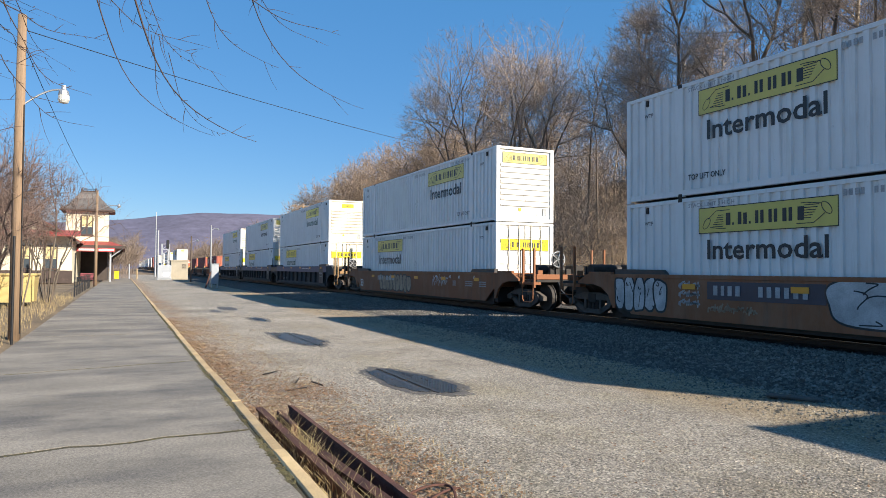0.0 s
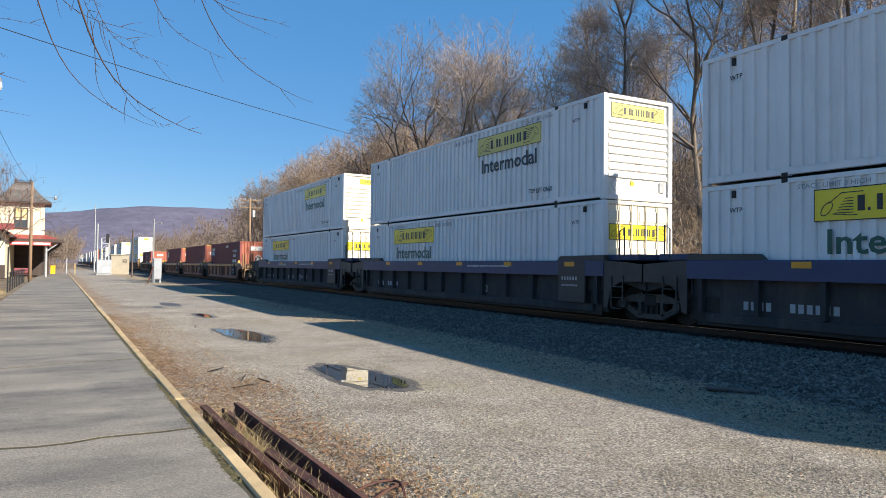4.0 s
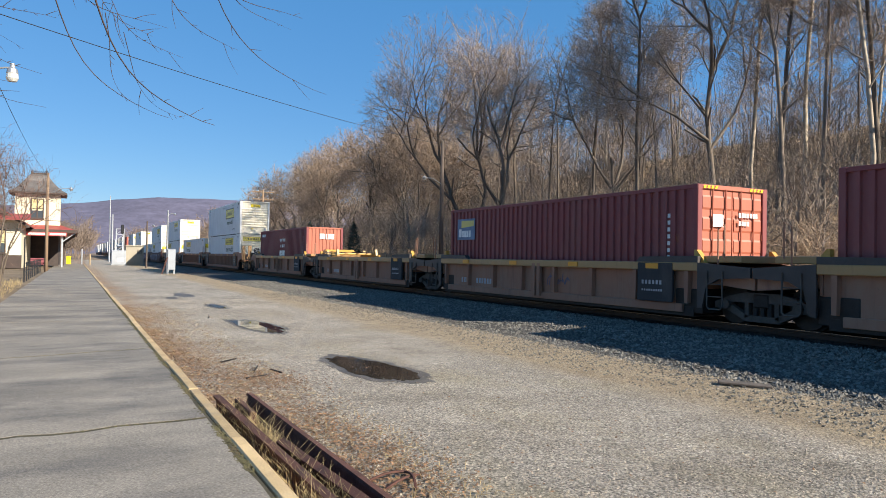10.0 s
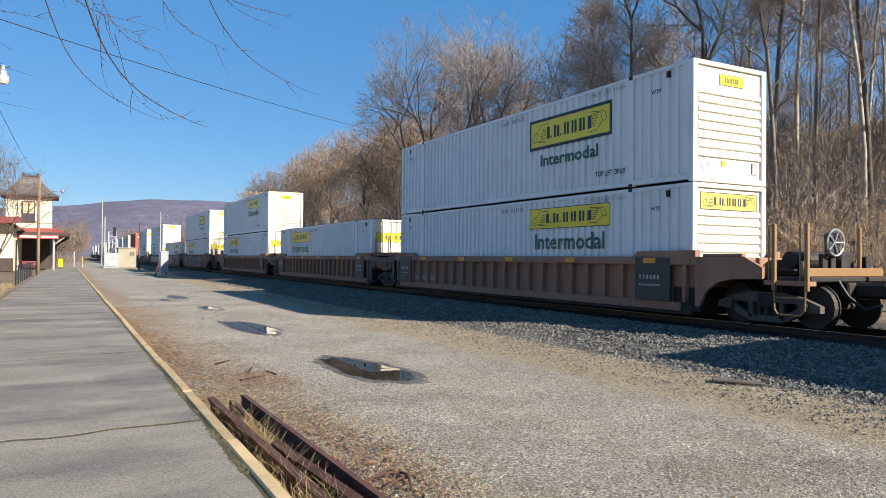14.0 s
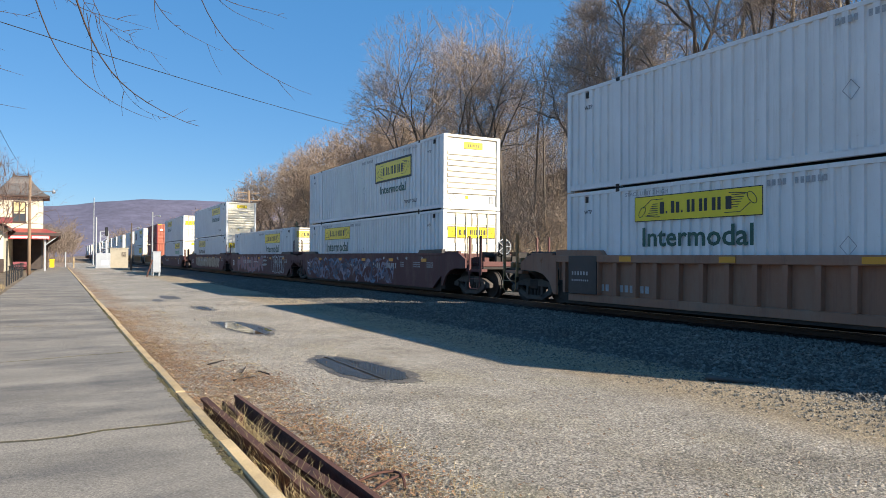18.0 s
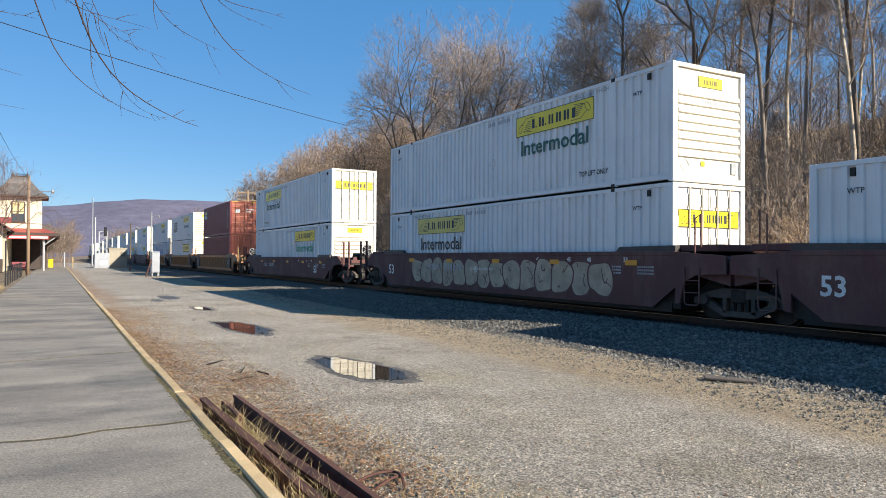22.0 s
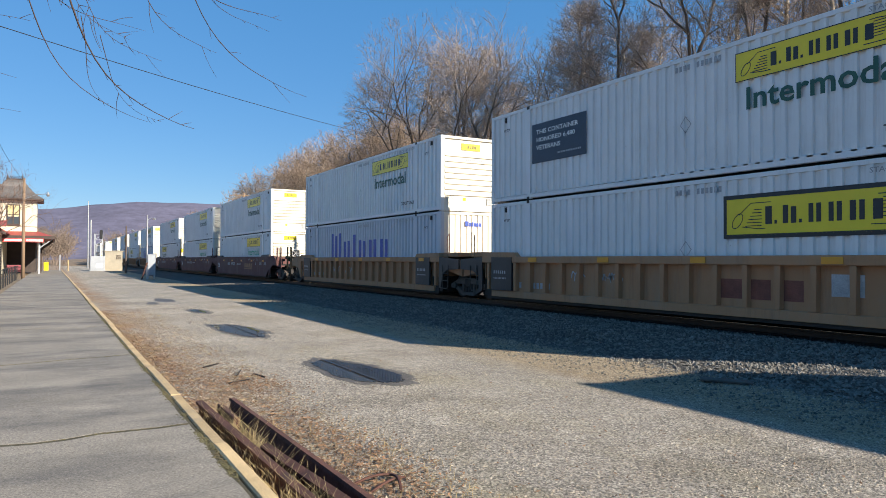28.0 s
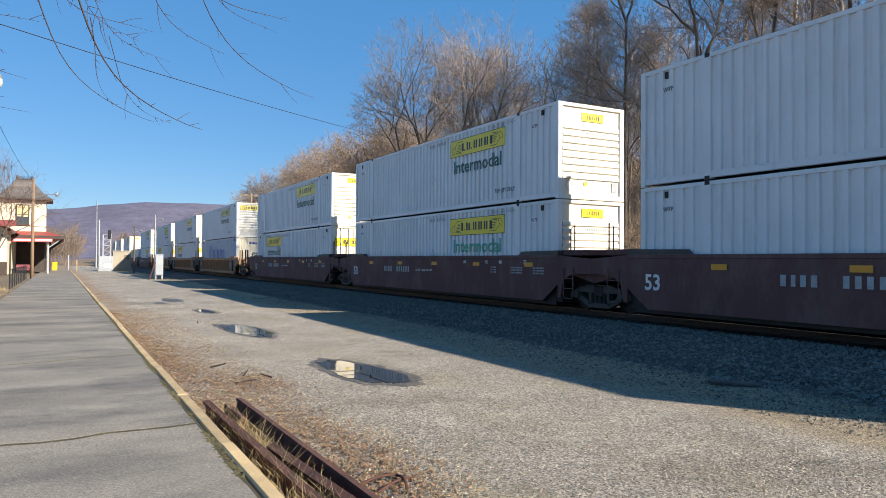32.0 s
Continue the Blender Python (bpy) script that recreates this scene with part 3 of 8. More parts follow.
def corrugated(y0, y1, z0, z1, x, out, pitch=0.3, depth=0.032):
    """A standing sheet with vertical folds; out is -1 or 1, the side that it faces."""
    s = Shape()
    n = max(4, round((y1 - y0) / pitch))
    p = (y1 - y0) / n
    pts = []
    for k in range(n):
        a = y0 + k * p
        pts += [(a + p * 0.07, 0), (a + p * 0.50, 0), (a + p * 0.57, depth), (a + p * 0.995, depth)]
    pts = [(y0, 0)] + pts + [(y1, 0)]
    for yy, d in pts:
        s.v += [(x - out * d, yy, z0), (x - out * d, yy, z1)]
    for k in range(len(pts) - 1):
        q = (2 * k, 2 * k + 2, 2 * k + 3, 2 * k + 1)
        s.f.append(q if out > 0 else q[::-1])
    return s


def blocks(widths, gap, h, mat, name="lettering"):
    """Plain bars in the place of a maker's name: local x to the right, y up, origin at the lower left."""
    s, x = Shape(), 0.0
    for w, k in widths:
        if w > 0:
            s.add([(x, 0, 0), (x + w, 0, 0), (x + w, h * k, 0), (x, h * k, 0)], [(0, 1, 2, 3)])
        x += abs(w) + gap
    return s.mesh(name, mat)


def strokes(lines, width, swell=0.0):
    """Flat painted lines: each a band along its points, of half that width, swelling towards its middle."""
    s = Shape()
    for pts in lines:
        n = len(pts)
        left, right = [], []
        for k in range(n):
            a, b = pts[max(0, k - 1)], pts[min(n - 1, k + 1)]
            dx, dy = b[0] - a[0], b[1] - a[1]
            m = math.hypot(dx, dy) or 1.0
            t = width + swell * math.sin(math.pi * k / max(1, n - 1))
            left.append((pts[k][0] - dy / m * t, pts[k][1] + dx / m * t, 0.0))
            right.append((pts[k][0] + dy / m * t, pts[k][1] - dx / m * t, 0.0))
        s.add(left + right, [(n + k, n + k + 1, k + 1, k) for k in range(n - 1)])
    return s


MAKER = [(0.26, 1), (0.1, 0.2), (-0.02, 1), (0.2, 1), (0.2, 0.9), (0.1, 0.2), (-0.04, 1), (0.17, 1), (0.17, 1), (-0.05, 1), (0.17, 1), (0.17, 1), (-0.05, 1), (0.2, 1), (0.17, 1), (-0.05, 1), (0.3, 1)]


def maker_sign(owner, w, h, place, plate, border=False, wing=True):
    """Yellow board with plain dark bars for the maker's name and slanted end marks."""
    t = 0.012
    if border:
        part("sign_border", Shape().box(-w / 2 - 0.07, -h / 2 - 0.07, -t, w / 2 + 0.07, h / 2 + 0.07, 0), INK, owner, at=place @ pose(0, 0, 0.004))
    sign = part("sign", Shape().box(-w / 2, -h / 2, -t, w / 2, h / 2, 0.0), plate, owner, "yellow board with dark bars of a maker's name", at=place @ pose(0, 0, 0.008))
    k = w * 0.56 / (sum(abs(a) for a, _ in MAKER) + 0.1 * (len(MAKER) - 1))
    part("sign_name", blocks([(a * k, b) for a, b in MAKER], 0.1 * k, h * 0.46, INK), INK, sign, at=pose(-w * 0.27, -h * 0.23, 0.004))
    e = min(0.02, h * 0.04)
    for x0, z0, x1, z1 in ((-w / 2, h / 2 - e, w / 2, h / 2), (-w / 2, -h / 2, w / 2, -h / 2 + e), (-w / 2, -h / 2 + e, -w / 2 + e, h / 2 - e), (w / 2 - e, -h / 2 + e, w / 2, h / 2 - e)):
        part("sign_edge", Shape().add([(x0, z0, 0), (x1, z0, 0), (x1, z1, 0), (x0, z1, 0)], [(0, 1, 2, 3)]), INK, sign, at=pose(0, 0, 0.003))
    if wing:
        lines = []
        for sx in (-1, 1):
            up = h * 0.12 * sx
            oval = [(sx * w * 0.43 + 0.032 * w * math.cos(q * 0.524), up + h * 0.17 * math.sin(q * 0.524) - sx * 0.02 * w * math.cos(q * 0.524)) for q in range(13)]
            lines += [oval, [(sx * w * 0.40, up + sx * h * 0.16), (sx * w * 0.31, up + sx * h * 0.22), (sx * w * 0.27, up + sx * h * 0.22)],
                      [(sx * w * 0.42, up - sx * h * 0.16), (sx * w * 0.35, -sx * h * 0.34), (sx * w * 0.24, -sx * h * 0.34)]]
            for j in range(6):
                z = sx * h * (0.26 - 0.085 * j)
                lines.append([(sx * w * 0.29, z), (sx * w * (0.385 - 0.01 * j), z)])
        s = strokes(lines, 0.006 if w < 2.5 else 0.009)
        part("sign_wing", s, INK, sign, at=pose(0, 0, 0.004))


def container(style, length=16.154, width=2.59, height=2.896):
    """A freight container on its base centre; its near end faces -y."""
    white = style["kind"] == "white"
    skin, end_skin = style.get("skin", WHITE), style.get("end_skin", CREAM_END)
    c = thing("freight_container", style["label"], "container", group="containers on the train")
    hx, hy = width / 2, length / 2
    pw = 0.16 if length > 13 else 0.15
    posts_y = [-hy, hy - pw]
    for sx in (-1, 1):
        x = sx * hx
        edges = [-hy + pw] + ([-hy + 1.98, -hy + 2.17, hy - 2.17, hy - 1.98] if length > 13 else []) + [hy - pw]
        for a, b in zip(edges[0::2], edges[1::2]):
            part("side_panel", corrugated(a, b, 0.16, height - 0.1, x - sx * 0.012, sx, 0.285 if white else 0.278, 0.05), skin, c)
        part("top_rail", Shape().box(x - sx * 0.09, -hy + pw, height - 0.1, x - sx * 0.004, hy - pw, height, 0.008), skin, c)
        part("bottom_rail", Shape().box(x - sx * 0.14, -hy + pw, 0.05, x - sx * 0.012, hy - pw, 0.2, 0.008), skin, c)
        for yy in posts_y:
            part("corner_post", Shape().box(x - sx * 0.16, yy, 0.0, x, yy + pw, height, 0.012), skin, c)
        if length > 13:
            for yy in (-hy + 1.98, hy - 2.17):
                part("lift_post", Shape().box(x - sx * 0.12, yy, 0.02, x - sx * 0.002, yy + 0.19, height + 0.005, 0.01), skin, c)
                if sx < 0:
                    for zz in (-0.015, height - 0.1):
                        part("corner_casting", Shape().box(x - 0.004, yy + 0.01, zz, x + 0.15, yy + 0.18, zz + 0.125, 0.02), STEEL, c, "dark steel casting")
        elif sx < 0:
            for yy in (-hy + 0.004, hy - 0.174):
                for zz in (-0.002, height - 0.115):
                    part("corner_casting", Shape().box(x - 0.006, yy, zz, x + 0.15, yy + 0.17, zz + 0.12, 0.015), skin, c)
    part("roof", Shape().box(-hx + 0.085, -hy + 0.1, height - 0.06, hx - 0.085, hy - 0.1, height - 0.012), skin, c)
    part("floor", Shape().box(-hx + 0.1, -hy + 0.1, 0.06, hx - 0.1, hy - 0.1, 0.15), STEEL, c)
    part("far_end", Shape().box(-hx + 0.15, hy - 0.09, 0.1, hx - 0.15, hy - 0.04, height - 0.08), skin, c)
    # the near end
    if style["end"] == "ribs":
        s = Shape()
        x0, x1 = -hx + 0.16, hx - 0.16
        s.box(x0, -hy + 0.06, 0.1, x1, -hy + 0.09, height - 0.08)
        part("near_end", s, end_skin, c)
        for k in range(8):
            z = 0.60 + 0.215 * k
            part("rib", Shape().prism([(-hy + 0.06, z), (-hy + 0.012, z + 0.02), (-hy + 0.012, z + 0.115), (-hy + 0.06, z + 0.16)], 0, x0 + 0.04, x1 - 0.04), end_skin, c)
        part("end_plate", Shape().box(x1 - 0.32, -hy + 0.03, 0.28, x1 - 0.14, -hy + 0.058, 0.56), GREY_INK, c, "small document holder")
        part("end_mark", Shape().box(-0.28, -hy + 0.04, 0.42, -0.16, -hy + 0.058, 0.54), SIGN_YELLOW, c)
        dm = Shape().add([(-0.17, 0, 0), (0, -0.2, 0), (0.17, 0, 0), (0, 0.2, 0), (-0.145, 0, 0), (0, -0.17, 0), (0.145, 0, 0), (0, 0.17, 0)],
                         [(0, 1, 5, 4), (1, 2, 6, 5), (2, 3, 7, 6), (3, 0, 4, 7)])
        part("placard_frame", dm, GREY_INK, c, at=pose(-hx + 0.45, -hy + 0.05, 0.42) @ END)
    elif style["end"] == "doors":
        for sx in (-1, 1):
            d = Shape().box(sx * 0.015, -hy + 0.05, 0.12, sx * (hx - 0.13), -hy + 0.09, height - 0.1)
            door = part("door", d, end_skin, c)
            for k in range(5):
                zz = 0.22 + k * 0.52
                part("door_fold", Shape().prism([(-hy + 0.05, zz), (-hy + 0.03, zz + 0.05), (-hy + 0.03, zz + 0.3), (-hy + 0.05, zz + 0.35)], 0, sx * 0.05, sx * (hx - 0.2)), end_skin, door)
            for xx in (0.27, 0.72):
                part("lock_rod", Shape().tube((sx * xx, -hy + 0.005, 0.12), (sx * xx, -hy + 0.005, height - 0.08), 0.02, n=6), style.get("rod", CREAM_END), door)
            for zz in (0.3, 0.95, 1.6, 2.3):
                part("hinge", Shape().box(sx * (hx - 0.17), -hy + 0.02, zz, sx * (hx - 0.1), -hy + 0.06, zz + 0.16), end_skin, door)
    else:
        n = 9
        s = Shape()
        pts = []
        for k in range(n):
            a = -hx + 0.16 + (width - 0.32) * k / n
            p = (width - 0.32) / n
            pts += [(a, 0.02), (a + p * 0.45, 0.02), (a + p * 0.55, 0.055), (a + p * 0.92, 0.055)]
        for xx, dd in pts + [(hx - 0.16, 0.02)]:
            s.v += [(xx, -hy + dd, 0.1), (xx, -hy + dd, height - 0.08)]
        s.f = [(2 * k, 2 * k + 2, 2 * k + 3, 2 * k + 1) for k in range(len(pts))]
        part("near_end", s, end_skin, c)
    part("sill", Shape().box(-hx + 0.15, -hy + 0.004, 0.0, hx - 0.15, -hy + 0.12, 0.14, 0.01), end_skin, c)
    part("header", Shape().box(-hx + 0.15, -hy + 0.004, height - 0.11, hx - 0.15, -hy + 0.12, height, 0.01), end_skin, c)
    # marks
    def on_side(yy, zz):
        return pose(-hx + 0.012, yy, zz) @ SIDE
    def on_end(xx, zz):
        return pose(xx, -hy, zz) @ END
    if white:
        far = style["logo"] == "far"
        yc = -hy + 11.6 if far else -hy + 4.68
        ink = style.get("ink", GREEN_INK)
        if style.get("side", True):
            lw, lh = style.get("sign_size", (3.7, 0.63))
            zc = 1.99 if style.get("border") else 2.29
            maker_sign(c, lw, lh, on_side(yc, zc), style.get("plate", SIGN_YELLOW), style.get("border", False))
            if style.get("word", True):
                wide = 2.7 if style.get("border") else 3.25
                part("lettering", words("Intermodal", 0.66 if wide > 3 else 0.5, ink, 0.012, wide), ink, c, "Intermodal lettering", at=on_side(yc + wide / 2, 1.36 if wide > 3 else 1.0) @ pose(0, 0, 0.006))
        part("lettering", words("TOP LIFT ONLY", 0.2, INK, 0.004, 1.2), INK, c, at=on_side(-hy + 3.45 if not far else hy - 2.35, 0.42) @ pose(0, 0, 0.006))
        for yy in (-hy + 1.35, hy - 0.75):
            part("lettering", words("WTP", 0.15, INK, 0.002), INK, c, at=on_side(yy, height - 0.62) @ pose(0, 0, 0.006))
        part("lettering", words("STACK LIMIT 3 HIGH", 0.14, GREY_INK, 0.002, 1.45), GREY_INK, c, at=on_side(-hy + 3.7 if not far else hy - 2.35, height - 0.25) @ pose(0, 0, 0.006))
        part("code_mark", blocks([(0.075, 1)] * 4 + [(-0.1, 1)] + [(0.075, 1)] * 6, 0.045, 0.13, GREY_INK), GREY_INK, c, at=on_side(-hy + 8.2 if not far else hy - 6.5, height - 0.33) @ pose(0, 0, 0.006))
        for yy in ((-hy + 7.9, -hy + 7.9) if not far else (hy - 8.2,)):
            fr = Shape().add([(-0.17, 0, 0), (0, -0.2, 0), (0.17, 0, 0), (0, 0.2, 0), (-0.15, 0, 0), (0, -0.176, 0), (0.15, 0, 0), (0, 0.176, 0)],
                             [(0, 1, 5, 4), (1, 2, 6, 5), (2, 3, 7, 6), (3, 0, 4, 7)])
            part("placard_frame", fr, GREY_INK, c, at=on_side(yy, 1.3) @ pose(0, 0, 0.006))
        for yy in (-hy + 0.75, hy - 0.9):
            part("bracket", Shape().box(-hx - 0.006, yy, height - 0.3, -hx + 0.05, yy + 0.09, height - 0.14), STEEL, c)
        if style.get("end_sign") == "big":
            maker_sign(c, 2.0, 0.42, on_end(0.0, height - 0.42 if style["end"] == "ribs" else height - 0.86) @ pose(0, 0, -0.052), SIGN_PALE)
        elif style.get("end_sign") == "doors":
            maker_sign(c, 2.15, 0.44, on_end(0.0, height - 0.86) @ pose(0, 0, -0.036), SIGN_YELLOW)
        elif style.get("end_sign") == "small":
            maker_sign(c, 0.85, 0.27, on_end(0.06, height - 0.38) @ pose(0, 0, -0.056), SIGN_YELLOW, wing=False)
            part("lettering", words("Intermodal", 0.14, GREY_INK), GREY_INK, c, at=on_end(-0.27, height - 0.66) @ pose(0, 0, -0.004))
            part("code_mark", blocks([(0.06, 1)] * 9, 0.03, 0.08, GREY_INK), GREY_INK, c, at=on_end(-0.2, height - 0.92) @ pose(0, 0, -0.004))
    for extra in style.get("extra", ()):
        extra(c, on_side, on_end, hx, hy, height)
    return c


def veterans_board(c, on_side, on_end, hx, hy, height):
    b = part("dark_board", Shape().box(0, 0, -0.01, 2.5, 1.2, 0.0), NAVY_SIGN, c, "dark navy board with lines of white lettering", at=on_side(hy - 2.28, 1.08) @ pose(0, 0, 0.008))
    for r, (text, wide) in enumerate((("THIS CONTAINER", 1.95), ("HONORED 6,480", 1.8), ("VETERANS", 1.15))):
        part("board_text", words(text, 0.19, WHITE_INK, 0.004, wide), WHITE_INK, b, at=pose(0.22, 0.88 - r * 0.24, 0.004))
    part("board_text", blocks([(0.05, 1)] * 14, 0.025, 0.05, GREY_INK), GREY_INK, b, at=pose(1.25, 0.18, 0.004))


def blue_name(c, on_side, on_end, hx, hy, height):
    k = 1.0
    s = [(0.3, 1), (0.34, 0.92), (0.3, 1), (-0.02, 1), (0.3, 0.7), (0.3, 0.72), (-0.02, 1), (0.34, 0.92), (-0.02, 1), (0.3, 0.72), (0.3, 0.68), (-0.02, 1), (0.32, 0.72), (0.32, 0.72), (-0.02, 1), (0.3, 0.72), (0.3, 0.7)]
    part("lettering", blocks([(a * k, b) for a, b in s], 0.2, 1.45, BLUE_INK), BLUE_INK, c, "large blue bars of a maker's name", at=on_side(hy - 4.32, 0.93) @ pose(0, 0, 0.006))
    part("lettering", blocks([(0.16, 1), (0.1, .7), (0.07, .9), (0.1, .7), (0.1, .7), (0.1, .7)], 0.02, 0.2, BLUE_INK), BLUE_INK, c, at=on_end(-0.2, height - 0.55) @ pose(0, 0, -0.012))


def star(s, cx, cy, r):
    pts = []
    for k in range(12):
        a = math.pi / 6 * k + math.pi / 2
        q = r if k % 2 == 0 else r * 0.55
        pts.append((cx + q * math.cos(a), cy + q * math.sin(a), 0))
    s.add(pts, [tuple(range(12))])


def seven_stars(at_y):
    def put(c, on_side, on_end, hx, hy, height):
        for k in range(7):
            s = Shape()
            star(s, 0.1 + k * 0.4 if k < 4 else 0.3 + (k - 4) * 0.4, 0.45 if k < 4 else 0.05, 0.17)
            part("star", s, WHITE_INK, c, "white star", at=on_side(at_y, 1.68) @ pose(0, 0, 0.01))
        part("name_mark", blocks([(0.42, 1), (0.14, 1), (0.62, 1)], 0.08, 0.36, WHITE_INK), WHITE_INK, c, at=on_side(at_y + 0.05, 1.05) @ pose(0, 0, 0.01))
        part("name_mark", blocks([(0.1, 1)] * 8, 0.035, 0.2, WHITE_INK), WHITE_INK, c, at=on_side(hy - 0.55, height - 0.45) @ pose(0, 0, 0.01))
        part("name_mark", blocks([(0.34, 1), (0.1, 1), (0.42, 1)], 0.05, 0.34, WHITE_INK), WHITE_INK, c, at=on_end(-0.35, height - 0.75) @ pose(0, 0, 0.01))
        for j in range(10):
            part("code_mark", blocks([(0.09, 1)], 0, 0.1, GREY_INK), GREY_INK, c, at=on_side(-hy + 0.75, 0.7 + j * 0.17) @ pose(0, 0, 0.01))
    return put


def beacon_board(c, on_side, on_end, hx, hy, height):
    b = part("leasing_board", Shape().box(0, 0, -0.008, 1.3, 0.78, 0.0), SPRAY_BLUE, c, "pale blue leasing board", at=on_side(hy - 0.55, height - 1.15) @ pose(0, 0, 0.01))
    part("board_text", blocks([(0.2, 1), (0.14, .8), (0.14, .8), (0.14, .8), (0.14, .8)], 0.03, 0.3, WHITE_INK), WHITE_INK, b, at=pose(0.12, 0.1, 0.004))
    part("board_field", Shape().add([(0.3, 0.45, 0), (1.22, 0.5, 0), (1.22, 0.7, 0), (0.3, 0.72, 0)], [(0, 1, 2, 3)]), SIGN_PALE, b, at=pose(0, 0, 0.004))


def red_marks(c, on_side, on_end, hx, hy, height):
    for j in range(10):
        part("code_mark", blocks([(0.09, 1)], 0, 0.1, WHITE_INK), WHITE_INK, c, at=on_side(-hy + 0.95, 0.6 + j * 0.17) @ pose(0, 0, 0.01))
    part("code_mark", blocks([(0.07, 1)] * 7, 0.03, 0.11, WHITE_INK), WHITE_INK, c, at=on_end(0.15, height - 0.75) @ pose(0, 0, 0.03))
    part("code_mark", blocks([(0.07, 1)] * 4, 0.03, 0.11, WHITE_INK), WHITE_INK, c, at=on_end(0.15, height - 0.95) @ pose(0, 0, 0.03))
    part("owner_label", Shape().box(0, 0, -0.006, 0.36, 0.3, 0), WHITE_INK, c, at=on_end(-0.75, height - 1.0) @ pose(0, 0, 0.03))
    for xx in (-hx + 0.16, hx - 0.66):
        for k in range(4):
            part("hazard_bar", Shape().add([(0, 0, 0), (0.07, 0, 0), (0.11, 0.07, 0), (0.04, 0.07, 0)], [(0, 1, 2, 3)]), SIGN_YELLOW, c, at=on_end(xx + 0.13 * k, height - 0.09) @ pose(0, 0, 0.012))


STYLES = {
    "top": dict(kind="white", end="ribs", logo="near", end_sign="small", end_skin=CREAM_END, label="white corrugated freight container with a yellow sign and ribbed end"),
    "top_rusty": dict(kind="white", end="ribs", logo="near", end_sign="big", skin=WHITE, end_skin=WHITE_RUST, ink=INK, plate=SIGN_PALE, label="white freight container with rust-streaked ribbed end and faded sign"),
    "top_border": dict(kind="white", end="ribs", logo="near", end_sign="small", border=True, sign_size=(3.65, 0.8), label="clean white freight container with black-bordered yellow sign"),
    "low": dict(kind="white", end="doors", logo="far", end_sign="doors", end_skin=CREAM_END, label="white freight container with yellowed, sunlit-toned doors and locking rods"),
    "low_rusty": dict(kind="white", end="doors", logo="far", end_sign="doors", end_skin=WHITE_RUST, ink=INK, plate=SIGN_PALE, label="white freight container with rusty doors and faded yellow sign"),
    "low_ribs": dict(kind="white", end="ribs", logo="near", end_sign="big", end_skin=CREAM_END, label="white freight container with a wide yellow sign on its ribbed end"),
    "low_sea": dict(kind="white", end="ribs", logo="near", end_sign="small", ink=SEA_INK, label="white freight container with pale green lettering and ribbed end"),
    "low_board": dict(kind="white", end="ribs", logo="near", end_sign="small", border=True, word=False, low_sign=True, sign_size=(4.2, 0.8), label="white freight container with a large black-bordered yellow sign"),
    "top_board": dict(kind="white", end="ribs", logo="near", end_sign="small", extra=(veterans_board,), label="white freight container with a dark navy board and yellow sign"),
    "blue_name": dict(kind="white", end="sheet", logo="near", side=False, skin=GREY_BLUE, end_skin=CREAM_END, extra=(blue_name,), label="pale grey freight container with large blue lettering bars"),
    "red_stars": dict(kind="red", end="sheet", skin=RED, end_skin=RED_END, extra=(seven_stars(0.3),), label="faded red freight container with seven white stars"),
    "red_short_stars": dict(kind="red", end="sheet", skin=RED, end_skin=RED_END, extra=(seven_stars(-0.4),), label="short faded red freight container with seven white stars"),
    "red_plain": dict(kind="red", end="doors", skin=RED, end_skin=RED_END, rod=RED_END, extra=(red_marks,), label="faded red freight container with ribbed sides and doors"),
    "red_board": dict(kind="red", end="doors", skin=RED, end_skin=RED_END, rod=RED_END, extra=(red_marks, beacon_board), label="faded red freight container with a pale blue leasing board"),
    "red_short_board": dict(kind="red", end="sheet", skin=RED, end_skin=RED_END, extra=(beacon_board,), label="short faded red freight container with a pale blue board"),
    "crimson": dict(kind="red", end="doors", skin=CRIMSON, end_skin=RED_END, rod=RED_END, extra=(red_marks, beacon_board), label="crimson freight container with white marks on its doors"),
    "crimson_low": dict(kind="red", end="sheet", skin=CRIMSON, end_skin=RED_END, extra=(), label="crimson freight container with plain ribbed end"),
}
SIZES = {"red_stars": (12.19, 2.44, 2.896), "red_plain": (12.19, 2.44, 2.896), "red_board": (12.19, 2.44, 2.896), "crimson": (12.19, 2.44, 2.896), "crimson_low": (12.19, 2.44, 2.896),
         "red_short_stars": (6.06, 2.44, 2.896), "red_short_board": (6.06, 2.44, 2.896)}
made_containers = {}


def put_container(style, u, level):
    """u: the container's middle along the train; level 0 in the well, 1 on top."""
    at = pose(TRACK_X, u, RAIL_Z)
    if style not in made_containers:
        c = made_containers[style] = container(STYLES[style], *SIZES.get(style, (16.154, 2.59, 2.896)))
        c.matrix_basis = at
    else:
        c = copy_thing(made_containers[style], at)
    moving.append((c, u, 0.345 + 2.92 * level))


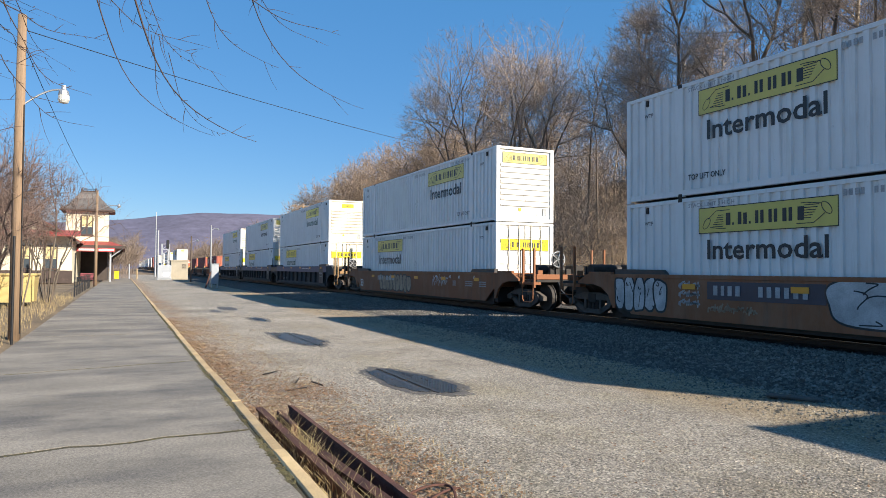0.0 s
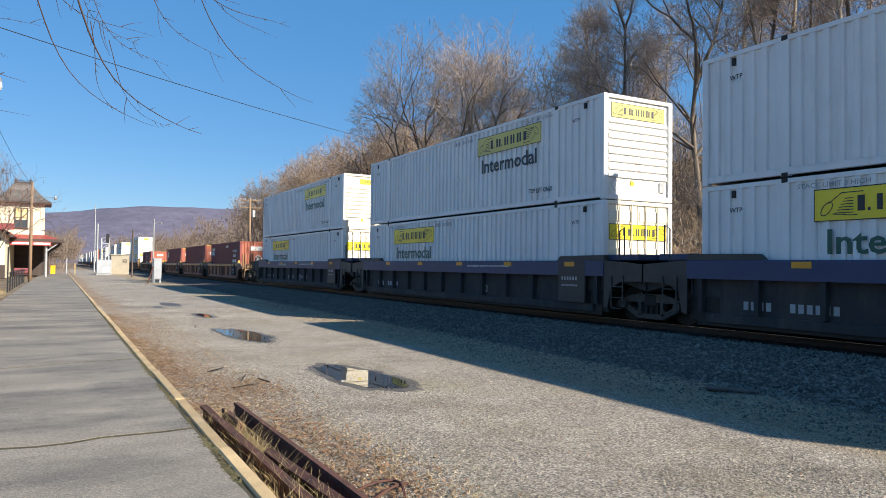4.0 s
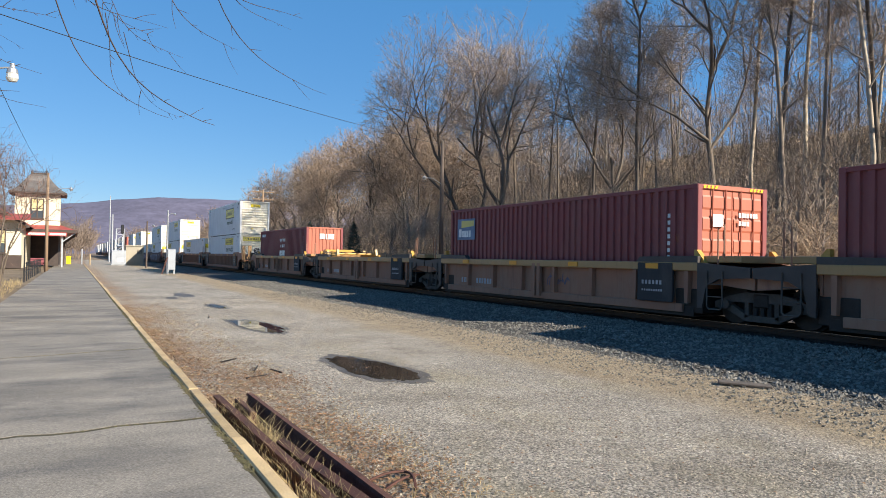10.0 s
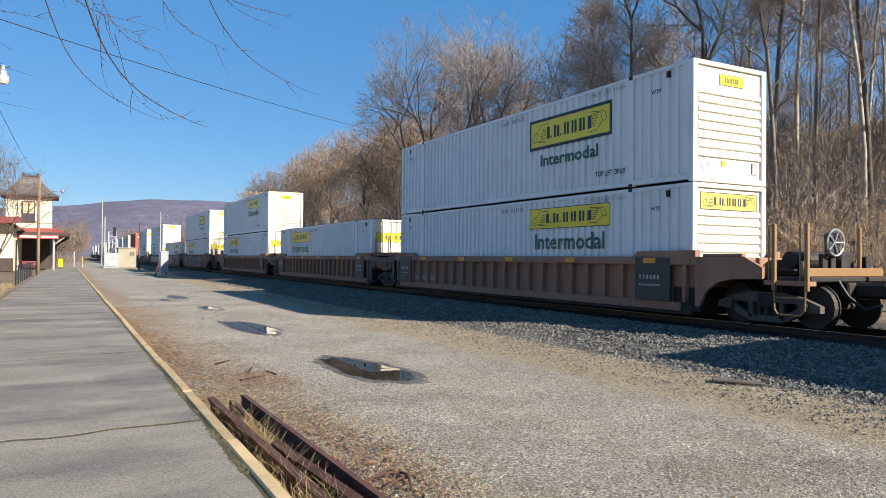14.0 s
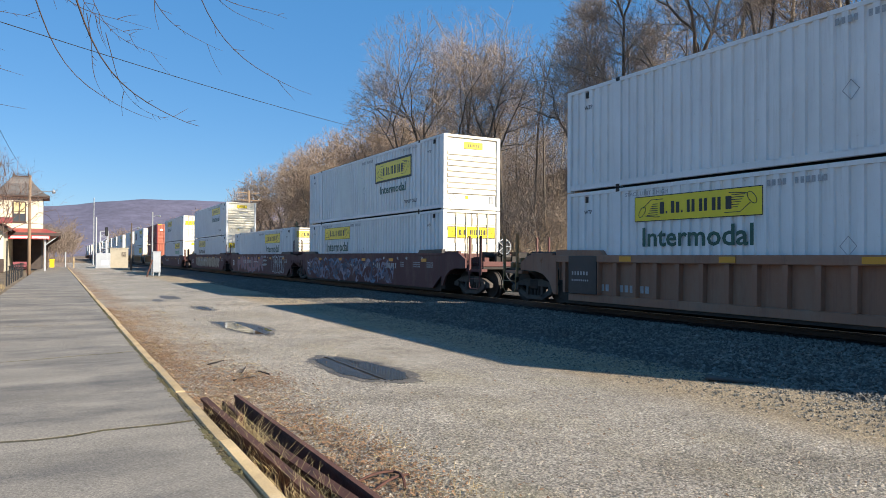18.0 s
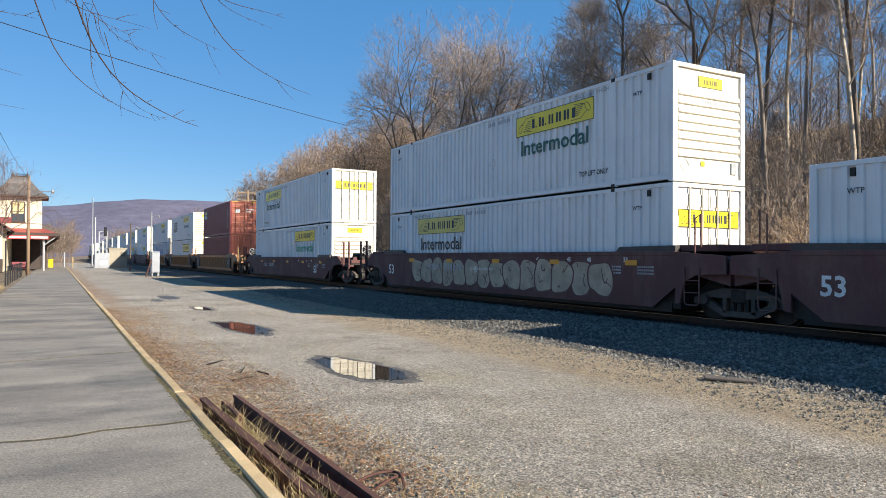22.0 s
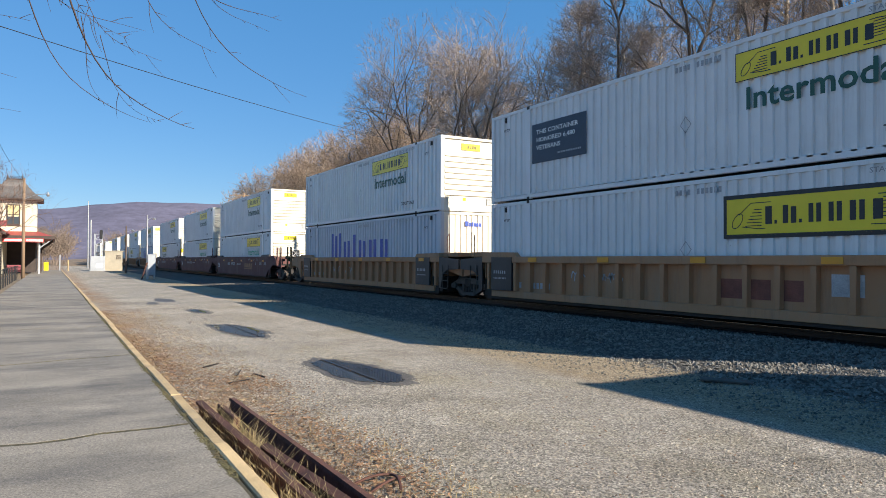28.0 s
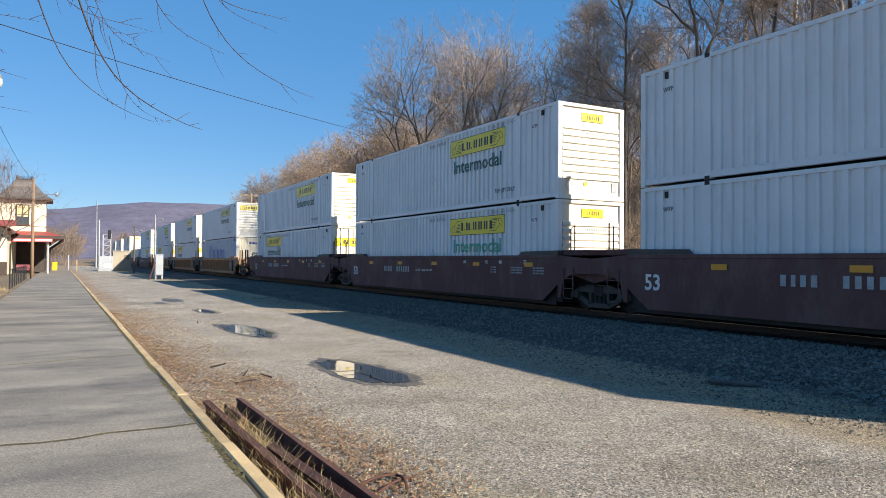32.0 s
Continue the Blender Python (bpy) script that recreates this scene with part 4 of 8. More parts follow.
# car styles: side, top chord, height of the sides
CARS = {
    "brown": dict(side=BROWN, chord=BROWN, top=1.30, ribs=0, label="weathered brown well car unit with smooth sides"),
    "slate": dict(side=SLATE, chord=NAVY, top=1.58, ribs=1.45, label="sooty dark well car unit with a navy top chord"),
    "taupe": dict(side=TAUPE, chord=CHORD_TAN, top=1.38, ribs=1.75, label="grimy brown well car unit with an ochre top chord"),
    "rib_brown": dict(side=TAUPE, chord=TAUPE, top=1.48, ribs=0.72, label="brown well car unit with closely ribbed sides"),
    "tan": dict(side=TAN, chord=TAN, top=1.50, ribs=0.78, label="dusty tan well car unit with closely ribbed sides"),
    "maroon": dict(side=MAROON, chord=MAROON, top=1.56, ribs=0, label="dull maroon well car unit with smooth sides"),
    "fec": dict(side=MAROON, chord=MAROON, top=1.37, ribs=0, label="dark maroon well car with smooth low sides"),
}


def truck(parent, y):
    """A two-axle truck: bolster with side frames, axles and wheels under it."""
    b = part("truck", Shape().box(-1.15, -0.2, 0.42, 1.15, 0.2, 0.72, 0.03), STEEL, parent, at=(0, y, 0))
    for sx in (-1, 1):
        s = Shape()
        s.prism([(-1.22, 0.5), (-1.22, 0.36), (-0.98, 0.35), (-0.8, 0.42), (-0.8, 0.66)], 0, sx * 0.98, sx * 1.12)
        s.prism([(1.22, 0.5), (0.8, 0.66), (0.8, 0.42), (0.98, 0.35), (1.22, 0.36)], 0, sx * 0.98, sx * 1.12)
        s.prism([(-0.85, 0.64), (-0.85, 0.52), (0.85, 0.52), (0.85, 0.64), (0.42, 0.74), (-0.42, 0.74)], 0, sx * 0.96, sx * 1.13)
        s.prism([(-0.95, 0.36), (-0.42, 0.12), (-0.36, 0.24), (-0.8, 0.46)], 0, sx * 0.97, sx * 1.12)
        s.prism([(0.95, 0.36), (0.8, 0.46), (0.36, 0.24), (0.42, 0.12)], 0, sx * 0.97, sx * 1.12)
        s.box(sx * 0.97, -0.42, 0.11, sx * 1.12, 0.42, 0.24)
        s.box(sx * 0.97, -0.42, 0.2, sx * 1.12, -0.32, 0.56)
        s.box(sx * 0.97, 0.32, 0.2, sx * 1.12, 0.42, 0.56)
        part("side_frame", s, TRUCK, b)
        sp = Shape()
        for yy in (-0.18, 0.0, 0.18):
            sp.tube((sx * 1.05, yy, 0.24), (sx * 1.05, yy, 0.5), 0.07, n=8)
        part("spring_nest", sp, STEEL, b)
        for yy in (-0.89, 0.89):
            w = Shape().lathe([(0.05, -0.07), (0.38, -0.06), (0.44, -0.055), (0.455, 0.05), (0.485, 0.06), (0.485, 0.085), (0.40, 0.09), (0.05, 0.09)], (0, 0, 0), 20, 0)
            part("wheel", w, WHEEL, b, smooth=False, at=pose(sx * 0.765, yy, 0.456, 0, 0, 180 if sx > 0 else 0))
            part("axle_box", Shape().tube((sx * 1.0, yy, 0.456), (sx * 1.19, yy, 0.456), 0.11, n=10), TRUCK, b)
    for yy in (-0.89, 0.89):
        part("axle", Shape().tube((-1.0, yy, 0.456), (1.0, yy, 0.456), 0.075, n=8), STEEL, b)
    return b


def car_end(c, st, hw, sign, kind):
    """The part past the well: kind 'joint' (shared truck), 'bare' (rests on its neighbour's truck) or 'coupler'."""
    g = sign
    top = st["top"]
    if kind in ("joint", "bare"):
        s = Shape()
        s.prism([(g * hw, top - 0.45), (g * (hw + 1.42), 0.80), (g * (hw + 1.42), top - 0.16), (g * hw, top)], 0, -1.35, 1.35)
        part("end_sill", s, st["side"], c)
        part("end_hood", Shape().box(-1.3, g * (hw - 0.1), top, 1.3, g * (hw + 1.05), top + 0.16, 0.02), st["chord"], c)
        for sx in (-1, 1):
            a = Shape().prism([(g * hw, 0.34), (g * (hw + 0.14), 0.36), (g * (hw + 0.26), 0.86), (g * (hw + 0.6), 1.02), (g * (hw + 1.42), 1.06), (g * (hw + 1.42), top - 0.1), (g * hw, top)], 0, sx * 1.44, sx * 1.5)
            part("end_side", a, st["side"] if not st["ribs"] else BLACKISH, c)
            step = Shape().path([(sx * 1.52, g * (hw + 0.3), 1.2), (sx * 1.52, g * (hw + 0.3), 0.4), (sx * 1.52, g * (hw + 0.36), 0.34), (sx * 1.52, g * (hw + 0.66), 0.34), (sx * 1.52, g * (hw + 0.72), 0.4), (sx * 1.52, g * (hw + 0.72), 1.2)], 0.018, 6)
            for zz in (0.62, 0.9):
                step.tube((sx * 1.52, g * (hw + 0.3), zz), (sx * 1.52, g * (hw + 0.72), zz), 0.014, n=6)
            part("ladder", step, TRUCK if st["ribs"] else st["side"], c)
        h = Shape()
        h.path([(-1.46, g * (hw + 0.55), 1.0), (-1.46, g * (hw + 0.55), top + 0.75), (-1.46, g * (hw + 0.72), top + 0.85), (-1.46, g * (hw + 0.72), top + 0.1)], 0.018, 6)
        part("handrail", h, st["side"], c)
        if kind == "joint":
            truck(c, g * (hw + 1.5))
    else:
        post_mat = POST_TAN if st["ribs"] else st["side"]
        part("end_platform", Shape().box(-1.38, g * (hw - 0.02), 0.98, 1.38, g * (hw + 2.75), 1.08, 0.02), STEEL, c)
        part("end_beam", Shape().box(-1.4, g * (hw + 1.5), 1.08, 1.4, g * (hw + 1.62), top - 0.02, 0.02), st["side"], c)
        part("end_beam", Shape().box(-1.3, g * (hw + 2.5), 1.08, 1.3, g * (hw + 2.62), 1.26, 0.02), post_mat, c)
        part("walkway", Shape().box(-1.25, g * (hw + 1.75), 1.2, 1.25, g * (hw + 2.3), 1.24), STEEL, c)
        part("draft_sill", Shape().box(-0.4, g * (hw + 0.4), 0.62, 0.4, g * (hw + 2.9), 0.97, 0.03), STEEL, c)
        part("coupler", Shape().box(-0.16, g * (hw + 2.8), 0.66, 0.16, g * (hw + 3.52), 0.98, 0.06), STEEL, c)
        for sx in (-1, 1):
            a = Shape().prism([(g * hw, 0.34), (g * (hw + 0.12), 0.36), (g * (hw + 0.3), 0.7), (g * (hw + 0.62), 0.92), (g * (hw + 1.0), 1.0), (g * (hw + 1.75), 1.02), (g * (hw + 1.75), top - 0.22), (g * (hw + 1.3), top), (g * hw, top)],
                              0, sx * 1.42, sx * 1.5)
            part("end_side", a, st["side"], c)
            part("end_cap", Shape().box(sx * 1.36, g * (hw + 0.2), top, sx * 1.49, g * (hw + 1.25), top + 0.07, 0.01), st["chord"], c)
            for yy in (2.0, 2.72):
                part("post", Shape().box(sx * 1.42, g * (hw + yy - 0.04), 0.8, sx * 1.5, g * (hw + yy + 0.04), 2.15, 0.012), post_mat, c)
            grab = Shape().path([(sx * 1.53, g * (hw + 1.93), 0.98), (sx * 1.53, g * (hw + 1.93), 2.1), (sx * 1.53, g * (hw + 2.06), 2.16)], 0.016, 6)
            grab.path([(sx * 1.53, g * (hw + 2.62), 0.98), (sx * 1.53, g * (hw + 2.62), 2.1)], 0.016, 6)
            part("grab_rail", grab, post_mat, c)
            part("stirrup", Shape().path([(sx * 1.5, g * (hw + 2.02), 1.0), (sx * 1.5, g * (hw + 2.04), 0.42), (sx * 1.5, g * (hw + 2.12), 0.32), (sx * 1.5, g * (hw + 2.6), 0.32), (sx * 1.5, g * (hw + 2.7), 0.42), (sx * 1.5, g * (hw + 2.72), 1.0)], 0.02, 6)
                 .tube((sx * 1.5, g * (hw + 2.03), 0.66), (sx * 1.5, g * (hw + 2.71), 0.66), 0.016, n=6), post_mat, c)
            part("side_step", Shape().box(sx * 1.2, g * (hw + 1.75), 0.9, sx * 1.46, g * (hw + 2.75), 1.0, 0.01), st["side"], c)
        part("reservoir", Shape().tube((-0.9, g * (hw + 1.95), 1.42), (0.2, g * (hw + 1.95), 1.42), 0.18, n=12), STEEL, c)
        part("valve_box", Shape().box(0.45, g * (hw + 1.75), 1.1, 0.95, g * (hw + 2.2), 1.6, 0.04), STEEL, c)
        part("hose", Shape().path([(-0.5, g * (hw + 2.75), 1.0), (-0.5, g * (hw + 2.95), 0.7), (-0.35, g * (hw + 3.2), 0.45), (-0.2, g * (hw + 3.45), 0.55)], 0.03, 6), INK, c)
        for xx, yy, z1 in ((-1.0, 2.3, 1.4), (-0.6, 2.45, 1.55), (0.1, 2.4, 1.45), (1.05, 2.35, 1.5)):
            part("bracket", Shape().box(xx - 0.1, g * (hw + yy), 1.08, xx + 0.1, g * (hw + yy + 0.1), z1, 0.01), post_mat if xx < -0.8 else STEEL, c)
        if g < 0:
            wheel = Shape()
            for k in range(14):
                a, b = 2 * math.pi * k / 14, 2 * math.pi * (k + 1) / 14
                wheel.tube((0.27 * math.cos(a), 0, 0.27 * math.sin(a)), (0.27 * math.cos(b), 0, 0.27 * math.sin(b)), 0.02, n=5)
            for k in range(5):
                a = 2 * math.pi * k / 5
                wheel.tube((0, 0.03, 0), (0.27 * math.cos(a), 0, 0.27 * math.sin(a)), 0.02, n=5)
            part("brake_wheel", wheel, GALV, c, at=(-0.45, g * (hw + 2.66), 1.78))
            part("brake_gear", Shape().box(-0.65, g * (hw + 2.5), 1.5, -0.2, g * (hw + 2.62), 1.98, 0.05), INK, c)
            part("brake_stand", Shape().box(-0.5, g * (hw + 2.52), 1.08, -0.35, g * (hw + 2.6), 1.5), STEEL, c)
        truck(c, g * (hw + 1.55))


def letterform(rng, w, h, thick, swell):
    """A bold painted letter of crossing bands, widened by swell."""
    s = Shape()
    tops = [(-0.4 * w, rng.uniform(0.3, 0.5) * h), (rng.uniform(-0.1, 0.1) * w, rng.uniform(0.25, 0.5) * h), (0.4 * w, rng.uniform(0.3, 0.5) * h)]
    feet = [(-0.38 * w + rng.uniform(-0.1, 0.1) * w, -0.48 * h), (rng.uniform(-0.15, 0.15) * w, -0.45 * h), (0.42 * w, rng.uniform(-0.5, -0.35) * h)]
    lines = [(tops[0], (rng.uniform(-0.5, -0.2) * w, 0), feet[0]), (tops[2], (rng.uniform(0.1, 0.45) * w, 0.05 * h), feet[2])]
    lines.append(rng.choice([(tops[0], tops[1], tops[2]), (feet[0], feet[1], feet[2]), (tops[0], (0, 0), feet[2]), ((-0.4 * w, 0), (0, 0.1 * h), (0.4 * w, 0))]))
    for n, line in enumerate(lines):
        pts = []
        for k in range(9):
            f = k / 8
            q = [(1 - f) ** 2 * line[0][i] + 2 * f * (1 - f) * (2 * line[1][i] - (line[0][i] + line[2][i]) / 2) + f * f * line[2][i] for i in (0, 1)]
            pts.append((q[0], max(-0.5 * h, min(0.5 * h, q[1]))))
        left, right = [], []
        for k in range(9):
            a, b = pts[max(0, k - 1)], pts[min(8, k + 1)]
            dx, dy = b[0] - a[0], b[1] - a[1]
            m = math.hypot(dx, dy) or 1
            t = thick * (0.8 + 0.4 * math.sin(k * 0.4 + n)) + swell
            left.append((pts[k][0] - dy / m * t, pts[k][1] + dx / m * t, 0.0004 * n))
            right.append((pts[k][0] + dy / m * t, pts[k][1] - dx / m * t, 0.0004 * n))
        s.add(left + right, [(k, k + 1, 10 + k, 9 + k)[::-1] for k in range(8)])
    return s


def curve_of(pts, n=12):
    """A smooth line through four given points."""
    out = []
    for k in range(n + 1):
        f = k / n
        c = ((1 - f) ** 3, 3 * f * (1 - f) ** 2, 3 * f * f * (1 - f), f ** 3)
        out.append((sum(c[i] * pts[i][0] for i in range(4)), sum(c[i] * pts[i][1] for i in range(4))))
    return out


def bubble(rng, w, h, square=0.75):
    """The closed outline of one swollen painted letter."""
    ph = [rng.uniform(0, 6.28) for _ in range(3)]
    pts = []
    for k in range(37):
        a = 2 * math.pi * k / 36
        r = 1 + 0.07 * math.sin(2 * a + ph[0]) + 0.06 * math.sin(3 * a + ph[1]) + 0.03 * math.sin(5 * a + ph[2])
        c, z = math.cos(a), math.sin(a)
        pts.append((w / 2 * r * math.copysign(abs(c) ** square, c), h / 2 * r * math.copysign(abs(z) ** square, z)))
    return pts


def paint_tag(c, kind, at, w, h, fill, line, rng):
    """Spray paint on a car's side: bubbles, swoops, angular letters, bare outlines or a quick scribble."""
    def layer(name, shape, mat, owner, z, label=""):
        return part(name, shape, mat, owner, label, at=(at if owner is c else Matrix.Identity(4)) @ pose(0, 0, z))
    if kind in ("bubbles", "outline", "mask"):
        n = 1 if kind == "mask" else max(2, round(w / (h * (0.42 if w < 3 else 0.6 if w < 8 else 0.85))))
        first = None
        for j in range(n):
            lw = w / n * (1.0 if n == 1 else 1.18)
            edge = bubble(rng, lw, h * rng.uniform(0.88, 1.0), 0.75 if n > 1 else 0.9)
            cx, cy = -w / 2 + (j + 0.5) * w / n, rng.uniform(-0.04, 0.04) * h
            edge = [(x + cx, y + cy) for x, y in edge]
            z = 0.0012 * (j % 3)
            t = layer("painted_tag", strokes([edge], 0.028 if n > 1 else 0.022), line, c, z + 0.0006, "spray-painted rounded outline")
            if kind != "outline":
                t2 = Shape().add([(x, y, 0.0) for x, y in edge[:-1]], [tuple(range(36))])
                part("tag_fill", t2, fill, t, at=(0, 0, -0.0006))
            inner = []
            for q in range(2 if n > 1 else 6):
                x0, y0 = cx + rng.uniform(-0.3, 0.3) * lw, cy + rng.uniform(-0.35, 0.35) * h
                inner.append(curve_of([(x0, y0), (x0 + rng.uniform(-0.2, 0.2) * lw, y0 + rng.uniform(-0.3, 0.3) * h), (x0 + rng.uniform(-0.3, 0.3) * lw, y0 + rng.uniform(-0.3, 0.3) * h),
                                       (max(cx - 0.4 * lw, min(cx + 0.4 * lw, x0 + rng.uniform(-0.25, 0.25) * lw)), max(cy - 0.4 * h, min(cy + 0.4 * h, y0 + rng.uniform(-0.4, 0.4) * h)))]))
            part("tag_line", strokes(inner, 0.014), line, t, at=(0, 0, 0.0005))
    elif kind == "swoops":
        mats = [fill, line, SPRAY_DUSK, fill, SPRAY_BLUE, line, SPRAY_DUSK]
        for j in range(int(w * 15)):
            x, y = rng.uniform(-0.5, 0.5) * w, rng.uniform(-0.36, 0.36) * h
            ln, a = rng.uniform(0.25, 0.85), rng.uniform(-0.9, 0.9)
            side = rng.choice((-1, 1)) * rng.uniform(0.15, 0.45)
            q = [(x + f * ln * math.cos(a) - b * side * math.sin(a), y + f * ln * math.sin(a) + b * side * math.cos(a)) for f, b in ((0, 0), (0.2, 1), (0.7, 1.1), (1, 0.1))]
            q = [(max(-0.52 * w, min(0.52 * w, u)), max(-0.5 * h, min(0.46 * h, v))) for u, v in q]
            thin = j % 5 == 0
            tag = layer("painted_tag", strokes([curve_of(q, 10)], 0.008 if thin else 0.02, 0.0 if thin else rng.uniform(0.025, 0.075)), SPRAY_LILAC if thin else mats[j % 7], c, 0.0001 * j)
            tag["kind"] = "stuff"
    elif kind == "scribble":
        lines, x = [], -w / 2
        while x < w / 2:
            g = rng.uniform(0.16, 0.3) * h
            lines.append(curve_of([(x, rng.uniform(-0.4, 0.0) * h), (x + g * 0.2, rng.uniform(0.2, 0.7) * h), (x + g, rng.uniform(-0.7, 0.4) * h), (x + g * 1.3, rng.uniform(-0.2, 0.5) * h)], 8))
            x += g
        layer("painted_tag", strokes(lines, 0.02), line, c, 0.001, "quick pale spray-painted scrawl")
    else:
        n = max(1, round(w / h))
        for j in range(n):
            q = rng.randrange(10 ** 6)
            m = pose(-w / 2 + (j + 0.5) * w / n, 0, 0.0004 * (j % 2), 0, 0, rng.uniform(-8, 8))
            tag = part("painted_tag", letterform(random.Random(q), w / n * 1.15, h * 0.9, h * 0.19, 0.045), line, c, "spray-painted swelling shape", at=at @ m)
            part("tag_fill", letterform(random.Random(q), w / n * 1.15, h * 0.9, h * 0.19, 0.0), fill, tag, at=(0, 0, 0.002))


# kind, place along the car, height, width, height of the piece, fill, line
TAGS = {
    ("brown", 1): (("bubbles", 7.3, 0.78, 2.0, 0.92, SPRAY_PALE, SLATE), ("scribble", 5.5, 1.06, 0.65, 0.24, BROWN, SPRAY_PALE), ("scribble", 5.5, 0.84, 0.65, 0.24, BROWN, SPRAY_PALE), ("scribble", 5.5, 0.62, 0.65, 0.24, BROWN, SPRAY_PALE),
                   ("scribble", 4.2, 0.52, 1.35, 0.3, BROWN, SPRAY_DUST), ("mask", 0.85, 0.76, 2.0, 1.0, SPRAY_PALE, SLATE), ("bubbles", -3.2, 0.8, 3.0, 0.9, SPRAY_PALE, INK)),
    ("brown", 2): (("bubbles", 2.2, 0.72, 4.4, 0.85, SPRAY_DUST, INK), ("scribble", -3.4, 0.9, 1.6, 0.6, BROWN, SPRAY_PALE)),
    ("slate", 3): (("scribble", 2.3, 1.39, 1.7, 0.3, SLATE, SPRAY_PALE), ("scribble", 0.9, 0.62, 1.1, 0.6, SLATE, SPRAY_PALE), ("scribble", -0.85, 0.62, 1.15, 0.64, SLATE, SPRAY_PALE)),
    ("taupe", 4): (("scribble", -0.9, 0.75, 1.0, 0.5, TAUPE, SPRAY_VIOLET),),
    ("tan", 8): (("scribble", 3.0, 0.85, 0.8, 0.5, TAN, SPRAY_PALE), ("scribble", 1.2, 0.85, 0.8, 0.5, TAN, SPRAY_PALE)),
    ("tan", 10): (("scribble", 3.6, 0.95, 0.5, 0.45, TAN, SPRAY_PALE), ("scribble", 2.3, 0.95, 0.7, 0.45, TAN, SPRAY_PALE)),
    ("maroon", 5): (("swoops", 2.0, 0.80, 11.6, 1.1, SPRAY_VIOLET, SPRAY_LILAC),),
    ("maroon", 6): (("letters", 1.95, 0.88, 7.6, 1.05, SPRAY_PINK, SPRAY_BLUE), ("scribble", -2.0, 1.4, 1.2, 0.26, MAROON, SPRAY_PALE), ("scribble", -2.2, 1.12, 1.1, 0.26, MAROON, SPRAY_PALE), ("scribble", -2.2, 0.84, 1.1, 0.26, MAROON, SPRAY_PALE),
                    ("outline", -5.6, 0.88, 2.8, 1.15, MAROON, SPRAY_PALE)),
    ("maroon", 7): (("bubbles", -0.4, 0.86, 11.6, 1.0, SPRAY_CREAM, MAROON),),
}


def well_car(style, well, near, far, seed=0):
    st = CARS[style]
    c = thing("well_car", st["label"], "rail car", group="cars of the train")
    hw, top = well / 2 + 0.25, st["top"]
    if st["ribs"]:
        for sx in (-1, 1):
            x = sx * 1.5
            part("side_plate", Shape().prism([(-hw, 0.62), (-hw + 0.5, 0.36), (hw - 0.5, 0.36), (hw, 0.62), (hw, top - 0.18), (-hw, top - 0.18)], 0, x - sx * 0.185, x - sx * 0.16), st["side"], c)
            part("top_chord", Shape().box(x - sx * 0.19, -hw, top - 0.2, x, hw, top, 0.015), st["chord"], c)
            part("bottom_chord", Shape().box(x - sx * 0.19, -hw + 0.5, 0.2, x - sx * 0.06, hw - 0.5, 0.4, 0.01), st["side"], c)
            n = round(2 * hw / st["ribs"])
            rib = Shape().prism([(-0.05, 0.42), (0.05, 0.42), (0.065, top - 0.2), (-0.065, top - 0.2)], 0, x - sx * 0.17, x - sx * 0.02).mesh("rib", st["side"])
            for k in range(n + 1):
                part("rib", rib, st["side"], c, at=(0, -hw + 0.35 + (2 * hw - 0.7) * k / n, 0))
            if style == "taupe" and sx < 0:
                for gy_ in (-1, 1):
                    part("corner_guide", Shape().prism([(gy_ * (well / 2 + 0.05), top), (gy_ * (well / 2 + 0.38), top), (gy_ * (well / 2 + 0.12), top + 0.3), (gy_ * (well / 2 + 0.05), top + 0.3)], 0, -1.38, -1.24), YELLOW, c, "yellow corner guide")
                    part("corner_guide", Shape().prism([(gy_ * (well / 2 + 0.05), top), (gy_ * (well / 2 + 0.38), top), (gy_ * (well / 2 + 0.12), top + 0.3), (gy_ * (well / 2 + 0.05), top + 0.3)], 0, 1.24, 1.38), YELLOW, c, "yellow corner guide")
            if style == "taupe":
                for dy in (-0.13, 0.13):
                    part("centre_post", Shape().box(x - sx * 0.08, dy - 0.08, 0.28, x + sx * 0.01, dy + 0.08, top - 0.1), st["side"], c)
            if sx < 0 and style in ("slate", "tan", "taupe", "rib_brown"):
                for yy in ((-hw + 0.75, hw - 1.75) if style in ("tan", "rib_brown") else (-hw + 0.75,)):
                    part("dark_panel", Shape().box(x - 0.018, yy, 0.42, x + 0.05, yy + 1.15, top - 0.02), BLACKISH if style != "taupe" else SLATE, c, "dark painted end panel")
                    part("panel_text", blocks([(0.07, 1)] * 6, 0.05, 0.1, GREY_INK), GREY_INK, c, at=pose(x - 0.018, yy + 1.0, top - 0.55) @ SIDE @ pose(0, 0, 0.004))
                    part("panel_text", blocks([(0.05, 1)] * 9, 0.03, 0.05, GREY_INK), GREY_INK, c, at=pose(x - 0.018, yy + 1.0, top - 0.72) @ SIDE @ pose(0, 0, 0.004))
        if style == "slate":
            for sx in (-1, 1):
                part("navy_band", Shape().box(sx * 1.4, -hw, top - 0.42, sx * 1.515, hw, top - 0.04), NAVY, c)
    else:
        for sx in (-1, 1):
            x = sx * 1.5
            part("side_plate", Shape().prism([(-hw, 0.72), (-hw + 0.7, 0.22), (hw - 0.7, 0.22), (hw, 0.72), (hw, top), (-hw, top)], 0, x - sx * 0.07, x), st["side"], c)
            part("top_chord", Shape().box(x - sx * 0.2, -hw, top - 0.09, x + sx * 0.012, hw, top + 0.012, 0.01), st["chord"], c)
